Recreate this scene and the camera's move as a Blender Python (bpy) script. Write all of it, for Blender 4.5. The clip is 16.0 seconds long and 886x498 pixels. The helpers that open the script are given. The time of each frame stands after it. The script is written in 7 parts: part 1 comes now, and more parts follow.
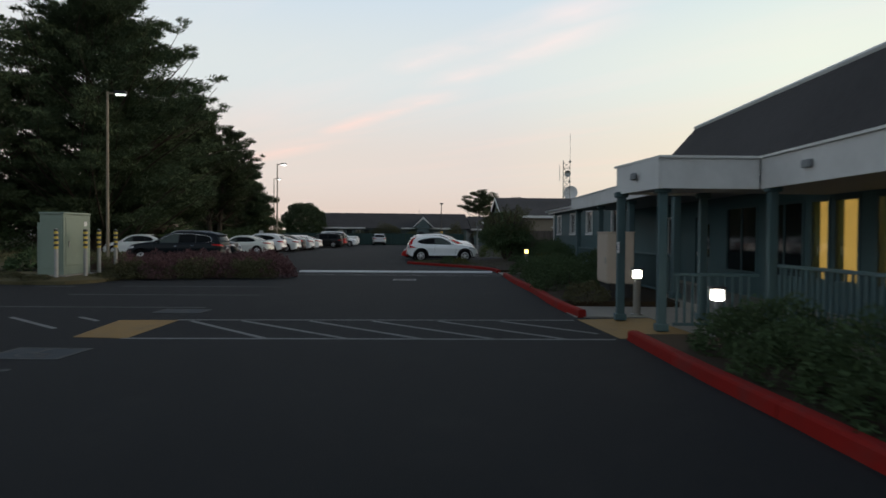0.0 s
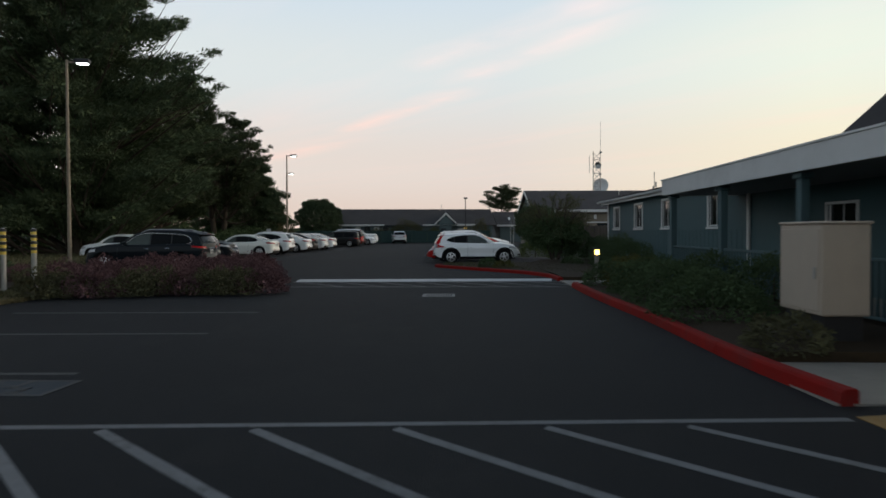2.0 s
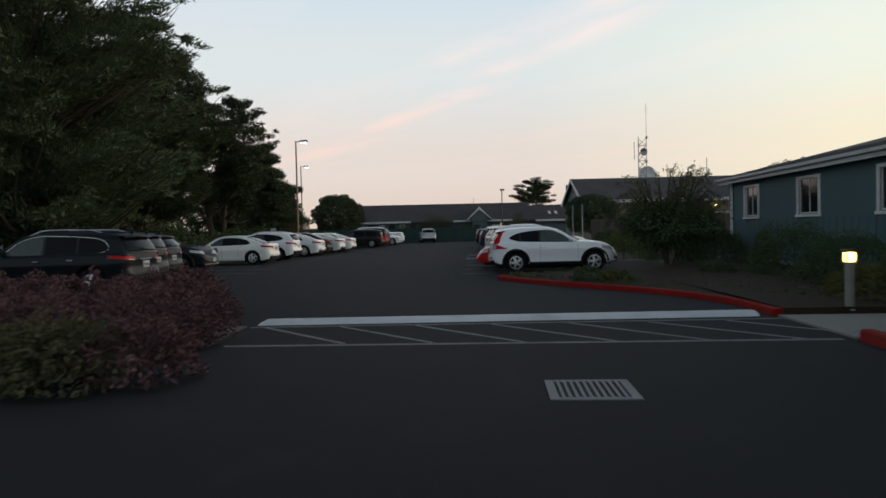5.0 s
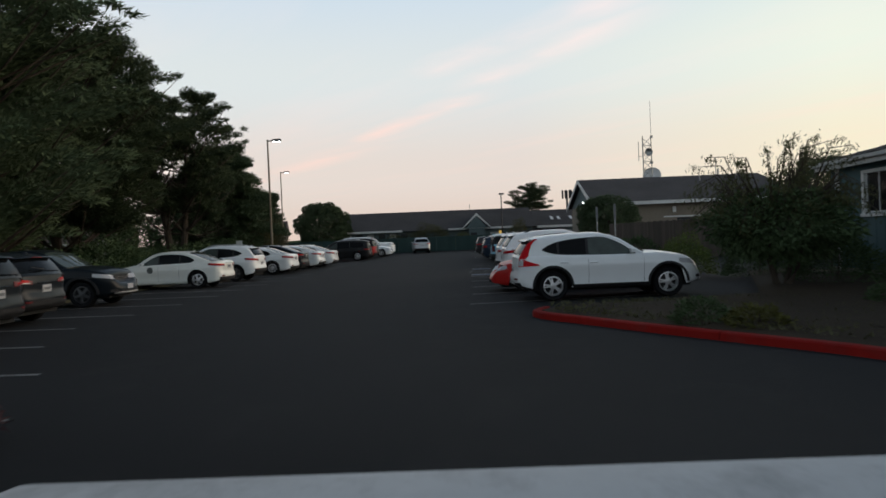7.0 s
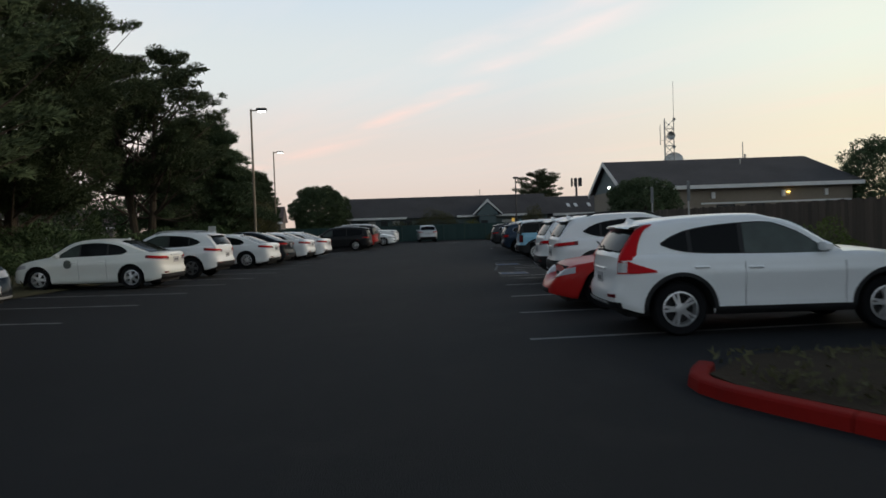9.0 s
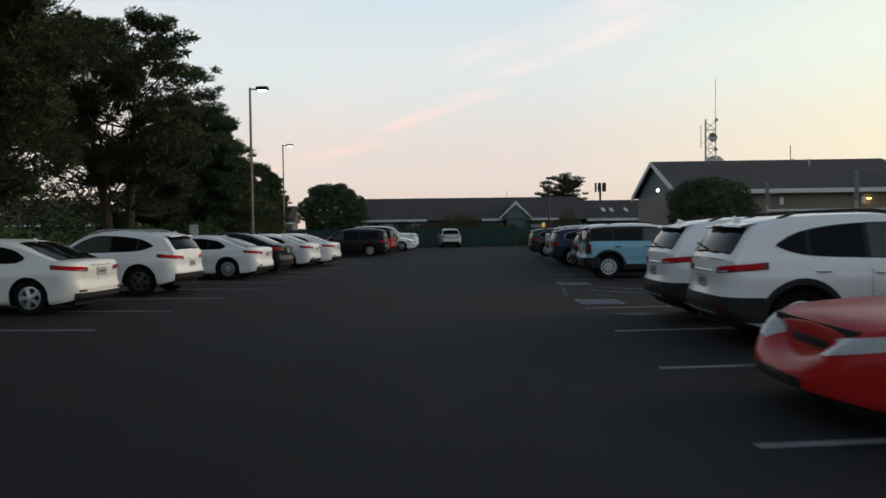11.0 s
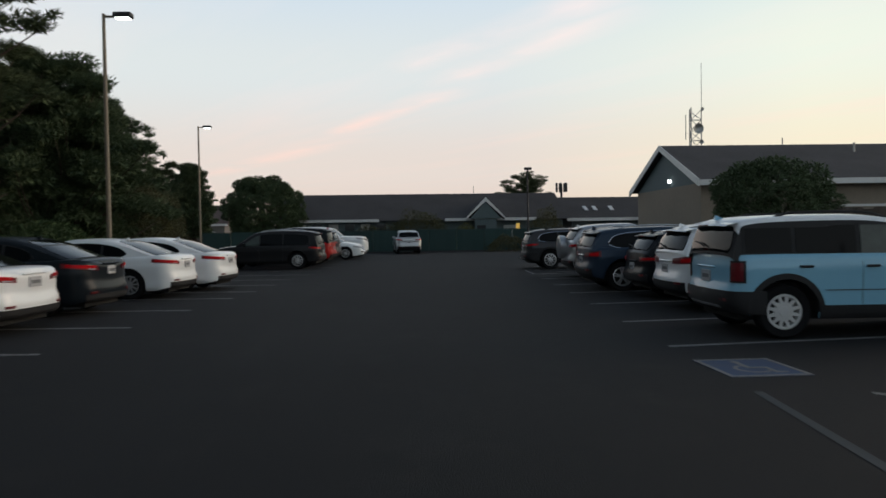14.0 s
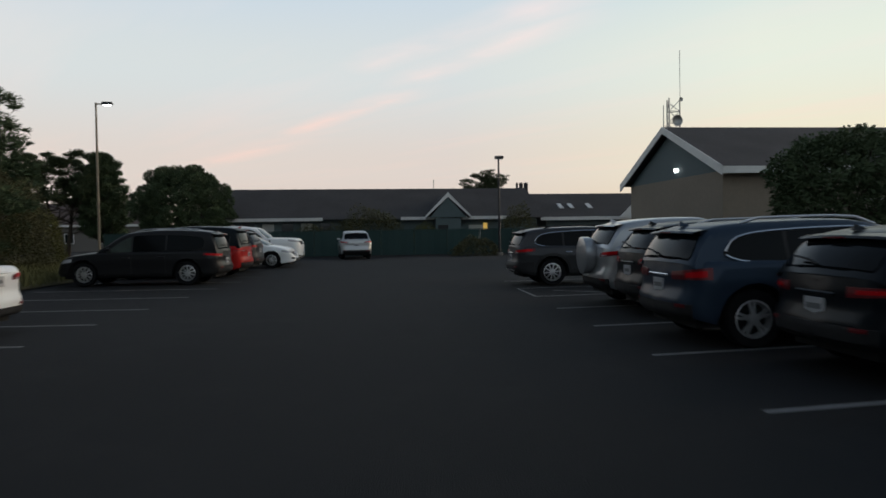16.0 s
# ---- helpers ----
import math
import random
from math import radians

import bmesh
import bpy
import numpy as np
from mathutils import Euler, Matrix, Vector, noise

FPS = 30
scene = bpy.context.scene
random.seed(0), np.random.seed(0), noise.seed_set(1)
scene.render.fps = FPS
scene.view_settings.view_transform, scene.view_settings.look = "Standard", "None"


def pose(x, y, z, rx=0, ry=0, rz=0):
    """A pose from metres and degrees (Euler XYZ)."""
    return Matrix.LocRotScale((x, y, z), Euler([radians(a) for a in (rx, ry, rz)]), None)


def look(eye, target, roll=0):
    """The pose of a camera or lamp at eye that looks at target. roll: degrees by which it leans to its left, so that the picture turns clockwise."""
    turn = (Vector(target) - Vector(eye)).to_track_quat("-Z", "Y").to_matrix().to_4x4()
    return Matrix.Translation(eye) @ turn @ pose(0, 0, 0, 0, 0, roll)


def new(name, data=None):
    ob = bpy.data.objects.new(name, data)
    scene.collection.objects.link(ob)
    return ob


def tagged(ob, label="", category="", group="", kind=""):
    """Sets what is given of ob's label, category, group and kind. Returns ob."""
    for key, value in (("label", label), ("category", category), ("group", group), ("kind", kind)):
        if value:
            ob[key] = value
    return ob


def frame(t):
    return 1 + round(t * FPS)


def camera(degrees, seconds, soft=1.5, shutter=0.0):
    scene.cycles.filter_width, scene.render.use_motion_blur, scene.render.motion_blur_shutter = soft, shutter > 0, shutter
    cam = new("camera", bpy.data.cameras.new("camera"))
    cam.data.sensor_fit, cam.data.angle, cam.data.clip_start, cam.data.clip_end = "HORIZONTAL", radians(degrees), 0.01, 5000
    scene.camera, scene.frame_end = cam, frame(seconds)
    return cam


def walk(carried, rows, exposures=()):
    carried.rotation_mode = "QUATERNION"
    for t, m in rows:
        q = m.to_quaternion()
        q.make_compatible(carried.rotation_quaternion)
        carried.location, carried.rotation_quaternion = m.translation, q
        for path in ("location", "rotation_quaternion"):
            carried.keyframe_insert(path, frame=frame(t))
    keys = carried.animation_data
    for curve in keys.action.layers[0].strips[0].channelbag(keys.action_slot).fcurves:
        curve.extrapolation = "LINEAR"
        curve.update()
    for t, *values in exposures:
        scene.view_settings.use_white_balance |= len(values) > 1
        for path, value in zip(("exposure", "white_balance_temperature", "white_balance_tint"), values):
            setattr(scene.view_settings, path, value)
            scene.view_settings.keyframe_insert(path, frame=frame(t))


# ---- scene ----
cam = camera(64.1, 16.0, soft=1.6, shutter=0.5)
PATH = [
    (0, (1.478, -2.046, 1.552), (1.405, 0.492, 1.502), 0.4),
    (0.5, (1.237, -0.220, 1.541), (1.148, 2.316, 1.487), 0.6),
    (1, (1.029, 1.453, 1.569), (0.922, 3.988, 1.510), 0.3),
    (1.5, (0.758, 3.288, 1.549), (0.635, 5.823, 1.489), 0.3),
    (2, (0.533, 5.105, 1.539), (0.391, 7.637, 1.478), -0.2),
    (2.5, (0.286, 6.746, 1.508), (0.125, 9.276, 1.444), -0.4),
    (3, (0.037, 8.556, 1.487), (-0.144, 11.085, 1.421), -0.7),
    (3.5, (-0.283, 10.369, 1.465), (-0.482, 12.896, 1.399), -1.2),
    (4, (-0.592, 12.100, 1.448), (-0.810, 14.623, 1.381), -1.2),
    (4.2, (-0.750, 12.793, 1.455), (-0.972, 15.315, 1.385), -1.1),
    (6.3, (-1.832, 20.712, 1.479), (-2.058, 23.236, 1.430), -2.3),
    (6.5, (-1.929, 21.402, 1.483), (-2.143, 23.927, 1.449), -2.4),
    (7, (-2.121, 23.153, 1.498), (-2.325, 25.679, 1.460), -2.4),
    (7.5, (-2.384, 25.098, 1.519), (-2.587, 27.624, 1.475), -3.1),
    (8, (-2.606, 26.738, 1.492), (-2.810, 29.265, 1.441), -2.7),
    (8.5, (-2.882, 28.448, 1.438), (-3.104, 30.970, 1.366), -2.0),
    (9, (-3.131, 30.060, 1.449), (-3.349, 32.582, 1.370), -1.9),
    (9.5, (-3.440, 31.752, 1.419), (-3.686, 34.271, 1.346), -0.4),
    (9.7, (-3.552, 32.421, 1.453), (-3.804, 34.937, 1.374), -0.5),
    (12, (-5.109, 40.406, 1.474), (-5.387, 42.921, 1.419), -0.7),
    (12.5, (-5.332, 42.384, 1.468), (-5.570, 44.905, 1.408), -1.0),
    (13, (-5.555, 44.423, 1.470), (-5.749, 46.951, 1.408), -0.8),
    (13.5, (-5.731, 46.541, 1.451), (-5.889, 49.072, 1.389), -1.0),
    (14, (-5.889, 48.659, 1.454), (-5.999, 51.194, 1.396), -0.9),
    (14.5, (-5.994, 50.766, 1.450), (-6.064, 53.304, 1.393), -1.0),
    (15, (-6.093, 52.960, 1.472), (-6.121, 55.499, 1.416), -1.2),
    (15.5, (-6.108, 55.132, 1.439), (-6.100, 57.671, 1.384), -1.3),
    (16, (-6.159, 57.356, 1.416), (-6.114, 59.895, 1.361), -0.9),
]
walk(cam, [(t, look(eye, target, roll)) for t, eye, target, roll in PATH],
     ((0, 0.0), (9.5, 0.0), (12.5, 0.06), (13.5, 0.05), (14.5, -0.03), (16, -0.10)))

# ---- world and light ----
def build_world():
    w = bpy.data.worlds.new("dusk_sky")
    scene.world = w
    w.use_nodes = True
    nt = w.node_tree
    nt.nodes.clear()
    N, L = nt.nodes.new, nt.links.new

    def math_node(op, a, b=None, clamp=False):
        n = N("ShaderNodeMath")
        n.operation, n.use_clamp = op, clamp
        for i, s in enumerate((a, b)):
            if s is None:
                continue
            if isinstance(s, (int, float)):
                n.inputs[i].default_value = s
            else:
                L(s, n.inputs[i])
        return n.outputs[0]

    tc = N("ShaderNodeTexCoord")
    sep = N("ShaderNodeSeparateXYZ")
    L(tc.outputs["Generated"], sep.inputs[0])
    x, y, z = sep.outputs
    # glow side of the sky (west, ahead and to the right) and the far side
    glow = N("ShaderNodeVectorMath")
    glow.operation = "DOT_PRODUCT"
    L(tc.outputs["Generated"], glow.inputs[0])
    glow.inputs[1].default_value = (0.62, 0.78, 0.0)
    g = glow.outputs["Value"]

    def ramp(fac, stops):
        r = N("ShaderNodeValToRGB")
        r.color_ramp.interpolation = "EASE"
        while len(r.color_ramp.elements) < len(stops):
            r.color_ramp.elements.new(0.5)
        for e, (p, c) in zip(r.color_ramp.elements, stops):
            e.position, e.color = p, (*c, 1)
        L(fac, r.inputs[0])
        return r.outputs[0]

    def mix(fac, a, b):
        m = N("ShaderNodeMix")
        m.data_type = "RGBA"
        L(fac, m.inputs[0])
        L(a, m.inputs[6])
        L(b, m.inputs[7])
        return m.outputs[2]

    west = ramp(z, WEST_SKY)
    pink = ramp(z, PINK_SKY)
    east = ramp(z, EAST_SKY)
    right = math_node("MULTIPLY", math_node("SUBTRACT", math_node("DIVIDE", x, math_node("MAXIMUM", math_node("ABSOLUTE", y), 0.05)), 0.03), 2.3, True)
    front = mix(right, pink, west)
    back = math_node("MULTIPLY", math_node("SUBTRACT", 0.35, g), 1.1, True)
    sky = mix(back, front, east)
    # the brightest glow, round the place where the sun went down
    core = N("ShaderNodeVectorMath")
    core.operation = "DOT_PRODUCT"
    L(tc.outputs["Generated"], core.inputs[0])
    core.inputs[1].default_value = (0.930, 0.360, 0.070)
    near = N("ShaderNodeMapRange")
    near.interpolation_type = "SMOOTHSTEP"
    near.inputs["From Min"].default_value, near.inputs["From Max"].default_value = 0.83, 1.0
    L(core.outputs["Value"], near.inputs["Value"])
    warm = N("ShaderNodeRGB")
    warm.outputs[0].default_value = (*SUNSET_GLOW, 1)
    sky = mix(near.outputs[0], sky, warm.outputs[0])
    # long thin cloud streaks lit pink from below, on a flat sheet high above
    zz = math_node("MAXIMUM", z, 0.03)
    px, py = math_node("DIVIDE", x, zz), math_node("DIVIDE", y, zz)
    comb = N("ShaderNodeCombineXYZ")
    L(px, comb.inputs[0])
    L(py, comb.inputs[1])
    mp = N("ShaderNodeMapping")
    mp.inputs["Rotation"].default_value = (0, 0, radians(CLOUD_TURN))
    L(comb.outputs[0], mp.inputs[0])
    sp = N("ShaderNodeSeparateXYZ")
    L(mp.outputs[0], sp.inputs[0])
    u, w_ = sp.outputs[0], sp.outputs[1]

    def cloud_noise(su, sv, detail):
        st = N("ShaderNodeMapping")
        st.inputs["Scale"].default_value = (su, sv, 1)
        L(mp.outputs[0], st.inputs[0])
        nz = N("ShaderNodeTexNoise")
        nz.inputs["Scale"].default_value = 1.0
        nz.inputs["Detail"].default_value = detail
        nz.inputs["Roughness"].default_value = 0.55
        L(st.outputs[0], nz.inputs["Vector"])
        return nz.outputs["Fac"]

    wobble = math_node("MULTIPLY", math_node("SUBTRACT", cloud_noise(0.8, 2.5, 5), 0.5), 0.24)
    patch = math_node("MULTIPLY", math_node("SUBTRACT", cloud_noise(0.75, 1.2, 4), 0.34), 4.5, True)
    haze = math_node("MULTIPLY", math_node("SUBTRACT", cloud_noise(0.22, 1.1, 5), 0.48), 1.5, True)
    streak = haze
    for c, slope, width, middle, half in CLOUD_BANDS:
        d = math_node("ADD", math_node("SUBTRACT", w_, math_node("ADD", c, math_node("MULTIPLY", u, slope))), wobble)
        b = math_node("SUBTRACT", 1.0, math_node("DIVIDE", math_node("ABSOLUTE", d), width), True)
        end = math_node("DIVIDE", math_node("ABSOLUTE", math_node("SUBTRACT", u, middle)), half)
        end = math_node("MULTIPLY", math_node("SUBTRACT", 1.0, end), 2.0, True)
        streak = math_node("MAXIMUM", streak, math_node("MULTIPLY", math_node("MULTIPLY", b, end), patch))
    low = math_node("MULTIPLY", math_node("SUBTRACT", z, 0.03), 9, True)
    amount = math_node("MULTIPLY", math_node("MULTIPLY", streak, low), 0.55)
    cloud = ramp(z, CLOUD_SKY)
    col = mix(amount, sky, cloud)
    bg = N("ShaderNodeBackground")
    bg.inputs["Strength"].default_value = SKY_STRENGTH
    L(col, bg.inputs[0])
    out = N("ShaderNodeOutputWorld")
    L(bg.outputs[0], out.inputs[0])


SKY_STRENGTH = 1.08
SUNSET_GLOW = (5.0, 4.1, 3.2)
CLOUD_TURN = 52
CLOUD_BANDS = ((3.44, -0.014, 0.42, -9.4, 3.2), (2.55, -0.108, 0.25, -5.2, 1.6), (2.37, 0.013, 0.24, -2.75, 1.1), (2.30, -0.129, 0.22, -3.05, 1.1))
WEST_SKY = [(0.0, (0.840, 0.670, 0.440)), (0.09, (0.870, 0.790, 0.600)), (0.22, (0.800, 0.850, 0.745)), (0.38, (0.585, 0.730, 0.790)), (0.52, (0.232, 0.320, 0.414)), (1.0, (0.097, 0.140, 0.207))]
PINK_SKY = [(0.0, (0.700, 0.560, 0.480)), (0.09, (0.735, 0.655, 0.600)), (0.22, (0.680, 0.730, 0.735)), (0.38, (0.550, 0.670, 0.787)), (0.52, (0.222, 0.300, 0.404)), (1.0, (0.097, 0.140, 0.207))]
EAST_SKY = [(0.0, (0.46, 0.53, 0.57)), (0.15, (0.60, 0.67, 0.73)), (0.35, (0.47, 0.56, 0.63)), (0.6, (0.19, 0.24, 0.29)), (1.0, (0.097, 0.140, 0.207))]
CLOUD_SKY = [(0.0, (1.0, 0.56, 0.42)), (0.12, (1.05, 0.70, 0.60)), (0.25, (1.0, 0.80, 0.76)), (0.45, (0.90, 0.84, 0.86)), (1.0, (0.2, 0.2, 0.25))]
build_world()


# ---- materials ----
MATS = {}


def material(name, color, rough=0.6, metal=0.0, var=0.12, scale=6.0, bump=0.0, bump_scale=None, spec=0.5, coat=0.0,
             emit=None, strength=0.0, grime=0.0, stretch=(1, 1, 1), random=0.0):
    """A procedural surface: base colour varied at two scales, relief, and random tone from object to object."""
    if name in MATS:
        return MATS[name]
    m = bpy.data.materials.new(name)
    m.use_nodes = True
    nt = m.node_tree
    N, L = nt.nodes.new, nt.links.new
    b = nt.nodes["Principled BSDF"]
    b.inputs["Roughness"].default_value = rough
    b.inputs["Metallic"].default_value = metal
    b.inputs["Specular IOR Level"].default_value = spec
    b.inputs["Coat Weight"].default_value = coat
    b.inputs["Coat Roughness"].default_value = 0.06
    tc = N("ShaderNodeTexCoord")
    mp = N("ShaderNodeMapping")
    mp.inputs["Scale"].default_value = stretch
    L(tc.outputs["Object"], mp.inputs[0])
    fine = N("ShaderNodeTexNoise")
    fine.inputs["Scale"].default_value = scale
    fine.inputs["Detail"].default_value = 6
    fine.inputs["Roughness"].default_value = 0.65
    L(mp.outputs[0], fine.inputs["Vector"])
    wide = N("ShaderNodeTexNoise")
    wide.inputs["Scale"].default_value = scale * 0.07
    wide.inputs["Detail"].default_value = 3
    L(mp.outputs[0], wide.inputs["Vector"])
    add = N("ShaderNodeMath")
    add.operation = "ADD"
    L(fine.outputs["Fac"], add.inputs[0])
    L(wide.outputs["Fac"], add.inputs[1])
    rng = N("ShaderNodeMapRange")
    rng.inputs["From Min"].default_value, rng.inputs["From Max"].default_value = 0.6, 1.4
    rng.inputs["To Min"].default_value, rng.inputs["To Max"].default_value = 1 - var, 1 + var
    L(add.outputs[0], rng.inputs["Value"])
    value = rng.outputs[0]
    if random:
        oi = N("ShaderNodeObjectInfo")
        r2 = N("ShaderNodeMapRange")
        r2.inputs["To Min"].default_value, r2.inputs["To Max"].default_value = 1 - random, 1 + random
        L(oi.outputs["Random"], r2.inputs["Value"])
        mu = N("ShaderNodeMath")
        mu.operation = "MULTIPLY"
        L(value, mu.inputs[0])
        L(r2.outputs[0], mu.inputs[1])
        value = mu.outputs[0]
    hs = N("ShaderNodeHueSaturation")
    hs.inputs["Color"].default_value = (*color, 1)
    L(value, hs.inputs["Value"])
    col = hs.outputs[0]
    if grime:
        gr = N("ShaderNodeTexNoise")
        gr.inputs["Scale"].default_value = scale * 0.35
        gr.inputs["Detail"].default_value = 8
        gr.inputs["Roughness"].default_value = 0.7
        L(mp.outputs[0], gr.inputs["Vector"])
        cr = N("ShaderNodeMapRange")
        cr.inputs["From Min"].default_value, cr.inputs["From Max"].default_value = 0.52, 0.68
        cr.inputs["To Max"].default_value = grime
        L(gr.outputs["Fac"], cr.inputs["Value"])
        mx = N("ShaderNodeMix")
        mx.data_type = "RGBA"
        mx.inputs[7].default_value = (0.06, 0.055, 0.05, 1)
        L(cr.outputs[0], mx.inputs[0])
        L(col, mx.inputs[6])
        col = mx.outputs[2]
    L(col, b.inputs["Base Color"])
    rr = N("ShaderNodeMapRange")
    rr.inputs["To Min"].default_value, rr.inputs["To Max"].default_value = max(0.0, rough * 0.85), min(1.0, rough * 1.15)
    L(fine.outputs["Fac"], rr.inputs["Value"])
    L(rr.outputs[0], b.inputs["Roughness"])
    if bump:
        bn = N("ShaderNodeBump")
        bn.inputs["Strength"].default_value = bump
        bn.inputs["Distance"].default_value = 0.02
        src = fine
        if bump_scale:
            src = N("ShaderNodeTexNoise")
            src.inputs["Scale"].default_value = bump_scale
            src.inputs["Detail"].default_value = 3
            L(mp.outputs[0], src.inputs["Vector"])
        L(src.outputs["Fac"], bn.inputs["Height"])
        L(bn.outputs[0], b.inputs["Normal"])
    if emit:
        b.inputs["Emission Color"].default_value = (*emit, 1)
        b.inputs["Emission Strength"].default_value = strength
    MATS[name] = m
    return m


ASPHALT = material("asphalt", (0.0138, 0.0144, 0.0155), 0.92, var=0.34, scale=3.0, bump=0.5, bump_scale=90, grime=0.12, spec=0.2)
SOIL = material("planting_soil", (0.042, 0.031, 0.020), 0.95, var=0.35, scale=5, bump=0.9, bump_scale=25, spec=0.1)
GRASS_GROUND = material("dry_grass_ground", (0.095, 0.082, 0.045), 0.95, var=0.35, scale=3, bump=0.8, bump_scale=30, spec=0.1)
WHITE_PAINT = material("road_paint", (0.165, 0.165, 0.165), 0.85, var=0.3, scale=8, grime=0.75)
WORN_PAINT = material("worn_road_paint", (0.058, 0.058, 0.058), 0.9, var=0.35, scale=6, grime=0.85)
HUMP_PAINT = material("hump_paint", (0.52, 0.53, 0.53), 0.75, var=0.12, scale=3, grime=0.3)
BLUE_PAINT = material("sign_blue_paint", (0.026, 0.054, 0.115), 0.8, var=0.25, scale=8, grime=0.5)
WORN_BLUE = material("worn_blue_paint", (0.020, 0.028, 0.036), 0.85, var=0.3, scale=8, grime=0.6)
PALE_STAIN = material("dried_spill", (0.065, 0.064, 0.062), 0.9, var=0.4, scale=9, grime=0.6)
STOP_BLUE = material("stop_blue_paint", (0.025, 0.06, 0.17), 0.75, var=0.2, scale=8, grime=0.3)
TACTILE = material("tactile_yellow", (0.25, 0.145, 0.040), 0.8, var=0.2, scale=4, grime=0.35)
KERB_RED = material("kerb_red", (0.215, 0.009, 0.006), 0.88, var=0.25, scale=4, grime=0.25, bump=0.2, spec=0.15)
CONCRETE = material("concrete", (0.22, 0.205, 0.18), 0.9, var=0.18, scale=3, bump=0.25, grime=0.2)
DARK_CONCRETE = material("dirty_concrete", (0.075, 0.068, 0.058), 0.9, var=0.25, scale=3, bump=0.25, grime=0.3)
SIDING = material("blue_siding", (0.045, 0.095, 0.103), 0.75, var=0.12, scale=2.5, bump=0.15, stretch=(1, 1, 0.2))
TRIM = material("white_trim", (0.62, 0.62, 0.60), 0.65, var=0.08, scale=3, grime=0.18)
FASCIA = material("fascia_board", (0.58, 0.58, 0.57), 0.7, var=0.10, scale=1.5, grime=0.16)
POST = material("post_paint", (0.050, 0.094, 0.102), 0.7, var=0.12, scale=4)
ROOF = material("roof_shingle", (0.062, 0.058, 0.058), 0.95, var=0.25, scale=6, bump=0.5, bump_scale=20, spec=0.2, random=0.15)
# far below the fascia white: the shade of the undersides is in this grey
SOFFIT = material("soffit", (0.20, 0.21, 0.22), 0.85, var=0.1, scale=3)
BRICK = material("tan_block", (0.22, 0.185, 0.145), 0.9, var=0.15, scale=4, bump=0.3, random=0.12)
GREEN_SIDING = material("green_grey_siding", (0.085, 0.115, 0.12), 0.8, var=0.12, scale=3)
FENCE_WOOD = material("weathered_fence_wood", (0.075, 0.058, 0.045), 0.9, var=0.3, scale=3, bump=0.3, stretch=(4, 4, 0.4), random=0.25)
MESH_GREEN = material("green_fence_screen", (0.018, 0.046, 0.043), 0.85, var=0.15, scale=2, random=0.12)
GLASS = material("window_glass", (0.010, 0.012, 0.014), 0.06, var=0.1, scale=1, spec=0.4)
CURTAIN = material("pale_blind", (0.42, 0.42, 0.40), 0.9, var=0.1, scale=6)
LIT_ROOM = material("lit_room_wall", (0.60, 0.45, 0.14), 0.9, var=0.15, scale=2, emit=(1.0, 0.62, 0.14), strength=0.42)
LAMP_WHITE = material("lamp_glow", (0.8, 0.8, 0.8), 0.5, emit=(1.0, 0.95, 0.80), strength=26.0)
LAMP_WARM = material("lamp_glow_warm", (0.8, 0.7, 0.5), 0.5, emit=(1.0, 0.66, 0.16), strength=6.0)
LAMP_COOL = material("lamp_glow_cool", (0.8, 0.8, 0.8), 0.5, emit=(0.95, 1.0, 0.98), strength=7.0)
GALV = material("galvanised_steel", (0.34, 0.34, 0.33), 0.5, metal=0.7, var=0.15, scale=6)
POLE = material("lamp_pole_paint", (0.20, 0.165, 0.12), 0.6, metal=0.2, var=0.12, scale=5)
CABINET_GREEN = material("cabinet_green", (0.20, 0.25, 0.20), 0.6, var=0.1, scale=2, grime=0.15)
BEIGE = material("beige_enclosure", (0.42, 0.35, 0.28), 0.7, var=0.08, scale=2, grime=0.1)
BAND_YELLOW = material("reflective_yellow", (0.62, 0.44, 0.06), 0.5, var=0.1, scale=8)
BAND_DARK = material("dark_band", (0.03, 0.03, 0.03), 0.6)
DARK_METAL = material("dark_metal", (0.03, 0.03, 0.033), 0.55, metal=0.4)
IRON = material("cast_iron", (0.16, 0.16, 0.16), 0.6, metal=0.6, var=0.25, scale=12)
SIGN_WHITE = material("sign_white", (0.65, 0.65, 0.64), 0.6, var=0.06, scale=5)
SIGN_BACK = material("sign_back_grey", (0.16, 0.165, 0.17), 0.6, metal=0.3)
BARK = material("bark", (0.062, 0.050, 0.039), 0.95, var=0.35, scale=5, bump=0.9, bump_scale=12, stretch=(3, 3, 0.6), spec=0.1)
CYPRESS = material("cypress_foliage", (0.074, 0.102, 0.054), 0.9, var=0.35, scale=1.2, spec=0.1)
PINE = material("pine_foliage", (0.060, 0.078, 0.040), 0.9, var=0.35, scale=1.2, spec=0.1)
SHRUB_GREEN = material("shrub_leaves", (0.060, 0.092, 0.040), 0.85, var=0.4, scale=3, spec=0.15)
SHRUB_LIME = material("fresh_green_leaves", (0.095, 0.130, 0.032), 0.85, var=0.3, scale=3, spec=0.15)
SHRUB_YELLOW = material("yellow_green_leaves", (0.095, 0.095, 0.028), 0.85, var=0.35, scale=3, spec=0.15)
HEATHER = material("heather_bloom", (0.122, 0.068, 0.071), 0.9, var=0.4, scale=2, spec=0.1)
HEATHER_GREEN = material("heather_stems", (0.092, 0.090, 0.048), 0.9, var=0.4, scale=3, spec=0.1)
BANK_GRASS = material("bank_grass", (0.120, 0.115, 0.050), 0.9, var=0.35, scale=2, spec=0.1)
WISPY = material("wispy_leaves", (0.085, 0.088, 0.040), 0.85, var=0.35, scale=3, spec=0.15)
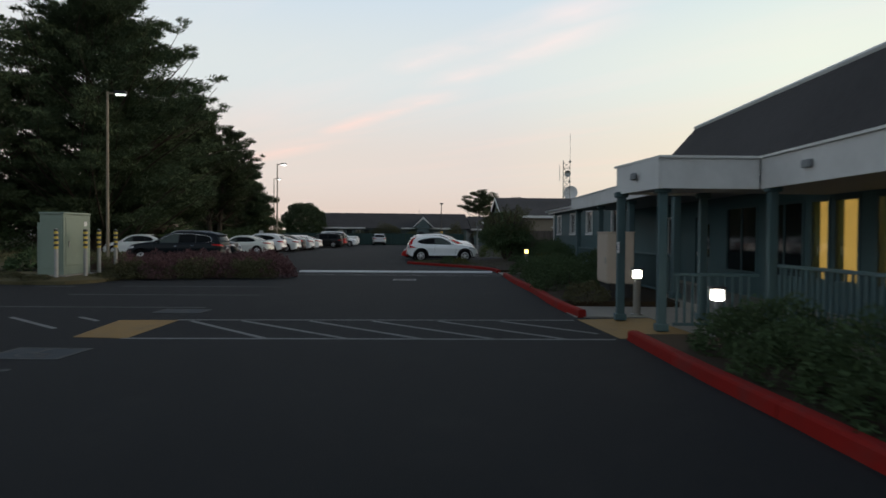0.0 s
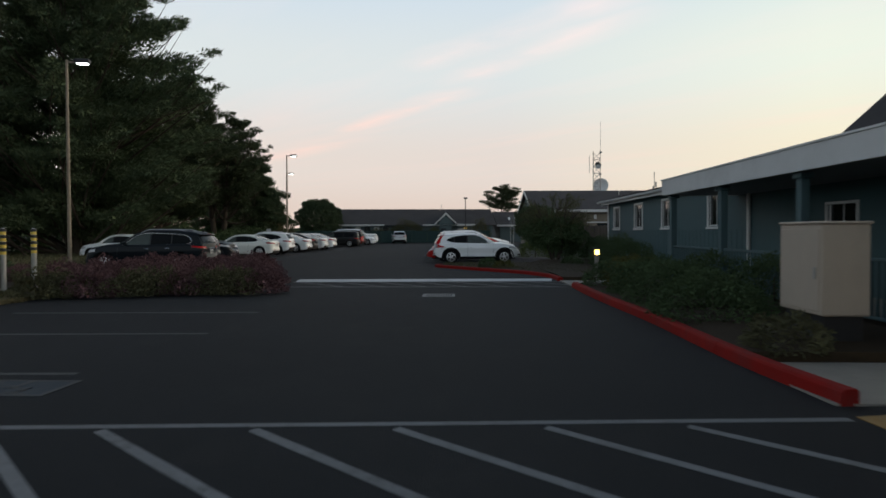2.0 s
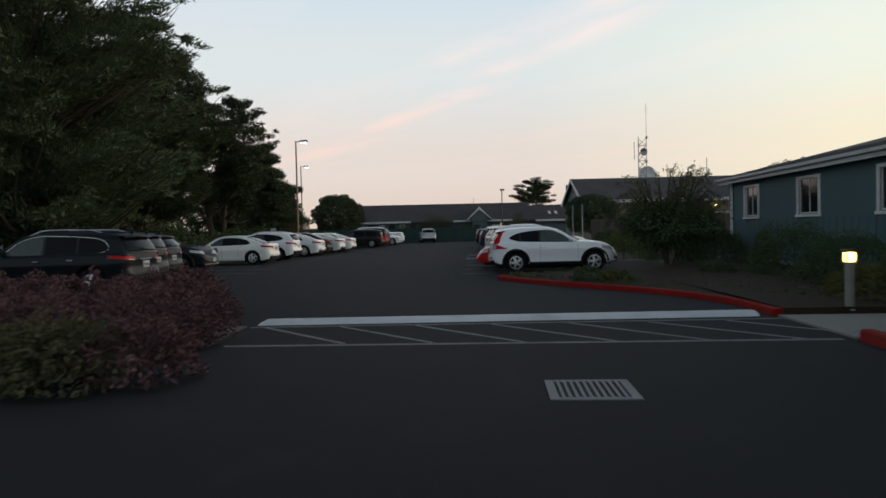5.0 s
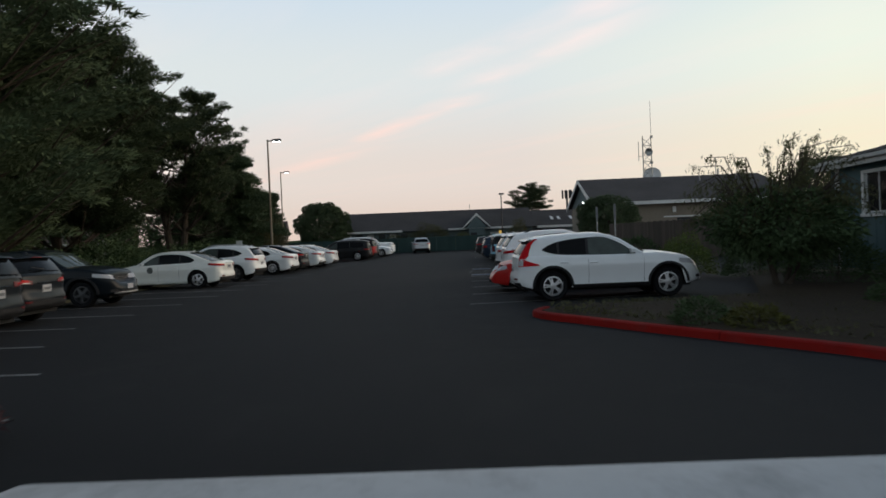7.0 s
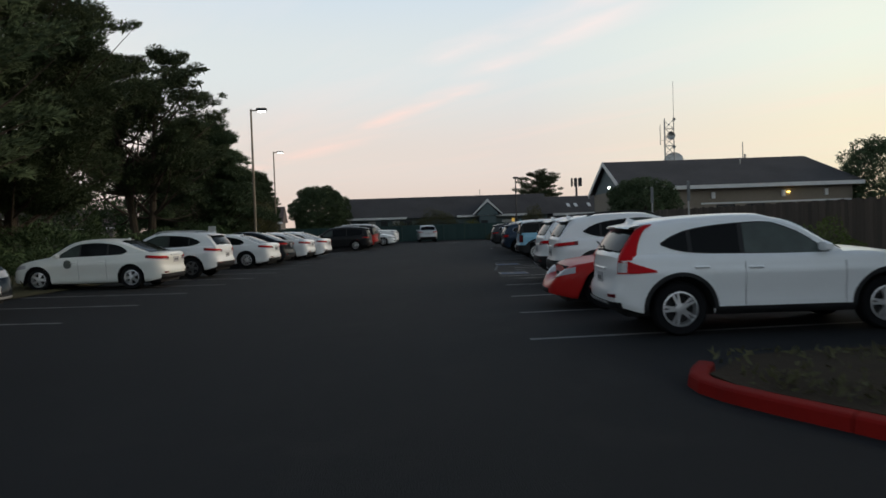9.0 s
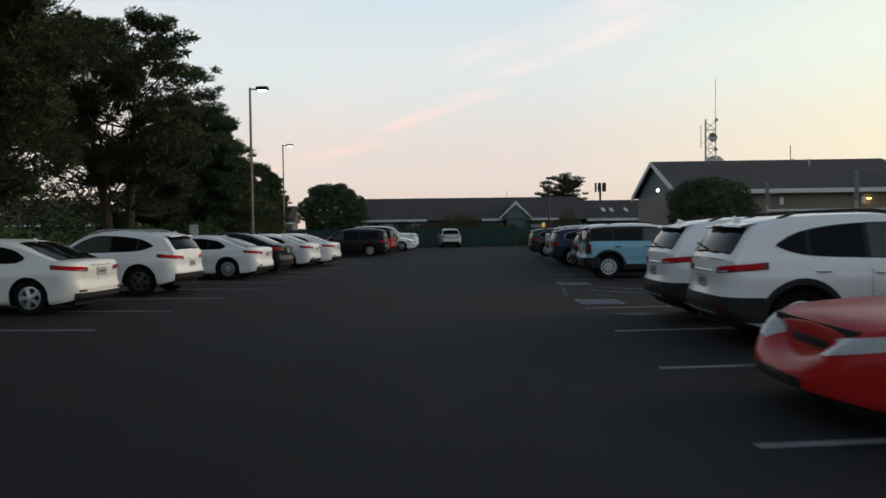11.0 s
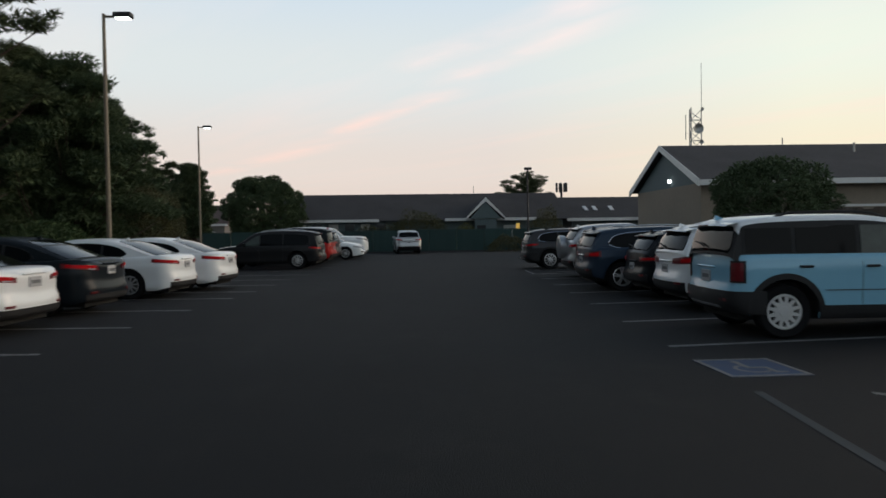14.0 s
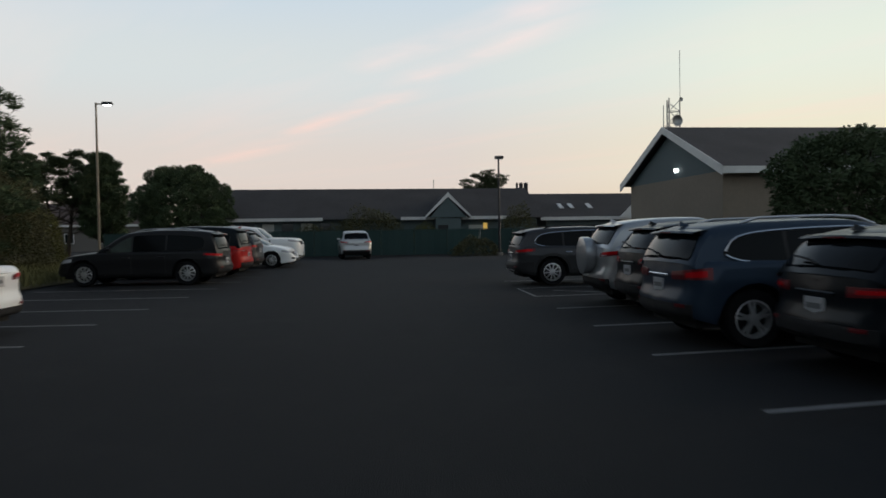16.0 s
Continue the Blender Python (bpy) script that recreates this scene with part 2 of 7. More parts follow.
FAR_WALL = material("far_wall", (0.13, 0.12, 0.11), 0.9, var=0.1, scale=1)
FAR_ROOF = material("far_roof", (0.07, 0.05, 0.045), 0.9, var=0.15, scale=1)
RUBBER = material("tyre_rubber", (0.010, 0.010, 0.011), 0.9, var=0.15, scale=20, spec=0.12)
ALLOY = material("alloy_rim", (0.60, 0.60, 0.61), 0.35, metal=0.7, var=0.06, scale=10)
ALLOY_PALE = material("pale_painted_rim", (0.52, 0.52, 0.51), 0.45, var=0.05, scale=10)
ALLOY_DARK = material("dark_alloy_rim", (0.11, 0.11, 0.115), 0.4, metal=0.6)
TRIM_BLACK = material("black_plastic_trim", (0.009, 0.009, 0.010), 0.7, var=0.15, scale=15)
UNDER = material("underbody", (0.010, 0.010, 0.010), 0.95)
CAR_GLASS = material("tinted_car_glass", (0.006, 0.007, 0.008), 0.06, spec=0.09)
# opaque front glass; its pale mottled base paints the light seen through it
PALE_GLASS = material("pale_car_glass", (0.055, 0.070, 0.064), 0.06, spec=0.3, var=0.45, scale=2.5)
TAIL_RED = material("tail_lamp_red", (0.46, 0.006, 0.010), 0.3, coat=0.0, spec=0.08, var=0.1, scale=30)
TAIL_DARK = material("tail_lamp_smoked", (0.13, 0.008, 0.012), 0.3, spec=0.3, var=0.2, scale=30)
TAIL_CLEAR = material("lamp_lens_clear", (0.42, 0.42, 0.43), 0.2, coat=0.2, var=0.2, scale=30)
CHROME = material("chrome", (0.62, 0.62, 0.63), 0.18, metal=1.0)
SEAM = material("panel_gap", (0.05, 0.05, 0.05), 0.8)
EMBLEM = material("emblem_grey", (0.10, 0.11, 0.10), 0.6, var=0.4, scale=30)
PLATE = material("plate_white", (0.40, 0.40, 0.41), 0.5, var=0.15, scale=40)


def car_paint(name, color, metal=0.0, rough=0.32):
    return material("car_paint_" + name, color, rough, metal=metal, var=0.03, scale=4, coat=0.5 if sum(color) > 0.5 else 0.08, spec=0.4 if sum(color) > 0.5 else 0.12)


P_WHITE = car_paint("white", (0.80, 0.81, 0.81))
P_PEARL = car_paint("cream_white", (0.74, 0.74, 0.69))
P_BLACK = car_paint("black", (0.006, 0.009, 0.012))
P_CHARCOAL = car_paint("charcoal", (0.012, 0.016, 0.020), 0.1)
P_GREY = car_paint("grey", (0.045, 0.046, 0.050), 0.3)
P_SILVER = car_paint("silver", (0.40, 0.41, 0.42), 0.6)
P_BLUE = car_paint("sky_blue", (0.22, 0.46, 0.60))
P_NAVY = car_paint("navy_blue", (0.026, 0.042, 0.066), 0.2)
P_RED = car_paint("red", (0.40, 0.018, 0.016))
P_BROWN = car_paint("dark_bronze", (0.020, 0.020, 0.021), 0.1)


# ---- geometry helpers ----
DEEP = 1.27                                 # the plan is drawn in steps of 1.27 m along the aisle
PLAN = Matrix.Diagonal((1, DEEP, 1, 1))


def spot(x, y, z=0.0, rx=0, ry=0, rz=0):
    """A pose from plan coordinates."""
    return pose(x, y * DEEP, z, rx, ry, rz)


class Geo:
    """Vertices and faces gathered for one mesh."""

    def __init__(self):
        self.v, self.f = [], []

    def add(self, verts, faces):
        o = len(self.v)
        self.v += [tuple(p) for p in verts]
        self.f += [tuple(o + i for i in q) for q in faces]
        return self

    def box(self, x0, y0, z0, x1, y1, z1, bevel=0.0):
        lo, hi = (x0, y0, z0), (x1, y1, z1)
        b = min(bevel, *((h - l) * 0.45 for l, h in zip(lo, hi)))
        if b <= 0:
            vs = [(x, y, z) for z in (z0, z1) for x, y in ((x0, y0), (x1, y0), (x1, y1), (x0, y1))]
            return self.add(vs, [(3, 2, 1, 0), (4, 5, 6, 7), (0, 1, 5, 4), (1, 2, 6, 5), (2, 3, 7, 6), (3, 0, 4, 7)])
        vs, key = [], {}
        for sx in (0, 1):
            for sy in (0, 1):
                for sz in (0, 1):
                    c = [(lo, hi)[s][i] for i, s in enumerate((sx, sy, sz))]
                    d = [b if s == 0 else -b for s in (sx, sy, sz)]
                    for ax in range(3):
                        p = [c[i] + (d[i] if i != ax else 0) for i in range(3)]
                        key[(sx, sy, sz, ax)] = len(vs)
                        vs.append(p)
        fs = []
        ring = [(0, 0), (1, 0), (1, 1), (0, 1)]
        for ax in range(3):
            for s in (0, 1):
                q = []
                for a, c in ring:
                    k = [0, 0, 0]
                    k[ax], k[(ax + 1) % 3], k[(ax + 2) % 3] = s, a, c
                    q.append(key[(*k, ax)])
                fs.append(q if s else q[::-1])
        for ax in range(3):
            u, w = (ax + 1) % 3, (ax + 2) % 3
            for a in (0, 1):
                for c in (0, 1):
                    k0, k1 = [0, 0, 0], [0, 0, 0]
                    k0[ax], k1[ax] = 0, 1
                    for k in (k0, k1):
                        k[u], k[w] = a, c
                    fs.append([key[(*k0, u)], key[(*k1, u)], key[(*k1, w)], key[(*k0, w)]])
        for sx in (0, 1):
            for sy in (0, 1):
                for sz in (0, 1):
                    fs.append([key[(sx, sy, sz, ax)] for ax in range(3)])
        return self.add(vs, fs)

    def grid(self, rows, closed=False, cap=False):
        n = len(rows[0])
        vs = [p for r in rows for p in r]
        fs = []
        for i in range(len(rows) - 1):
            for j in range(n if closed else n - 1):
                k = (j + 1) % n
                fs.append((i * n + j, i * n + k, (i + 1) * n + k, (i + 1) * n + j))
        if cap:
            fs.append(tuple(range(n))[::-1])
            fs.append(tuple((len(rows) - 1) * n + j for j in range(n)))
        return self.add(vs, fs)

    def tube(self, path, radii, n=8):
        path = [Vector(p) for p in path]
        if isinstance(radii, (int, float)):
            radii = [radii] * len(path)
        rows = []
        for i, p in enumerate(path):
            d = (path[min(i + 1, len(path) - 1)] - path[max(i - 1, 0)]).normalized()
            a = d.cross(Vector((0, 0, 1) if abs(d.z) < 0.9 else (1, 0, 0))).normalized()
            b = d.cross(a)
            rows.append([p + radii[i] * (math.cos(t) * a + math.sin(t) * b) for t in (2 * math.pi * k / n for k in range(n))])
        return self.grid(rows, True, True)

    def cyl(self, x, y, z0, z1, r, n=14, r2=None):
        return self.tube([(x, y, z0), (x, y, z1)], [r, r if r2 is None else r2], n)

    def prism(self, poly, z0, z1):
        n = len(poly)
        vs = [(x, y, z0) for x, y in poly] + [(x, y, z1) for x, y in poly]
        return self.add(vs, [tuple(range(n))[::-1], tuple(range(n, 2 * n))] + [(i, (i + 1) % n, n + (i + 1) % n, n + i) for i in range(n)])

    def slab(self, pts, normal, t):
        """A flat polygon with thickness t along its normal."""
        n = len(pts)
        d = Vector(normal) * t
        vs = [Vector(p) for p in pts] + [Vector(p) + d for p in pts]
        return self.add(vs, [tuple(range(n))[::-1], tuple(range(n, 2 * n))] + [(i, (i + 1) % n, n + (i + 1) % n, n + i) for i in range(n)])

    def mesh(self, name, mat, smooth=False):
        me = bpy.data.meshes.new(name)
        me.from_pydata(self.v, [], self.f)
        me.validate()
        bm = bmesh.new()
        bm.from_mesh(me)
        bmesh.ops.recalc_face_normals(bm, faces=bm.faces)
        bm.to_mesh(me)
        bm.free()
        me.materials.append(mat)
        if smooth:
            me.shade_smooth()
            me.set_sharp_from_angle(angle=radians(40))
        return me


def part(name, geo, mat, parent=None, label="", smooth=False, m=None):
    """Links a Geo (or a ready mesh) as one mesh object under a thing or a part."""
    data = geo.mesh(name, mat, smooth) if isinstance(geo, Geo) else geo
    ob = new(name, data)
    if parent is not None:
        ob.parent = parent
    if m is not None:
        ob.matrix_basis = m
    if label:
        tagged(ob, label)
    return ob


def thing(name, m, label, category, group="", kind=""):
    ob = new(name)
    ob.empty_display_size = 0.2
    ob.matrix_basis = m
    return tagged(ob, label, category, group, kind)


def structure(name, geo, mat, label="", category="", m=None, smooth=False, group=""):
    ob = part(name, geo, mat, None, "", smooth, PLAN if m is None else m)
    return tagged(ob, label, category, group, "structure")


# ---- ground, kerbs and markings ----
g = Geo()
xs = [-1500, -300, -120, -60, -30, -10, 10, 30, 60, 120, 300, 1500]
ys = [-1500, -300, -60, -20, 0, 20, 40, 60, 80, 100, 160, 400, 1500]
g.grid([[(x, y, 0.0) for x in xs] for y in ys])
structure("ground", g, ASPHALT, "dark worn asphalt of a parking lot", "ground")

RIGHT_TURN = radians(9.0)                  # stall lines of the row beside the island
LEFT_TURN = radians(1.5)


def painted_line(a, b, width=0.085, mat=WHITE_PAINT, name="parking_line", z=0.004):
    a, b = Vector((*a, 0)), Vector((*b, 0))
    d = (b - a).normalized()
    n = Vector((-d.y, d.x, 0)) * width / 2
    k = max(2, int((b - a).length / 0.5) + 1)
    rows = []
    for i in range(k):
        p = a.lerp(b, i / (k - 1))
        w = 1 + 0.10 * noise.noise(Vector((p.x * 3, p.y * 3, width)))
        rows.append([p + n * w + Vector((0, 0, z)), p - n * w + Vector((0, 0, z))])
    ob = structure(name, Geo().grid(rows), mat, "worn white painted line on dark asphalt", "road marking")
    return ob


# stall lines of the row under the trees
for x, y in ((-6.67, 23.02), (-7.94, 24.86), (-9.6, 26.85), (-10.65, 28.84), (-10.74, 30.78), (-10.8, 32.80), (-10.88, 34.95), (-11.05, 37.07), (-11.1, 39.12), (-11.19, 41.12), (-11.28, 43.17),
             (-11.36, 45.12), (-11.43, 47.10), (-11.47, 49.10), (-11.52, 51.1), (-11.57, 52.6), (-11.69, 54.40), (-11.79, 56.3), (-11.89, 58.4), (-12.0, 60.5), (-12.1, 62.7), (-12.2, 64.8)):
    painted_line((x, y), (x - 4.9 * math.cos(LEFT_TURN), y - 4.9 * math.sin(LEFT_TURN)))
# stall lines of the row beside the island
for x, y in ((-2.84, 30.68), (-2.90, 32.82), (-3.02, 34.94), (-3.12, 37.1), (-3.26, 39.45), (-3.49, 45.29), (-3.55, 47.2), (-3.6, 49.4),
             (-3.66, 51.42), (-3.74, 53.43), (-3.84, 55.41), (-3.88, 57.38), (-3.98, 59.2), (-4.05, 61.3)):
    painted_line((x, y), (x + 4.9 * math.cos(RIGHT_TURN), y + 4.9 * math.sin(RIGHT_TURN)))
# hatched bays
for (a, b) in (((-2.44, 43.26), (0.6, 41.4)), ((-2.81, 42.53), (-0.5, 41.2)), ((-2.80, 41.61), (-2.49, 41.42)), ((-1.13, 43.48), (0.9, 42.4)),
               ((-3.98, 59.18), (-3.85, 57.38)), ((-3.2, 58.6), (-1.9, 57.9)), ((-2.2, 59.3), (-0.9, 58.4))):
    painted_line(a, b, 0.07)
painted_line((-3.39, 43.32), (-3.44, 41.5), 0.09, WORN_BLUE)
# lines in the forecourt on the left
for a, b in (((-3.78, 14.55), (-8.5, 14.35)), ((-3.65, 12.31), (-8.4, 12.1)), ((-8.1, 16.85), (-9.7, 16.8)), ((-6.75, 8.33), (-5.09, 7.2)), ((-5.54, 8.43), (-4.91, 8.0)),
             ((-9.65, 14.1), (-10.8, 14.05)), ((-3.9, 9.9), (-8.5, 9.7)), ((-3.6, 4.5), (-8, 4.3))):
    painted_line(a, b, 0.09, WORN_PAINT if a[0] > -5 or a[1] > 12 else WHITE_PAINT)

# hatched crossing in front of the porch
painted_line((-3.55, 6.44), (3.78, 6.78), 0.085)
painted_line((-3.62, 8.22), (3.52, 8.66), 0.085)
for x0, x1 in ((-3.36, -1.45), (-2.45, -0.25), (-1.26, 0.85), (-0.15, 1.94), (1.03, 3.02), (2.15, 3.62)):
    f0, f1 = (x0 + 3.6) * 0.055, (x1 + 3.6) * 0.046
    e = 1.0 if x1 < 3.5 else 0.72
    painted_line((x0, 8.14 + f0), (x0 + (x1 - x0), 8.14 + f0 + (6.46 + f1 - 8.14 - f0) * e), 0.09)


def raised_dot_pad(name, corners, label):
    """A tactile warning pad with rows of small domes."""
    th = thing(name, PLAN, label, "tactile paving", kind="structure")
    c = [Vector((*p, 0)) for p in corners]
    part("pad", Geo().slab([p + Vector((0, 0, 0.001)) for p in c], (0, 0, 1), 0.006), TACTILE, th)
    d = Geo()
    for i in range(1, 14):
        for j in range(1, 18):
            u, w = i / 14, j / 18
            p = (c[0] * (1 - u) + c[1] * u) * (1 - w) + (c[3] * (1 - u) + c[2] * u) * w
            d.add([(p.x - .02, p.y - .02, .007), (p.x + .02, p.y - .02, .007), (p.x + .02, p.y + .02, .007), (p.x - .02, p.y + .02, .007), (p.x, p.y, .016)],
                  [(0, 1, 4), (1, 2, 4), (2, 3, 4), (3, 0, 4)])
    tagged(part("raised_dots", d, TACTILE, th), kind="stuff")


raised_dot_pad("tactile_pad", [(-4.30, 6.50), (-3.46, 6.45), (-3.58, 8.18), (-4.60, 8.10)], "faded yellow tactile warning pad on asphalt")
raised_dot_pad("tactile_pad", [(3.86, 6.86), (5.2, 6.95), (5.05, 9.0), (3.60, 8.72)], "faded yellow tactile ramp beside the porch")


def access_mark(x, y, turn, w=0.95, h=0.78, worn=False):
    """Painted blue square with the wheelchair mark drawn in white strokes."""
    th = thing("accessible_bay_mark", spot(x, y, 0, 0, 0, turn), "blue painted accessible bay mark with white outline on asphalt", "road marking", "accessible bay marks", "structure")
    part("blue_square", Geo().box(-w / 2, -h / 2, 0.001, w / 2, h / 2, 0.005), WORN_BLUE if worn else BLUE_PAINT, th)
    o = Geo()
    for a in ((-w / 2, -h / 2, w / 2, -h / 2 + .05), (-w / 2, h / 2 - .05, w / 2, h / 2), (-w / 2, -h / 2 + .05, -w / 2 + .05, h / 2 - .05), (w / 2 - .05, -h / 2 + .05, w / 2, h / 2 - .05)):
        o.box(a[0], a[1], 0.005, a[2], a[3], 0.008)
    part("border", o, WORN_PAINT if worn else WHITE_PAINT, th)
    s = Geo()
    ring = [(0.17 * math.cos(t) - 0.02, 0.17 * math.sin(t) - 0.1) for t in (radians(100 + 14 * k) for k in range(19))]
    for a, b in zip(ring, ring[1:]):
        d = Vector((b[0] - a[0], b[1] - a[1], 0)).normalized()
        n = Vector((-d.y, d.x, 0)) * 0.022
        s.grid([[Vector((*a, .0085)) + n, Vector((*a, .0085)) - n], [Vector((*b, .0085)) + n, Vector((*b, .0085)) - n]])
    s.box(-0.06, -0.04, 0.006, 0.0, 0.24, 0.0085).box(-0.06, -0.06, 0.006, 0.16, -0.01, 0.0085).box(0.12, -0.25, 0.006, 0.17, -0.01, 0.0085).box(0.12, -0.29, .006, .26, -.25, .0085)
    s.prism([(-0.03 + 0.05 * math.cos(k * 0.785), 0.29 + 0.05 * math.sin(k * 0.785)) for k in range(8)], .006, .0085)
    part("wheelchair_mark", s, WORN_PAINT if worn else WHITE_PAINT, th)


for x, y, t, w, h in ((-2.88, 40.40, 6, 0.84, 0.92), (-3.03, 44.20, 6, 0.84, 0.92), (-3.95, 5.37, 0, 1.0, 0.84), (-4.1, 9.34, 0, 0.95, 0.7)):
    access_mark(x, y, t, w, h, y < 20)

# second crossing with a white painted hump
hump = Geo()
rows = []
for i in range(33):
    u = i / 32
    x = -5.28 + u * 7.95
    y0 = 21.10 + 0.045 * (x + 5.28)
    rows.append([(x + 0.0, y0, 0.0), (x + 0.02, y0 + 0.10, 0.035), (x + 0.04, y0 + 0.30, 0.055), (x + 0.04, y0 + 0.48, 0.035), (x + 0.04, y0 + 0.58, 0.0)])
hump.grid(rows)
structure("speed_hump", hump, HUMP_PAINT, "white painted asphalt speed hump across the aisle", "speed hump", smooth=True)
painted_line((-5.3, 20.92), (2.9, 21.22), 0.07)
painted_line((-5.0, 19.50), (2.86, 19.62), 0.09)
for k in range(7):
    x = -5.05 + 1.18 * k
    painted_line((x, 20.90 + 0.03 * k), (x + 1.62, 19.62), 0.07)


stain = [(-2.45 + .42 * math.cos(t) * (1 + .25 * math.sin(3 * t)), 38.75 + .12 * math.sin(t) * (1 + .3 * math.cos(4 * t))) for t in (2 * math.pi * k / 28 for k in range(28))]
structure("stain", Geo().prism(stain, 0.001, 0.003), PALE_STAIN, "pale dried spill on the asphalt", "stain")
stop = thing("wheel_stop", pose(1.42, 57.7, 0, 0, 0, 4), "blue painted concrete wheel stop at the accessible bay", "wheel stop")
part("bar", Geo().box(-.08, -.85, 0, .08, .85, .12, .035), STOP_BLUE, stop)
for y in (-.55, .55):
    part("bolt", Geo().cyl(0, y, .121, .128, .02, 8), GALV, stop)


def drain_grate(x, y, turn):
    th = thing("drain_grate", spot(x, y, 0, 0, 0, turn), "cast iron drain grate set in the asphalt", "drain", kind="structure")
    f = Geo()
    f.box(-.39, -.39, 0, .39, -.31, .010).box(-.39, .31, 0, .39, .39, .010).box(-.39, -.31, 0, -.31, .31, .010).box(.31, -.31, 0, .39, .31, .010)
    part("frame", f, IRON, th)
    # flat near-black sheet paints the darkness below the bars; nothing is sunk
    part("pit_shade", Geo().box(-.39, -.31, .0005, .39, .31, .003), UNDER, th)
    for i in range(10):
        part("bar", Geo().box(-.27 + i * .06 - .014, -.31, .004, -.27 + i * .06 + .014, .31, .012), IRON, th)


drain_grate(-0.53, 17.48, 1)
cover = Geo().cyl(0, 0, 0.0005, 0.008, 0.36, 24)
structure("manhole_cover", cover, IRON, "round iron manhole cover in the asphalt", "manhole cover", spot(-10.3, 24.2, 0))


def kerb(points, name, label, width=0.17, height=0.15):
    """A kerb swept along a line of points, with a rounded nose and joints every two metres."""
    pts = [Vector((*p, 0)) for p in points]
    dense = []
    for i in range(len(pts) - 1):
        p0, p1, p2, p3 = pts[max(i - 1, 0)], pts[i], pts[i + 1], pts[min(i + 2, len(pts) - 1)]
        n = max(2, int((p2 - p1).length / 0.3))
        for k in range(n):
            t = k / n
            dense.append(0.5 * ((2 * p1) + (p2 - p0) * t + (2 * p0 - 5 * p1 + 4 * p2 - p3) * t * t + (3 * p1 - p0 - 3 * p2 + p3) * t ** 3))
    dense.append(pts[-1])
    prof = [(0.0, 0.0), (0.012, height * 0.8), (0.03, height * 0.95), (0.055, height), (width - 0.02, height), (width, height - 0.02), (width, 0.0)]
    th = thing(name, PLAN, label, "kerb", kind="structure")
    step = 7
    for s in range(0, len(dense) - 1, step):
        seg = dense[s:s + step + 1]
        if len(seg) < 2:
            continue
        rows = []
        for i, p in enumerate(seg):
            j = s + i
            d = (dense[min(j + 1, len(dense) - 1)] - dense[max(j - 1, 0)]).normalized()
            nrm = Vector((d.y, -d.x, 0))
            q = p + (d * 0.006 if i == 0 else (-d * 0.006 if i == len(seg) - 1 else Vector()))
            rows.append([q + nrm * a + Vector((0, 0, b)) for a, b in prof])
        part("kerb_stone", Geo().grid(rows, True, True), KERB_RED, th)
    return dense


kerb([(4.9, -12), (4.55, -4), (4.25, 2.0), (4.05, 4.5), (3.93, 6.75)], "kerb_porch", "red painted concrete kerb beside the shrubs")
kerb([(3.66, 9.0), (3.46, 10.6), (3.34, 13.6), (3.10, 16.6), (2.98, 19.5)], "kerb_bed", "red painted concrete kerb along the planting bed")
kerb([(2.86, 21.45), (2.74, 22.8), (1.95, 24.4), (0.95, 25.5), (0.0, 26.5), (-0.88, 27.48), (-1.45, 28.15), (-1.58, 28.6), (-1.36, 29.05)],
     "kerb_island", "red painted kerb curving round the planted island", height=0.115)


def bed(name, poly, z, mat, label, hills=0.0):
    g = Geo()
    n = len(poly)
    c = Vector((sum(p[0] for p in poly) / n, sum(p[1] for p in poly) / n, 0))
    rows = []
    for k in range(7):
        u = 1 - k / 6.0
        ring = []
        for p in poly:
            q = c + (Vector((*p, 0)) - c) * max(u, 0.001)
            ring.append((q.x, q.y, z + hills * (1 - u ** 3) + 0.03 * noise.noise(q * 0.9)))
        rows.append(ring)
    g.grid([[(p[0], p[1], -0.05) for p in poly]] + rows, True)
    structure(name, g, mat, label, "planting bed", smooth=True)


bed("bed_porch", [(5.05, -12), (4.72, -4), (4.42, 2.0), (4.22, 4.5), (4.12, 6.6), (5.9, 6.6), (6.1, -4), (6.4, -12)], 0.12, SOIL, "dark bare soil of the porch planting bed")
bed("bed_cabinet", [(-15, 14.7), (-11.2, 14.45), (-10.3, 14.6), (-9.85, 15.2), (-9.8, 16.6), (-10.2, 17.6), (-15, 18.2)], 0.10, GRASS_GROUND, "low tufted bank round the transformer cabinet", 0.12)
bed("bed_along_wall", [(3.62, 10.7), (3.50, 13.6), (3.26, 16.6), (3.14, 19.4), (7.6, 19.6), (7.6, 10.7)], 0.12, SOIL, "dark mulched planting bed beside the walkway", 0.06)
bed("bed_island", [(3.04, 21.5), (2.9, 22.9), (2.08, 24.52), (1.08, 25.62), (0.13, 26.62), (-0.75, 27.6), (-1.30, 28.24), (-1.39, 28.6), (-0.85, 29.2), (0.95, 29.6), (4.2, 30.2), (5.5, 36), (7.3, 36), (7.8, 21.5)], 0.112, SOIL, "brown mulched island bed with low plants", 0.08)
structure("pavement", Geo().prism([(3.62, 9.02), (5.0, 9.05), (5.2, 6.7), (7.8, 6.7), (7.8, 10.6), (3.48, 10.6)], -0.05, 0.02), CONCRETE, "pale concrete path at the entrance", "pavement")
structure("pavement", Geo().prism([(3.02, 19.62), (8.0, 19.62), (8.0, 21.4), (2.92, 21.4)], -0.05, 0.03), CONCRETE, "narrow concrete path between the beds", "pavement")
structure("pavement", Geo().prism([(-5.2, 19.45), (-6.9, 19.4), (-6.9, 21.2), (-5.4, 21.0)], -0.05, 0.015), DARK_CONCRETE, "concrete ramp at the crossing", "pavement")
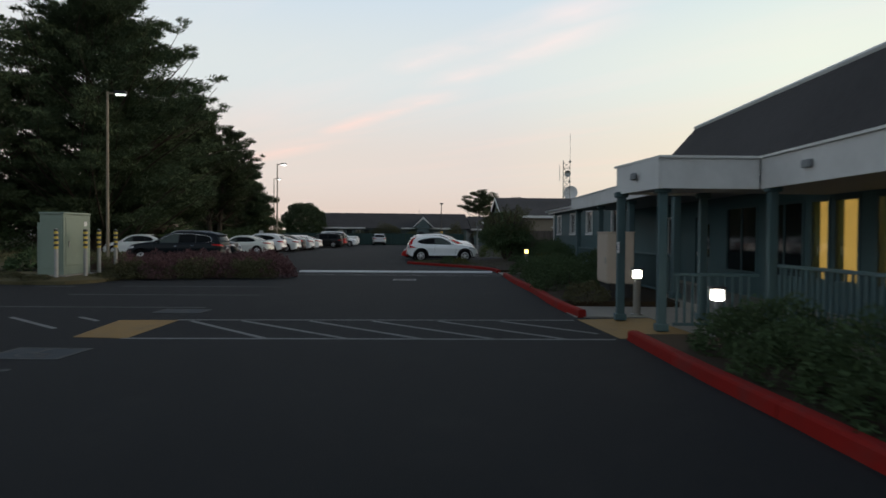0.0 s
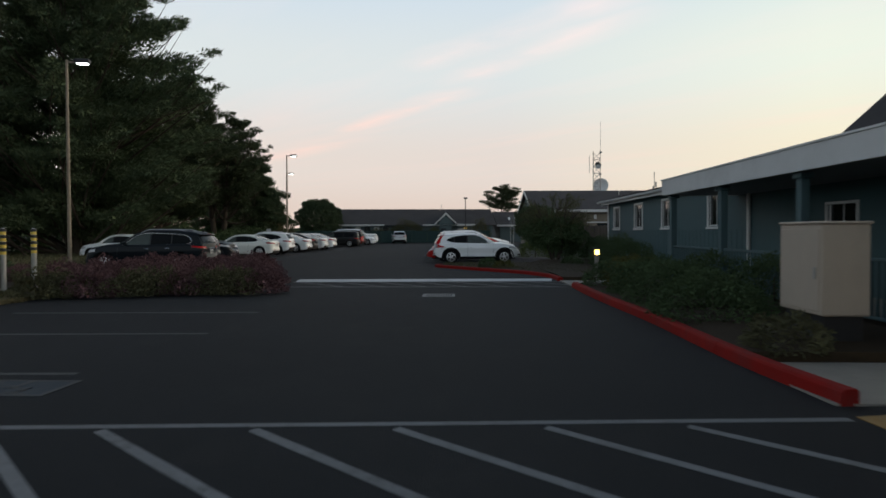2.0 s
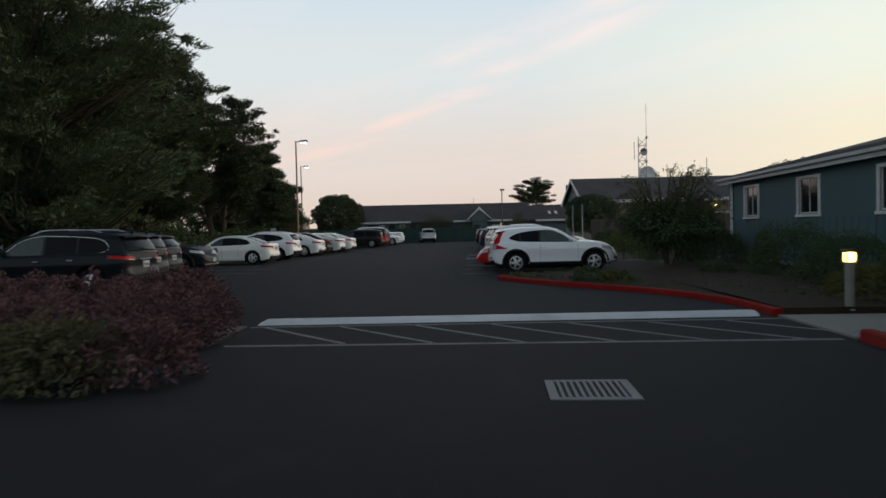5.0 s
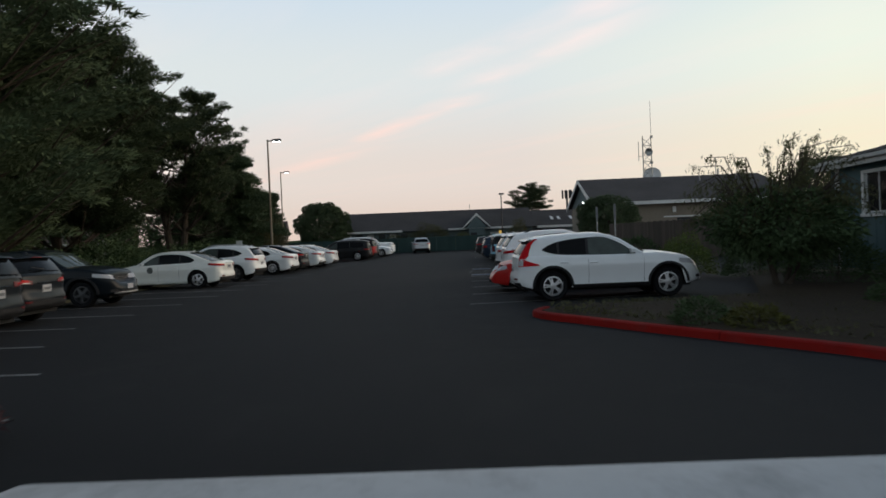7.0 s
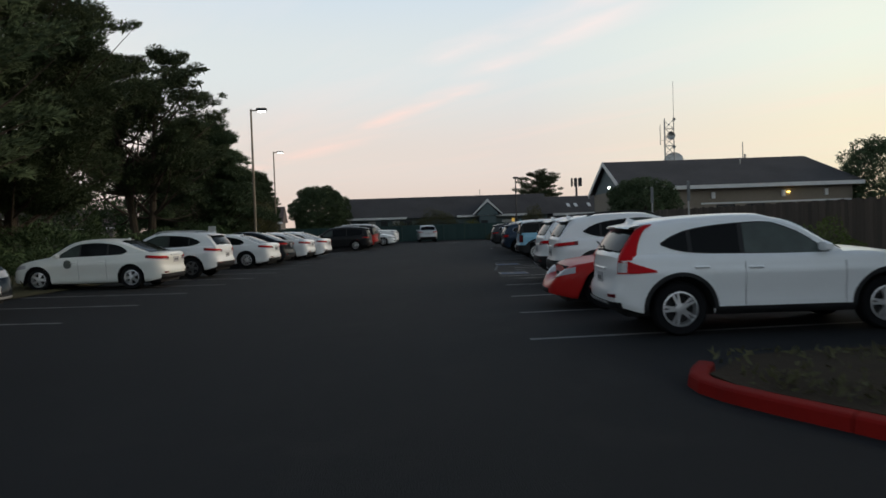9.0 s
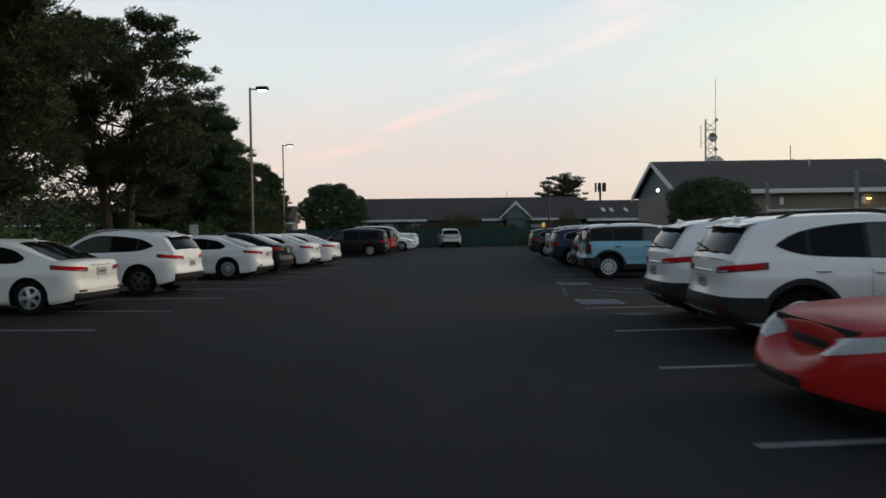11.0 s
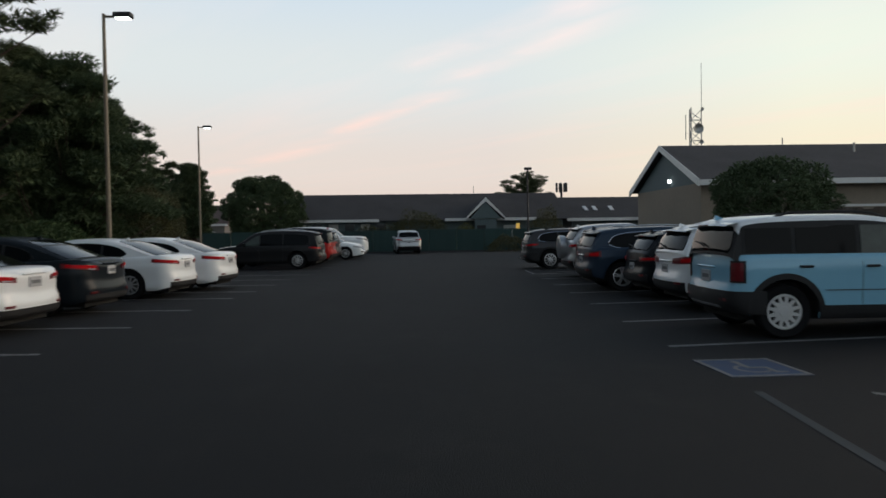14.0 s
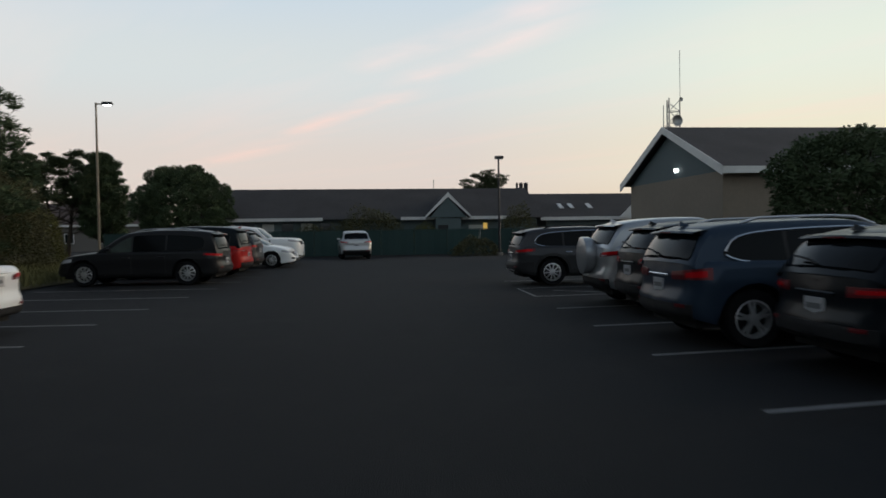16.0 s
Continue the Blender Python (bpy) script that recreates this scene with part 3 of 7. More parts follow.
structure("verge", Geo().grid([[(-14.5, 21.6, 0.02), (-15.5, 40, 0.03), (-17.5, 60, 0.05), (-18.2, 80, 0.05)], [(-19, 18, 0.12), (-19, 40, 0.15), (-20, 60, 0.2), (-21, 80, 0.2)],
                                [(-40, 10, 0.3), (-40, 40, 0.35), (-45, 60, 0.4), (-50, 84, 0.4)], [(-200, -20, 0.5), (-200, 40, 0.5), (-200, 60, 0.5), (-200, 90, 0.5)]]),
          GRASS_GROUND, "dry needle-strewn grass under the trees", "grass verge", smooth=True)
structure("verge_front", Geo().grid([[(-14.5, 16.6, 0.012), (-9.6, 16.9, 0.012), (-5.2, 18.2, 0.012)], [(-14.5, 19.5, 0.10), (-9.6, 19.5, 0.10), (-5.6, 20.0, 0.08)], [(-14.5, 22.4, 0.012), (-9.6, 22.2, 0.012), (-6.6, 21.9, 0.012)]]), SOIL, "soil of the heather bed", "planting bed")

# ---- office building beside the entrance ----
BT = spot(7.9, 20.0, 0, 0, 0, 1.75) @ PLAN          # local y runs along the long wall, local x goes into the building


def wall_with_openings(name, y0, y1, z0, z1, x, thick, holes, mat, m, label):
    """A wall along local y with rectangular openings cut through it."""
    g = Geo()
    edges = sorted({y0, y1, *[h[0] for h in holes], *[h[1] for h in holes]})
    for a, b in zip(edges, edges[1:]):
        cut = [h for h in holes if h[0] <= a + 1e-6 and h[1] >= b - 1e-6]
        if not cut:
            g.box(x, a, z0, x + thick, b, z1)
        else:
            g.box(x, a, z0, x + thick, b, cut[0][2])
            g.box(x, a, cut[0][3], x + thick, b, z1)
    return structure(name, g, mat, label, "wall", m)


WIN = [(1.37, 2.32), (5.48, 6.46), (8.92, 9.93), (12.43, 13.38)]
WZ0, WZ1 = 1.70, 2.72
LOW = [(-4.4, -3.5, 0.9, 2.1), (-6.4, -5.5, 0.05, 2.1), (-11.0, -10.55, 0.75, 2.25), (-11.75, -11.2, 0.75, 2.25), (-12.9, -12.2, 0.75, 2.25), (-14.4, -13.6, 0.75, 2.25), (-10.25, -9.0, 0.75, 2.25), (-8.6, -7.3, 0.75, 2.25)]
holes = [(a, b, WZ0, WZ1) for a, b in WIN] + LOW
wall_with_openings("wall_office", -34, 14.75, 0, 3.0, 0.0, 0.2, holes, SIDING, BT, "dark blue-grey board siding wall")
structure("wall_office_end", Geo().box(0.2, 14.55, 0, 14, 14.75, 3.0), SIDING, "dark blue-grey siding end wall", "wall", BT)
structure("wall_office_back", Geo().box(14.0, -34, 0, 14.2, 14.75, 3.0), SIDING, "dark blue-grey siding back wall", "wall", BT)
structure("wall_office_side", Geo().box(0.2, -34, 0, 14.0, -33.8, 3.0), SIDING, "dark blue-grey siding end wall", "wall", BT)
structure("wall_office_inner", Geo().box(2.6, -34, 0, 2.7, 14.5, 3.0), SIDING, "dim inner partition seen through glass", "wall", BT)
# siding grooves: upright battens on the long wall
siding = thing("siding", BT, "blue-grey vertical board siding", "siding", kind="structure")
bat = Geo().box(-0.012, -0.012, 0.05, 0.0, 0.012, 1.58).mesh("batten", SIDING)
for k in range(48):
    y = 0.2 + k * 0.305
    part("batten", bat, SIDING, siding, m=pose(0, y, 0))
structure("baseboard_office", Geo().box(-0.05, -6, 0, -0.001, 14.75, 0.24), CONCRETE, "pale concrete footing at the wall", "baseboard", BT)


def office_window(k, y0, y1, z0, z1, frame=0.09):
    w = thing("window_%d" % k, BT @ pose(0, (y0 + y1) / 2, z0), "sash window with white frame in blue siding", "window", "office windows", "structure")
    h, b = z1 - z0, (y1 - y0) / 2
    f = Geo()
    f.box(-.035, -b - frame, -.02, .06, -b, h + frame, .008).box(-.035, b, -.02, .06, b + frame, h + frame, .008).box(-.035, -b, h, .06, b, h + frame, .008)
    part("window_frame", f, TRIM, w)
    part("window_sill", Geo().box(-.07, -b - frame - .02, -.10, .06, b + frame + .02, -.02, .008), TRIM, w)
    s = Geo()
    s.box(.03, -b, 0, .07, -b + .04, h).box(.03, b - .04, 0, .07, b, h).box(.03, -.010, 0, .07, .010, h).box(.03, -b + .04, 0, .07, -.010, .04).box(.03, .010, 0, .07, b - .04, .04)
    part("sash", s, TRIM, w)
    for s0, s1 in ((-b + .04, -.010), (.010, b - .04)):
        part("pane", Geo().box(.045, s0, .04, .055, s1, h), GLASS, w)
    part("blind", Geo().box(.12, -b + .05, h * 0.55, .13, b - .05, h), CURTAIN, w)


for k, (a, b) in enumerate(WIN):
    office_window(k + 1, a, b, WZ0, WZ1)
for k, (a, b, z0, z1) in enumerate(LOW):
    if z0 < 0.3:
        d = thing("door_1", BT @ pose(0.05, (a + b) / 2, 0), "dark glazed entrance door under the porch", "door", kind="structure")
        part("door_leaf", Geo().box(0, -.44, .05, .05, .44, 2.08), POST, d)
        part("pane", Geo().box(-.006, -.3, 1.0, 0, .3, 1.9), GLASS, d)
        part("door_handle", Geo().box(-.05, .30, 1.0, 0, .36, 1.12, .01), GALV, d)
    elif k >= 6:
        w = thing("window_%d" % (k + 5), BT @ pose(0, (a + b) / 2, z0), "wide dark office window under the porch", "window", "dark porch windows", "structure")
        bb, h = (b - a) / 2, z1 - z0
        part("window_frame", Geo().box(-.02, -bb - .05, -.05, .05, -bb, h + .05).box(-.02, bb, -.05, .05, bb + .05, h + .05).box(-.02, -bb, h, .05, bb, h + .05).box(-.02, -bb, -.05, .05, bb, 0), POST, w)
        part("mullion", Geo().box(0, -.02, 0, .05, .02, h), POST, w)
        for y0, y1 in ((-bb, -.02), (.02, bb)):
            part("pane", Geo().box(.02, y0, 0, .03, y1, h), GLASS, w)
    elif k >= 2:
        w = thing("window_%d" % (k + 5), BT @ pose(0, (a + b) / 2, z0), "tall lit office window glowing yellow", "window", "lit windows", "structure")
        bb, h = (b - a) / 2, z1 - z0
        part("window_frame", Geo().box(-.02, -bb - .06, -.06, .05, -bb, h + .06).box(-.02, bb, -.06, .05, bb + .06, h + .06).box(-.02, -bb, h, .05, bb, h + .06).box(-.02, -bb, -.06, .05, bb, 0), POST, w)
        part("pane", Geo().box(.03, -bb, 0, .035, bb, h), material("clear_pane", (0.9, 0.9, 0.9), 0.02), w)
        part("lit_blind", Geo().box(.15, -bb, 0.0, .16, bb, h), LIT_ROOM, w)
    else:
        office_window(k + 5, a, b, z0, z1, .06)
cp = MATS["clear_pane"].node_tree.nodes["Principled BSDF"]
cp.inputs["Transmission Weight"].default_value = 1.0

# eave, gutter and low roof past the porch
structure("eave_fascia", Geo().box(-0.30, 0.6, 2.94, -0.24, 15.0, 3.16, .006), FASCIA, "white eave board", "fascia", BT)
gut = Geo().grid([[(-0.30 - a, y, 3.10 + b) for a, b in ((0, .06), (0, -.03), (.05, -.05), (.11, -.03), (.13, .06), (.12, .06), (.10, -.01), (.05, -.03), (.012, -.01), (.01, .06))] for y in (0.6, 15.35)], True, True)
structure("gutter", gut, FASCIA, "white metal gutter along the eave", "gutter", BT)
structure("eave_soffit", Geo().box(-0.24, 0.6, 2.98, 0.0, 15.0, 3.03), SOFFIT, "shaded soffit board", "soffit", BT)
roof_low = Geo()
roof_low.add([(-0.38, 0.6, 3.17), (-0.38, 15.1, 3.17), (6.5, 10.2, 4.85), (6.5, 0.6, 4.85), (14.5, 15.1, 3.17), (8.0, 10.2, 4.85), (8.0, .6, 4.85)], [(0, 1, 2, 3), (1, 4, 5, 2), (3, 2, 5, 6)])
structure("roof_office", roof_low, ROOF, "dark grey shingle hip roof", "roof", BT)
for k in range(4):
    x, z = -0.36 + 0.42 * k, 3.185 + 0.1026 * k
    structure("shingle_course", Geo().add([(x, .65, z), (x, 15.0 - .3 * k, z), (x + .43, 14.7 - .3 * k, z + .105), (x + .43, .65, z + .105), (x, .65, z + .014), (x, 15.0 - .3 * k, z + .014)],
                                          [(4, 5, 2, 3), (0, 1, 5, 4)]), ROOF, "overlapping shingle course", "roof", BT, group="shingle courses")
structure("downspout", Geo().box(-.09, 14.35, .1, -.01, 14.44, 3.0, .015), TRIM, "white metal downspout at the wall corner", "downspout", BT)
structure("downspout", Geo().box(-.09, -.3, .1, -.01, -.2, 2.6, .015), TRIM, "white metal downspout on blue wall", "downspout", BT)

# long porch: fascia, deck, posts and railing
PORCH = spot(5.70, 20.4, 0, 0, 0, 1.75) @ PLAN      # local y = 0 at the far end, running back towards the entrance at negative y
porch = thing("porch_roof", PORCH, "flat porch roof with deep white fascia board", "porch roof", kind="structure")
part("fascia", Geo().box(0, -10.8, 2.56, 0.05, 0, 2.98, .008), FASCIA, porch, "deep white fascia")
part("end_fascia", Geo().box(0.05, -0.05, 2.56, 2.4, 0, 2.98, .008), FASCIA, porch)
part("cap", Geo().box(-0.02, -10.8, 2.982, 2.4, 0.03, 3.02), TRIM, porch, "pale metal roof edge")
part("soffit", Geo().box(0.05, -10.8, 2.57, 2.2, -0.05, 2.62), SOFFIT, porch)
deck = structure("porch_deck", Geo().box(0.15, -36, 0.02, 2.2, 0.0, 0.16), CONCRETE, "concrete porch walk", "porch deck", PORCH)


def porch_post(m, h, w=0.16, label="dark blue-green painted timber post"):
    p = thing("porch_post", m, label, "post", "porch posts", "structure")
    part("shaft", Geo().box(-w / 2, -w / 2, 0, w / 2, w / 2, h, .012), POST, p)
    part("base_trim", Geo().box(-w / 2 - .03, -w / 2 - .03, 0, w / 2 + .03, w / 2 + .03, .12, .01), POST, p)
    part("capital", Geo().box(-w / 2 - .04, -w / 2 - .04, h - .10, w / 2 + .04, w / 2 + .04, h - .002, .01), POST, p)


for y in (-0.3, -3.3, -6.3, -9.3):
    porch_post(PORCH @ pose(0.22, y, 0.16), 2.40)


def railing(m, length, label, y_step=0.125, h=1.0):
    """Upright balusters between a top and a bottom rail, along local y from 0 to -length."""
    r = thing("railing", m, label, "railing", "porch railings", "structure")
    part("top_rail", Geo().box(-.03, -length, h - .05, .03, 0, h, .008), POST, r)
    part("bottom_rail", Geo().box(-.02, -length, .10, .02, 0, .15, .006), POST, r)
    ba = Geo().box(-.017, -.017, .15, .017, .017, h - .05).mesh("baluster", POST)
    for i in range(int(length / y_step)):
        part("baluster", ba, POST, r, m=pose(0, -y_step * (i + 0.5), 0))


for y in (-0.4, -3.4, -6.4):
    railing(PORCH @ pose(0.22, y, 0.14), 2.8, "dark painted timber porch railing")

# entrance canopy
CAN = PLAN
can = thing("entrance_canopy", CAN, "white boxed entrance canopy with deep fascia on square posts", "canopy", kind="structure")
part("fascia", Geo().slab([(4.30, 8.72, 2.32), (4.30, 8.72, 2.80), (4.56, 7.30, 2.80), (4.56, 7.30, 2.32)], (0.98, 0.19, 0), 0.05), FASCIA, can)
part("fascia", Geo().slab([(4.61, 7.30, 2.32), (4.61, 7.30, 2.80), (6.18, 7.38, 2.80), (6.18, 7.38, 2.32)], (-0.05, 1, 0), 0.05), FASCIA, can)
part("fascia", Geo().slab([(6.20, 7.38, 2.32), (6.20, 7.38, 2.80), (6.85, -12.0, 2.80), (6.85, -12.0, 2.32)], (1, 0.03, 0), 0.05), FASCIA, can)
part("fascia", Geo().slab([(4.30, 8.77, 2.32), (4.30, 8.77, 2.80), (6.0, 9.0, 2.80), (6.0, 9.0, 2.32)], (0, -1, 0), 0.05), FASCIA, can)
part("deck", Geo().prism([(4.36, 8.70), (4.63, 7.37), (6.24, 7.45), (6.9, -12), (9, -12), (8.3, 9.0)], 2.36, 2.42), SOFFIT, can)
part("cap", Geo().prism([(4.26, 8.81), (4.57, 7.26), (6.16, 7.34), (6.82, -12), (9, -12), (8.3, 9.1)], 2.802, 2.84), TRIM, can)
for bx, by in ((4.40, 8.0), (6.23, 6.2)):
    part("fascia_lamp", Geo().box(bx - .06, by - .09, 2.52, bx, by + .09, 2.63, .01), SOFFIT, can)
for x, y in ((4.36, 8.66), (4.70, 7.50), (5.9, 8.8), (6.32, 7.25), (6.42, 3.6), (6.52, 0.0), (6.62, -3.6)):
    porch_post(spot(x, y, 0.02), 2.34, 0.14)
for x, y, n in ((6.35, 7.1, 3.3), (6.45, 3.45, 3.3), (6.55, -0.1, 3.3)):
    railing(spot(x, y, 0.14, 0, 0, 1.5) @ PLAN, n, "dark painted timber porch railing", h=1.0)
railing(spot(4.85, 7.42, 0.02, 0, 0, 88), 1.35, "short dark railing at the entrance ramp", h=0.95)
notice = thing("notice", spot(4.32, 8.66, 1.25), "small white notice fixed to the porch post", "notice")
part("board", Geo().box(-.035, -.16, 0, -.02, -.02, .2), SIGN_WHITE, notice)
part("text_bars", Geo().box(-.038, -.14, .05, -.0355, -.04, .07).box(-.038, -.14, .10, -.0355, -.04, .12).box(-.038, -.14, .15, -.0355, -.05, .165), DARK_METAL, notice)

# mansard roof behind the canopy
man = Geo()
man.add([(6.5, 14.0, 3.0), (7.35, 12.7, 4.30), (8.0, -16, 4.30), (7.1, -16, 2.85), (14, 14.0, 3.0), (14, 12.7, 4.30), (14, -16, 4.3)], [(0, 1, 2, 3), (0, 4, 5, 1), (1, 5, 6, 2)])
structure("roof_mansard", man, ROOF, "dark shingle mansard roof over the entrance", "roof")
structure("roof_ridge_trim", Geo().tube([(7.35, 12.72, 4.31), (8.0, -16, 4.31)], 0.05, 6), TRIM, "pale metal ridge edge", "trim")


def bollard_light(x, y, h, glow, label, z=0.02, shaft=SIGN_BACK):
    b = thing("bollard_light", spot(x, y, z), label, "bollard light", "bollard lights")
    part("base", Geo().cyl(0, 0, 0, .03, .11, 14), GALV, b)
    part("shaft", Geo().cyl(0, 0, .03, h - .2, .07, 14), shaft, b)
    part("lens", Geo().box(-.07, -.07, h - .20, .07, .07, h - .05, .012), glow, b, "lit frosted lamp lens")
    for sx, sy in ((-1, -1), (-1, 1), (1, -1), (1, 1)):
        part("corner_post", Geo().box(sx * .08 - .008, sy * .08 - .008, h - .22, sx * .08 + .008, sy * .08 + .008, h - .03), DARK_METAL, b)
    part("cap", Geo().box(-.11, -.11, h - .04, .11, .11, h, .02), DARK_METAL, b)


bollard_light(4.87, 9.33, 0.92, LAMP_WHITE, "lit bollard path lamp beside the porch post", 0.02, CONCRETE)
bollard_light(5.10, 6.40, 0.72, LAMP_WHITE, "bright lit bollard lamp among porch shrubs", 0.13)
bollard_light(4.09, 21.58, 0.96, LAMP_WARM, "warm lit bollard lamp with pale shaft beside the path", 0.06, CONCRETE)

box = thing("utility_enclosure", spot(4.78, 11.2, 0.12), "plain beige metal utility enclosure beside the porch", "utility box")
# assumed stand; its dark tone paints the shade under the raised box
part("plinth", Geo().box(.06, .06, 0, .54, 1.19, .34), DARK_METAL, box, "dark recessed stand")
part("body", Geo().box(0.0, 0.0, .34, .6, 1.25, 1.50, .015), BEIGE, box)
part("lid", Geo().box(-.02, -.02, 1.502, .62, 1.27, 1.54, .012), BEIGE, box)
part("door", Geo().box(-.015, .06, .39, 0, 1.19, 1.44, .006), BEIGE, box)
part("handle", Geo().box(-.04, .12, .8, -.015, .16, .95, .006), GALV, box)


# ---- buildings at the far end ----
RB = spot(6.0, 73.2, 0, 0, 0, 5)            # local x runs along the ridge, the gable end faces -x
rb = thing("hall_building", RB, "tan block building with dark gabled shingle roof", "building", kind="structure")
part("wall", Geo().box(0, -5.34, 0, 18.3, 5.34, 3.95), BRICK, rb, "tan block walls")
part("gable", Geo().slab([(0.0, -5.34, 3.95), (0.0, 5.34, 3.95), (0.0, 0, 6.3)], (1, 0, 0), 0.2), GREEN_SIDING, rb, "grey-green boarded gable")
rf = Geo()
rf.add([(-.35, -5.97, 3.98), (18.9, -5.97, 3.98), (17.2, 0, 6.48), (-.35, 0, 6.48), (18.9, 5.97, 3.98), (-.35, 5.97, 3.98),
        (-.35, -5.97, 4.10), (18.9, -5.97, 4.10), (17.2, 0, 6.60), (-.35, 0, 6.60), (18.9, 5.97, 4.10), (-.35, 5.97, 4.10)],
       [(6, 7, 8, 9), (9, 8, 10, 11), (7, 10, 8), (0, 3, 2, 1), (3, 5, 4, 2), (1, 2, 4), (0, 1, 7, 6), (5, 11, 10, 4), (0, 6, 9, 3), (3, 9, 11, 5), (1, 4, 10, 7)])
part("roof", rf, ROOF, rb)
for s in (-1, 1):
    part("barge_board", Geo().slab([(-.42, s * 6.02, 3.72), (-.42, s * 6.02, 4.12), (-.42, 0, 6.62), (-.42, 0, 6.28)], (1, 0, 0), .06), TRIM, rb)
part("eave_board", Geo().box(-.36, -6.06, 3.78, 18.9, -5.98, 4.08), TRIM, rb)
part("wall_band", Geo().box(6.2, -5.40, 2.55, 18.2, -5.35, 2.68), TRIM, rb)
for x in (7.0, 12.6, 16.0):
    part("wall_box", Geo().box(x, -5.54, 3.0, x + .28, -5.35, 3.5, .02), TRIM, rb)
part("flood_lamp", Geo().box(-.16, -.98, 4.25, -.01, -.80, 4.43, .02), LAMP_COOL, rb, "lit wall flood lamp")
part("soffit_lamp", Geo().box(13.0, -5.64, 3.30, 13.2, -5.44, 3.38), LAMP_WARM, rb)
part("chimney_vent", Geo().cyl(11, -1.5, 5.6, 6.5, .06, 8), GALV, rb)
for x in (7.4, 9.8, 12.2):
    part("low_window", Geo().box(x, -5.39, 1.7, x + 1.5, -5.34, 2.5), GLASS, rb)

FB = spot(-5.0, 86.6, 0, 0, 0, 8)           # local x runs along the long front
fb = thing("long_building", FB, "long low building with dark shingle roof and white eave", "building", kind="structure")
part("wall", Geo().box(-16.6, 0.0, 0, 7.0, 9.0, 2.55), GREEN_SIDING, fb)
lr = Geo()
lr.add([(-18, -.6, 2.55), (7.6, -.6, 2.55), (7.4, 4.5, 5.05), (-17.2, 4.5, 5.05), (7.6, 9.6, 2.55), (-18, 9.6, 2.55)], [(0, 1, 2, 3), (3, 2, 4, 5), (0, 3, 5), (1, 4, 2)])
part("roof", lr, ROOF, fb)
part("eave_board", Geo().box(-18.1, -.68, 2.45, -9.0, -.61, 2.68), TRIM, fb)
part("eave_board", Geo().box(-3.4, -.68, 2.45, 4.5, -.61, 2.68), TRIM, fb)
part("porch_gable", Geo().slab([(-1.35, -1.2, 2.6), (1.35, -1.2, 2.6), (0, -1.2, 4.05)], (0, 1, 0), .15), GREEN_SIDING, fb)
part("porch_gable_roof", Geo().slab([(-1.6, -1.25, 2.55), (0, -1.25, 4.25), (0, 2.4, 4.25), (-1.6, 2.4, 2.55)], (-.7, 0, .7), .08).slab([(1.6, -1.25, 2.55), (0, -1.25, 4.25), (0, 2.4, 4.25), (1.6, 2.4, 2.55)], (.7, 0, .7), .08), ROOF, fb)
for s in (-1, 1):
    part("barge_board", Geo().slab([(s * 1.75, -1.3, 2.50), (s * 1.62, -1.3, 2.78), (0, -1.3, 4.42), (0, -1.3, 4.08)], (0, 1, 0), .07), TRIM, fb)
part("porch_wall", Geo().box(-.9, -1.1, 0, .95, 0, 2.58), GREEN_SIDING, fb)
part("door", Geo().box(-.75, -1.16, 0, .0, -1.1, 2.05), TRIM_BLACK, fb)
part("window", Geo().box(1.75, -.05, 1.0, 3.1, -.01, 2.05), CURTAIN, fb)
part("lit_window", Geo().box(2.85, -.09, 1.0, 3.15, -.051, 2.2), LIT_ROOM, fb, "narrow lit window")
for k in range(3, 9):
    x = -20 + k * 1.35
    part("window", Geo().box(x, -.05, 1.2, x + .8, -.01, 2.3), CURTAIN if k % 2 else GLASS, fb)
part("finial", Geo().cyl(-.2, 4.5, 5.0, 5.75, .03, 6), GALV, fb)

F2 = spot(3.2, 90.0, 0, 0, 0, 8)
f2 = thing("rear_building", F2, "low building behind with skylights in dark roof", "building", kind="structure")
part("wall", Geo().box(0, 0, 0, 26, 9, 2.5), GREEN_SIDING, f2)
r2 = Geo()
r2.add([(-.5, -.5, 2.5), (26, -.5, 2.5), (26, 4.5, 4.75), (-.5, 4.5, 4.75), (26, 9.5, 2.5), (-.5, 9.5, 2.5)], [(0, 1, 2, 3), (3, 2, 4, 5), (0, 3, 5), (1, 4, 2)])
part("roof", r2, ROOF, f2)
part("eave_board", Geo().box(-.6, -.58, 2.35, 26, -.51, 2.62), TRIM, f2)
for x in (1.6, 2.5, 4.1):
    part("skylight", Geo().slab([(x, 1.35, 3.36), (x + .35, 1.35, 3.36), (x + .35, 2.2, 3.75), (x, 2.2, 3.75)], (0, -.42, .9), .06), SIGN_WHITE, f2)
part("small_gable", Geo().slab([(5.8, -1, 2.5), (7.9, -1, 2.5), (6.85, -1, 3.5)], (0, 1, 0), .1), TRIM, f2)

# green screened fence along the end of the lot, with posts
fen = thing("screen_fence", spot(-11.5, 82.0, 0, 0, 0, 5), "green screened chain fence across the lot's end", "fence")
for k in range(14):
    x = -15.5 + k * 2.2
    part("post", Geo().cyl(x, 0, 0, 1.75, .03, 8), MESH_GREEN, fen)
    if k < 13:
        part("screen_panel", Geo().grid([[(x + .05 + 2.1 * i / 5, .02 * math.sin(i * 2 + k), z) for z in (0.05, 0.6, 1.15, 1.68)] for i in range(6)]), MESH_GREEN, fen)
part("top_rail", Geo().tube([(-15.5, 0, 1.72), (13.1, 0, 1.72)], .022, 6), MESH_GREEN, fen)

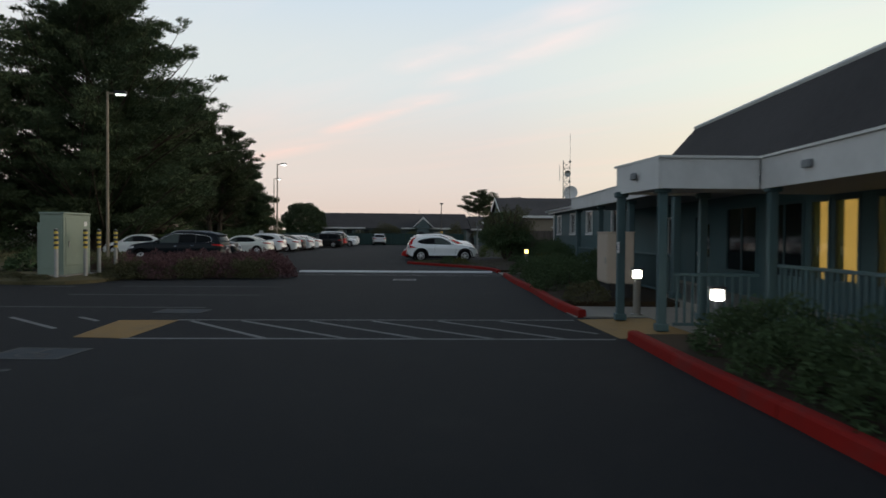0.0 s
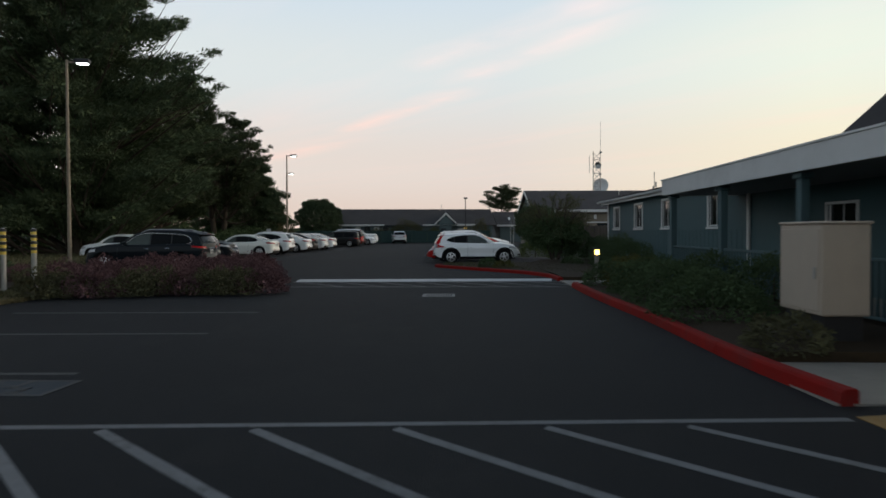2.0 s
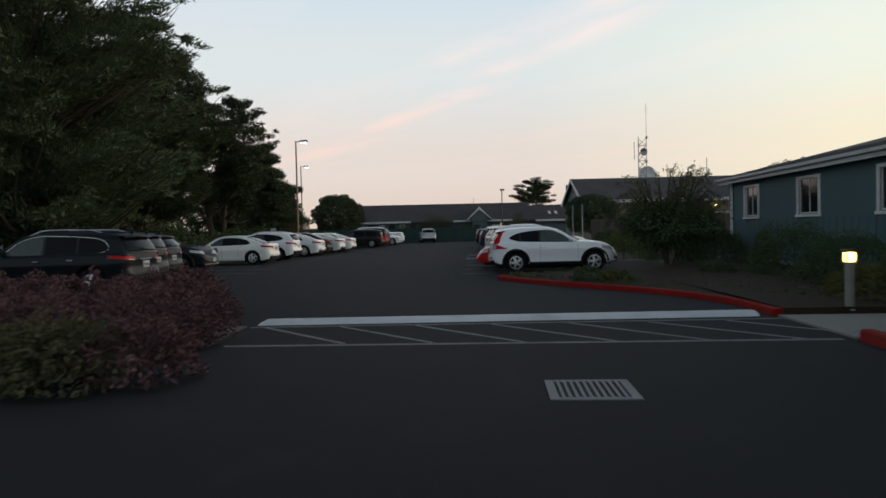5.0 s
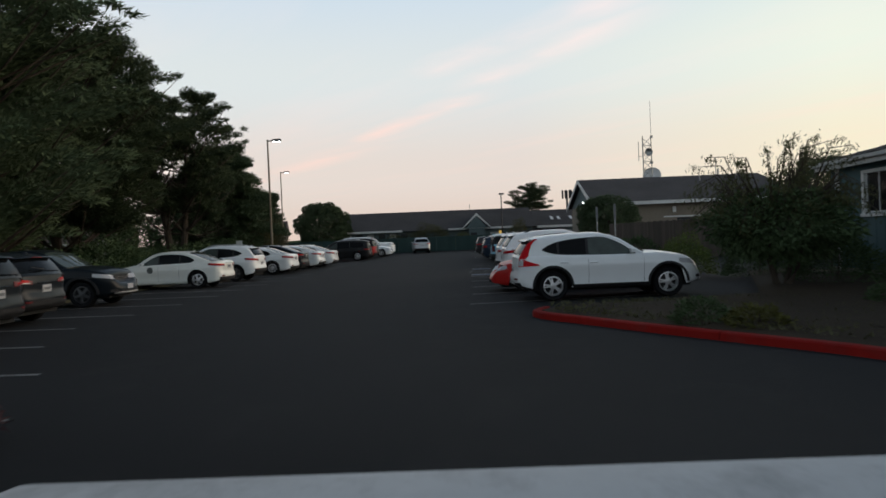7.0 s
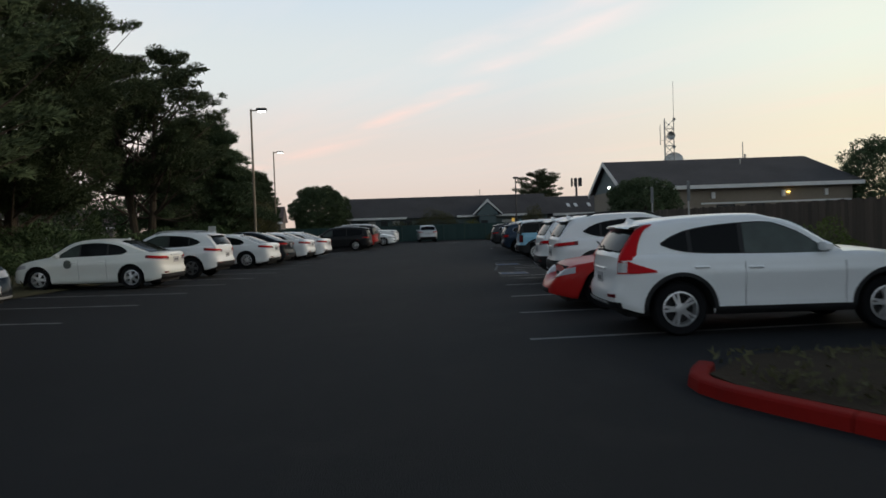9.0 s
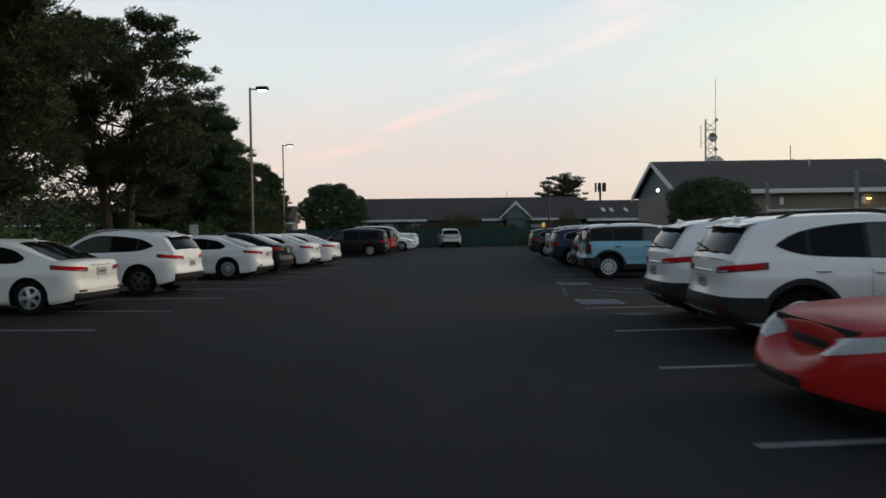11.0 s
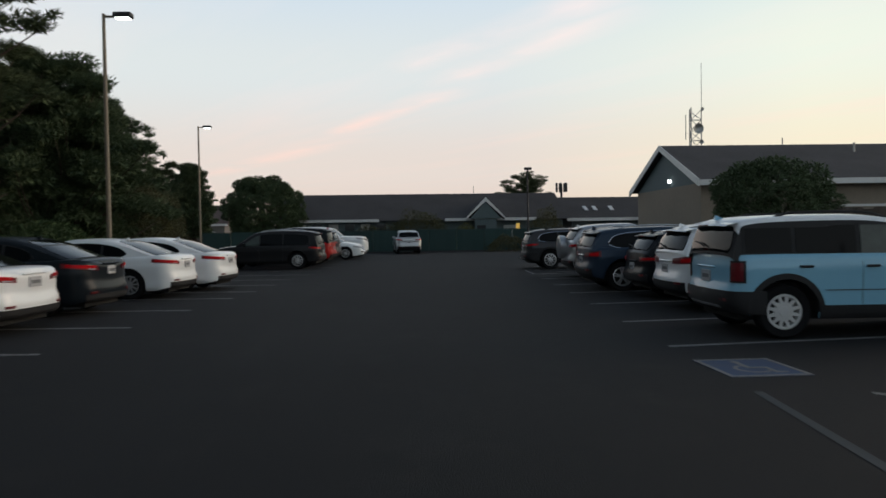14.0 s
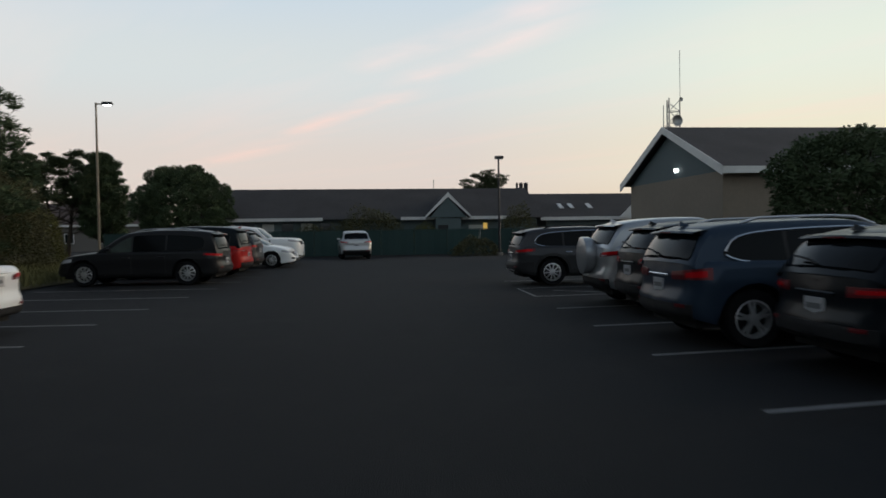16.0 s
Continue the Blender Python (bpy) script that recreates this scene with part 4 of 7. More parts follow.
# weathered board fence in front of the hall
bf = thing("board_fence", spot(5.2, 55.9, 0, 0, 0, -72), "weathered dark timber board fence", "fence")
for k in range(132):
    x = k * 0.185
    part("board", Geo().box(x, -.02 + .008 * (k % 2), 0.02, x + .175, .004 + .008 * (k % 2), 1.98 + 0.03 * math.sin(k * 1.7), .004), FENCE_WOOD, bf)
part("rail", Geo().box(0, .012, .4, 24.4, .06, .5), FENCE_WOOD, bf)
part("rail", Geo().box(0, .012, 1.5, 24.4, .06, 1.6), FENCE_WOOD, bf)


# ---- street furniture ----
def lamp_pole(x, y, h, turn, lit, label, double=False, paint=POLE):
    p = thing("street_lamp", spot(x, y, 0, 0, 0, turn), label, "street lamp", "lot lamps")
    part("footing", Geo().cyl(0, 0, 0, .18, .22, 16), CONCRETE, p)
    part("pole", Geo().tube([(0, 0, .18), (0, 0, h * .5), (0, 0, h)], [.085, .07, .055], 10), paint, p)
    for s in ((1, -1) if double else (1,)):
        part("arm", Geo().box(min(0, s * (.45 if paint is POLE else .12)), -.03, h - .12, max(0, s * (.45 if paint is POLE else .12)), .03, h - .05), paint, p)
        a, b = sorted((s * .35, s * .95)) if paint is POLE else (-.24, .30)
        part("lamp_head", Geo().box(a, -.16, h - .14, b, .16, h + .04, .03), DARK_METAL, p)
        part("lens", Geo().box(a + .08, -.12, h - .165, b - .08, .12, h - .142), LAMP_COOL if lit else SIGN_WHITE, p, "lit lamp lens" if lit else "")


lamp_pole(-17.1, 27.1, 8.9, 8, True, "tall brown lamp pole with lit single head")
lamp_pole(-18.15, 56.7, 8.95, 4, True, "tall brown lamp pole with single head")
lamp_pole(-26.2, 79.2, 9.65, 8, True, "tall lamp pole with single head at the lot's end")
lamp_pole(-1.8, 80.2, 6.2, 5, False, "dark lamp pole with single head before the long building", False, DARK_METAL)


def safety_bollard(x, y):
    b = thing("safety_bollard", spot(x, y, 0.20), "steel pipe bollard with yellow reflective bands", "bollard", "bollards at the cabinet")
    part("pipe", Geo().cyl(0, 0, 0, 1.42, .06, 14), GALV, b)
    part("dome", Geo().tube([(0, 0, 1.42), (0, 0, 1.455), (0, 0, 1.47)], [.06, .045, .01], 14), GALV, b)
    for k in range(4):
        part("band", Geo().cyl(0, 0, 0.86 + .15 * k, 0.93 + .15 * k, .0635, 14), BAND_YELLOW, b)
        part("dark_band", Geo().cyl(0, 0, 0.93 + .15 * k, 1.0 + .15 * k, .063, 14), BAND_DARK, b)


for x, y in ((-10.77, 14.88), (-10.35, 15.57), (-10.35, 16.22), (-10.35, 17.09)):
    safety_bollard(x, y)
cab = thing("transformer_cabinet", spot(-11.175, 15.85, 0.14), "grey-green steel transformer cabinet in a tufted bed", "utility cabinet")
part("pad", Geo().box(-.75, -.9, 0, .5, .9, .10, .02), CONCRETE, cab)
part("body", Geo().box(-.375, -.775, .10, .375, .775, 1.97, .015), CABINET_GREEN, cab)
part("roof_cap", Geo().box(-.40, -.80, 1.972, .40, .80, 2.04, .015), CABINET_GREEN, cab)
part("door", Geo().box(.376, -.68, .38, .392, .66, 1.88, .006), CABINET_GREEN, cab, "grey-green door panel")
part("front_panel", Geo().box(-.32, -.792, .30, .32, -.776, 1.88, .006), CABINET_GREEN, cab)
part("handle", Geo().box(.393, -.55, .95, .42, -.50, 1.15, .005), GALV, cab)
part("label_plate", Geo().box(.393, .36, 1.62, .397, .54, 1.76), SIGN_WHITE, cab, "white warning label")
part("side_box", Geo().box(-.72, -.35, .10, -.376, .55, 1.72, .015), CABINET_GREEN, cab, "lower box fixed to the cabinet")


def sign_post(x, y, h, w, s, label, mat=SIGN_BACK, turn=0.0):
    p = thing("sign_post", spot(x, y, 0, 0, 0, turn), label, "sign", "stall signs")
    part("post", Geo().box(-.025, -.02, 0, .025, .02, h, .004), GALV, p)
    part("plate", Geo().box(-w / 2, -.026, h - s, w / 2, -.021, h - .02, .002), mat, p)


sign_post(2.60, 41.4, 2.62, .10, .62, "grey metal accessible parking sign on a post")
sign_post(2.62, 45.7, 2.72, .11, .62, "grey metal accessible parking sign on a post")
sign_post(-17.6, 50.6, 1.88, .38, .75, "small white stall marker sign", SIGN_WHITE)
sign_post(-79.8, 107.5, 5.2, .4, 3.0, "thin white post far behind the trees", SIGN_WHITE)
sign_post(-42.6, 73.0, 3.6, .14, 1.8, "thin white marker post behind the trees", SIGN_WHITE)

# lattice radio mast with dishes and whip
mast = thing("radio_mast", spot(21.3, 107.8, 0, 0, 0, 20), "steel lattice radio mast with dishes and whip aerial", "radio mast")
tri_r = 0.85
legs = [(tri_r * math.cos(radians(a)), tri_r * math.sin(radians(a))) for a in (90, 210, 330)]
for lx, ly in legs:
    part("leg", Geo().tube([(lx, ly, 0), (lx, ly, 16.2)], .075, 6), GALV, mast)
for k in range(12):
    z = 1 + k * 1.25
    for i in range(3):
        a, b = legs[i], legs[(i + 1) % 3]
        part("brace", Geo().tube([(*a, z), (*b, z + 1.25)] if k % 2 else [(*b, z), (*a, z + 1.25)], .042, 5), GALV, mast)
        part("ring", Geo().tube([(*a, z), (*b, z)], .035, 5), GALV, mast)
part("whip", Geo().tube([(.7, -.5, 15.8), (.7, -.5, 21.6)], .035, 5), GALV, mast)
part("side_aerial", Geo().tube([(-1.5, -.4, 12.3), (-1.5, -.4, 15.3)], .05, 5).tube([(-1.5, -.4, 13), (-.7, -.4, 13)], .03, 5), GALV, mast)


def dish(r, depth, n=20):
    rows = []
    for k in range(6):
        q = k / 5
        rows.append([(q * r * math.cos(t), -depth * (1 - q * q), q * r * math.sin(t)) for t in (2 * math.pi * i / n for i in range(n))])
    back = [[(x, y + .06, z) for x, y, z in r_] for r_ in rows[::-1]]
    return Geo().grid(rows + back, True)


part("dish", dish(.62, .25), GALV, mast, "small round dish", True, pose(-.1, -1.0, 13.6, 0, 0, 170))
part("dish", dish(.22, .1), GALV, mast, "", True, pose(.5, -.9, 16.0, 0, 0, 170))
part("dish", dish(.25, .1), GALV, mast, "", True, pose(.4, -.9, 12.0, 0, 0, 150))
sd = thing("satellite_dish", spot(22.6, 109.6, 0), "large pale satellite dish on a stand", "satellite dish")
part("stand", Geo().cyl(0, .3, 0, 9.6, .16, 8), GALV, sd)
part("bowl", dish(1.45, .5, 26), SIGN_WHITE, sd, "", True, pose(0, 0, 10.1, 15, 0, 160))
am = thing("roof_aerial", spot(32, 108, 0), "thin radio aerial with small antennas", "aerial")
part("pole", Geo().tube([(0, 0, 0), (0, 0, 12.4)], .07, 6), GALV, am)
part("antenna", Geo().cyl(.3, 0, 9.6, 10.6, .15, 6).cyl(-.2, 0, 9.0, 9.8, .15, 6), GALV, am)
ct = thing("cell_mast", spot(21.3, 211, 0), "distant cell mast with a crown of panels", "cell mast")
part("pole", Geo().cyl(0, 0, 0, 16, .35, 8), DARK_METAL, ct)
for k in range(7):
    a = k * 0.9
    part("panel", Geo().box(1.6 * math.cos(a) - .22, 1.6 * math.sin(a) - .15, 13.4, 1.6 * math.cos(a) + .22, 1.6 * math.sin(a) + .15, 16.2), DARK_METAL, ct)
    part("arm", Geo().tube([(0, 0, 14.6), (1.6 * math.cos(a), 1.6 * math.sin(a), 14.6)], .06, 5), DARK_METAL, ct)


# ---- cars ----
def smooth_line(pts, n):
    """Catmull-Rom samples through points (x, z)."""
    out = []
    P = [Vector((*p, 0)) for p in pts]
    for i in range(len(P) - 1):
        p0, p1, p2, p3 = P[max(i - 1, 0)], P[i], P[i + 1], P[min(i + 2, len(P) - 1)]
        if i == 0:
            p0 = p1 * 2 - p2
        if i == len(P) - 2:
            p3 = p2 * 2 - p1
        for k in range(n):
            t = k / n
            q = 0.5 * ((2 * p1) + (p2 - p0) * t + (2 * p0 - 5 * p1 + 4 * p2 - p3) * t * t + (3 * p1 - p0 - 3 * p2 + p3) * t ** 3)
            out.append((q.x, q.y))
    out.append(pts[-1])
    return out


def lerp_table(tab, x):
    if x <= tab[0][0]:
        return tab[0][1]
    for (a, u), (b, w) in zip(tab, tab[1:]):
        if x <= b:
            return u + (w - u) * (x - a) / (b - a)
    return tab[-1][1]


WHEELS = {}


def wheel_meshes(r, style):
    """Tyre, rim and spokes around local y; shared by all cars of one wheel size and style."""
    if (r, style) in WHEELS:
        return WHEELS[(r, style)]
    n = 28

    def lathe(prof):
        return Geo().grid([[(q * math.cos(t), y, q * math.sin(t)) for t in (2 * math.pi * i / n for i in range(n))] for q, y in prof], True)

    rr = r * (0.66 if style == "pale" else 0.665)
    tyre = lathe([(rr, -.10), (r - .03, -.115), (r - .008, -.095), (r, -.06), (r, .06), (r - .008, .095), (r - .03, .115), (rr, .10), (rr - .01, .05), (rr - .01, -.09), (rr, -.10)])
    mat = {"pale": ALLOY_PALE, "dark": ALLOY_DARK}.get(style, ALLOY)
    rim = lathe([(rr - .002, .095), (rr - .022, .10), (rr - .03, .07), (rr - .04, .0)])
    barrel = lathe([(rr - .012, .0), (.0, .0)])
    sp = Geo()
    count = {"five": 5, "ten": 10, "pale": 10, "twin": 10, "dark": 5}.get(style, 7) + (2 if style == "pale" else 0)
    for k in range(count):
        a = 2 * math.pi * k / count + (0.16 * (-1) ** k if style in ("twin", "five") and count == 10 else 0)
        w0, w1 = (0.045, 0.03) if count < 8 else (0.030, 0.016) if style == "pale" else (0.019, 0.014)
        d, e = Vector((math.cos(a), 0, math.sin(a))), Vector((-math.sin(a), 0, math.cos(a)))
        i0, i1 = d * 0.05, d * (rr - .02)
        vs = []
        for y in (.055, .085):
            vs += [i0 - e * w0 + Vector((0, y + .012, 0)), i0 + e * w0 + Vector((0, y + .012, 0)), i1 + e * w1 + Vector((0, y, 0)), i1 - e * w1 + Vector((0, y, 0))]
        sp.add(vs, [(3, 2, 1, 0), (4, 5, 6, 7), (0, 1, 5, 4), (1, 2, 6, 5), (2, 3, 7, 6), (3, 0, 4, 7)])
    if style == "pale":     # a wide outer band and a broad dished centre leave a ring of holes
        for band in (((rr * .84, .06), (rr * .84, .088), (rr - .015, .096)), ((rr * .56, .06), (rr * .55, .088), (rr * .36, .080), (rr * .30, .10))):
            sp.grid([[(q * math.cos(t), y, q * math.sin(t)) for t in (2 * math.pi * i / n for i in range(n))] for q, y in band], True)
    sp.grid([[(q * math.cos(t), y, q * math.sin(t)) for t in (2 * math.pi * i / 14 for i in range(14))] for q, y in ((.075, .06), (.07, .10), (.03, .105), (0.001, .105))], True)
    WHEELS[(r, style)] = (tyre.mesh("tyre", RUBBER, True), rim.mesh("rim", mat, True), sp.mesh("rim_face", mat), barrel.mesh("brake_side", TRIM_BLACK))
    return WHEELS[(r, style)]


# side outlines as shares of length (from the middle, nose at +.5) and of height: body shoulder, cabin, side glass below and above
SHAPES = {
    "suv": dict(top=[(-0.5, 0.625), (-0.485, 0.68), (-0.3, 0.69), (0, 0.67), (0.24, 0.67), (0.33, 0.64), (0.42, 0.595), (0.47, 0.535), (0.5, 0.43)],
                cab=[(0.225, 0.66), (0.14, 0.7863), (0.055, 0.92), (-0.01, 0.972), (-0.05, 0.998), (-0.15, 1), (-0.28, 0.985), (-0.385, 0.95), (-0.425, 0.89), (-0.458, 0.7863), (-0.487, 0.66)],
                low=[(-0.36, 0.7759), (-0.335, 0.745), (-0.28, 0.71), (-0.15, 0.687), (0.02, 0.67), (0.165, 0.657)],
                high=[(-0.36, 0.7759), (-0.335, 0.82), (-0.28, 0.875), (-0.18, 0.918), (-0.05, 0.935), (-0.01, 0.915), (0.07, 0.82), (0.165, 0.657)], pillars=(-.115, -.27)),
    "sedan": dict(top=[(-.5, .655), (-.485, .70), (-.40, .718), (-.2, .69), (.2, .66), (.27, .645), (.36, .60), (.44, .54), (.48, .46), (.5, .38)],
                  cab=[(.29, .63), (.20, .79), (.12, .92), (.04, .985), (-.05, 1.0), (-.15, .985), (-.24, .92), (-.32, .82), (-.39, .735), (-.43, .69)],
                  low=[(-.262, .755), (-.245, .715), (-.20, .69), (-.1, .672), (.1, .65), (.228, .638)],
                  high=[(-.262, .755), (-.245, .81), (-.195, .875), (-.1, .925), (.01, .925), (.08, .875), (.15, .775), (.228, .638)], pillars=(.035, -.14)),
    "coupe": dict(top=[(-.5, .62), (-.48, .68), (-.35, .70), (-.1, .66), (.12, .665), (.25, .645), (.38, .60), (.455, .545), (.485, .48), (.5, .38)],
                  cab=[(.16, .65), (.09, .80), (.02, .93), (-.05, .985), (-.12, 1.0), (-.2, .965), (-.28, .86), (-.35, .735), (-.40, .67)],
                  low=[(-.22, .745), (-.20, .70), (-.1, .68), (.1, .66)], high=[(-.22, .745), (-.18, .87), (-.1, .92), (-.03, .89), (.03, .80), (.1, .66)], pillars=(-.12,)),
    "boxy": dict(top=[(-.5, .63), (-.49, .685), (-.2, .692), (.16, .685), (.22, .682), (.38, .668), (.455, .65), (.487, .61), (.5, .50)],
                 cab=[(0.22, .672), (0.17, .78), (0.115, .905), (0.08, .945), (0.005, .978), (-0.1, 1.0), (-0.32, .995), (-0.44, .968), (-0.463, .90), (-0.476, .79), (-0.487, .67)],
                 low=[(-0.452, .705), (-0.2, .705), (-0.17, .692), (0, .69), (0.165, .682)],
                 high=[(-0.452, .905), (-0.2, .908), (-0.15, .922), (0, .92), (0.05, .895), (0.1, .83), (0.165, .682)], pillars=(-.085, -.29)),
    "van": dict(top=[(-.5, .57), (-.487, .615), (-.2, .62), (.22, .605), (.33, .575), (.43, .525), (.48, .455), (.5, .38)],
                cab=[(.285, .59), (.195, .76), (.105, .91), (.04, .965), (-.1, 1.0), (-.3, .99), (-.42, .955), (-.45, .88), (-.472, .75), (-.49, .59)],
                low=[(-.41, .69), (-.36, .655), (-.2, .635), (0, .622), (.215, .61)],
                high=[(-.41, .80), (-.37, .88), (-.2, .915), (-.03, .915), (.05, .88), (.13, .765), (.215, .61)], pillars=(.03, -.17)),
}
# a long three-row car: the side glass reaches further back
SHAPES["wagon"] = dict(SHAPES["suv"], pillars=(-.06, -.23), cab=[(0.245, 0.655), (0.16, 0.78), (0.075, .92), (0.01, .972), (-0.05, .998), (-0.15, 1.0), (-0.32, .985), (-0.415, .95), (-0.448, .88), (-0.472, 0.77), (-0.49, 0.655)],
                       low=[(-0.405, 0.75), (-0.385, 0.72), (-0.33, 0.692), (-0.15, 0.675), (0.02, 0.662), (0.185, 0.652)],
                       high=[(-0.405, 0.75), (-0.375, .845), (-0.31, .895), (-0.18, .922), (-0.05, .932), (0.01, .912), (0.09, .82), (0.185, 0.652)])


def build_car(name, m, label, paint, kind, L=4.6, W=1.84, H=1.66, wb=2.65, wheel_r=0.345, rim="ten", rear_over=0.95, roof_paint=None, cladding=False,
              rails=False, lights="wrap", trim_line=None, group="parked cars", plate=True, badge=False, spare=False, antenna_fin=True):
    """A parked car, nose along local x; kind names one of SHAPES."""
    c = thing(name, m, label, "car", group)
    hx, hw = L / 2, W / 2
    low_car = kind in ("sedan", "coupe")
    zs = {"sedan": 0.20, "coupe": 0.17}.get(kind, 0.27)
    shape = {k: ([(x * L, z * H) for x, z in v] if k != "pillars" else [x * L for x in v]) for k, v in SHAPES[kind].items()}
    top, cab = smooth_line(shape["top"], 4), shape["cab"]
    xr = -hx + rear_over
    axles = (xr, xr + wb)
    ra, zw = wheel_r + (.065 if low_car else .08), wheel_r
    # half outline from the rear centre round to the front centre
    rr, rf = (.24 if kind == "boxy" else .36), (.38 if kind == "boxy" else .56)
    half = []
    bow_r, bow_f = .09, .15
    for k in range(5):
        y = (hw - rr) * k / 4.0
        half.append((-hx + bow_r * (y / hw) ** 2, y))
    cx = -hx + bow_r * ((hw - rr) / hw) ** 2 + rr
    for k in range(1, 7):
        a = radians(180 - 15 * k)
        half.append((cx + rr * math.cos(a), hw - rr + rr * math.sin(a)))
    fx = hx - bow_f * ((hw - rf) / hw) ** 2 - rf
    stops = {cx + .12, fx - .05}
    for ax in axles:
        for k in range(17):
            stops.add(ax + ra * math.cos(math.pi * k / 16))
        stops.add(ax + ra + .012)
        stops.add(ax - ra - .012)
    lo, hi = cx + .06, fx - .03
    for k in range(17):
        x = lo + (hi - lo) * k / 16
        if min(abs(x - s) for s in stops) > .06:
            stops.add(x)
    for x in sorted(s for s in stops if lo <= s <= hi):
        half.append((x, hw))
    for k in range(0, 7):
        a = radians(90 - 15 * k)
        half.append((fx + rf * math.cos(a), hw - rf + rf * math.sin(a)))
    for k in range(3, -1, -1):
        y = (hw - rf) * k / 4.0
        half.append((hx - bow_f * (y / hw) ** 2, y))
    half = [(x, y * (1 - .04 * max(0, x / hx) ** 3 - .015 * max(0, -x / hx) ** 3)) for x, y in half]
    n = len(half)
    nrm = []
    for i in range(n):
        a, b = half[max(i - 1, 0)], half[min(i + 1, n - 1)]
        if i == 0:
            q = (-1.0, 0.0)
        elif i == n - 1:
            q = (1.0, 0.0)
        else:
            d = (b[0] - a[0], b[1] - a[1])
            q = (-d[1], d[0])
        l = math.hypot(*q)
        nrm.append((q[0] / l, q[1] / l))
    arc = [0.0]
    for a, b in zip(half, half[1:]):
        arc.append(arc[-1] + math.hypot(b[0] - a[0], b[1] - a[1]))
    # how far the skin lies inside the outline over the height: sill, hollow door, shoulder crease
    side_in = [(0, .085), (.05, .045), (.12, .028), (.30, .036), (.48, .018), (.66, .002), (.72, .0), (.77, .014), (.9, .032), (.96, .05), (1, .085)]
    if kind == "boxy":
        side_in = [(0, .06), (.05, .035), (.18, .018), (.42, .012), (.7, .004), (.80, .0), (.86, .014), (.95, .024), (1, .06)]
    rear_in = [(0, .20), (.07, .10), (.14, .025), (.30, .0), (.42, .006), (.47, .045), (.60, .06), (.78, .055), (.90, .045), (.96, .06), (1, .10)]
    if not low_car:
        rear_in = [(0, .22), (.08, .12), (.18, .02), (.34, .0), (.44, .012), (.50, .05), (.62, .065), (.8, .06), (1, .085)]
    front_in = [(0, .18), (.07, .07), (.2, .01), (.45, .0), (.62, .025), (.8, .075), (.93, .15), (1, .27)]

    if kind == "boxy":
        front_in = [(0, .16), (.07, .06), (.2, .01), (.5, .0), (.8, .01), (.93, .04), (1, .11)]

    def skin(s, z, off=0.0):
        """The point of the body side at arc length s and height z, moved out by off."""
        s = min(max(s, 0), arc[-1])
        i = max(0, min(n - 2, next((k for k in range(n - 1) if arc[k + 1] >= s), n - 2)))
        t = (s - arc[i]) / max(1e-9, arc[i + 1] - arc[i])
        x, y = (half[i][q] + (half[i + 1][q] - half[i][q]) * t for q in (0, 1))
        nx, ny = (nrm[i][q] + (nrm[i + 1][q] - nrm[i][q]) * t for q in (0, 1))
        l = math.hypot(nx, ny)
        nx, ny = nx / l, ny / l
        zt = lerp_table(top, x)
        h = (z - zs) / (zt - zs)
        e = nx * nx
        inset = lerp_table(side_in, h) * (1 - e) + lerp_table(front_in if nx > 0 else rear_in, h) * e
        for ax in axles:        # the wings swell a little over the wheels
            inset -= .022 * (1 - e) * math.exp(-((x - ax) / .42) ** 2) * max(0, min(1, 1.6 - 1.6 * h))
        return Vector((x + nx * (off - inset), y + ny * (off - inset), z))

    def bottom(x, y):
        z = zs + (.10 if low_car else .12) * max(0, (abs(x) - hx + .5) / .5)
        if y > hw * .8:
            for ax in axles:
                d = abs(x - ax)
                if d < ra:
                    z = max(z, zw + math.sqrt(ra * ra - d * d))
        return z

    levels = [0, .05, .12, .22, .34, .46, .57, .66, .72, .77, .84, .91, .96, 1]
    rows = []
    for v in levels:
        ring = []
        for i in range(n):
            x, y = half[i]
            b, t = bottom(x, y), lerp_table(top, x)
            ring.append(skin(arc[i], b + (t - b) * v))
        rows.append(ring + [Vector((p.x, -p.y, p.z)) for p in ring[-2:0:-1]])
    body = Geo().grid(rows, True)
    lid = []
    for i in range(n):
        p = rows[-1][i]
        w = p.y
        lid.append([(p.x, w * f, p.z + (.055 if p.x > 0 else .025) * (1 - f * f) * min(1, w / .5)) for f in (1, .94, .82, .66, .5, 0, -.5, -.66, -.82, -.94, -1)])
    body.grid(lid)
    part("body", body, paint, c, smooth=True)
    part("underbody", Geo().box(-hx + .25, -hw + .29, zs - .04, hx - .3, hw - .29, .72), UNDER, c)
    for ax in axles:
        for sgn in (1, -1):
            y0, y1 = sorted((sgn * (hw - .34), sgn * (hw - .06)))
            arch = Geo().grid([[(ax + (ra + .01) * math.cos(t), y, zw + (ra + .01) * math.sin(t)) for y in (y0, y1)] for t in (math.pi * k / 14 for k in range(15))])
            part("wheel_arch", arch, UNDER, c)
    # cabin shell, bowed in plan at both ends
    prof = smooth_line(cab, 5)
    zt_of = sorted(prof)
    k_in = .30 if kind != "boxy" else .13
    z_ref = H * .63
    wbelt = hw - .085

    def ztop(x):
        return lerp_table(zt_of, x)

    def yside(z):
        return wbelt - k_in * max(0, z - z_ref)

    def bow(x, y, z):
        r, f = max(0, min(1, (-.18 * L - x) / (.30 * L))), max(0, min(1, (x - .0) / (.28 * L)))
        return Vector((x + (y / hw) ** 2 * (.13 * r * r * (3 - 2 * r) * (.5 if kind == "boxy" else 1) - .24 * f * f * (3 - 2 * f)), y, z))

    rows = []
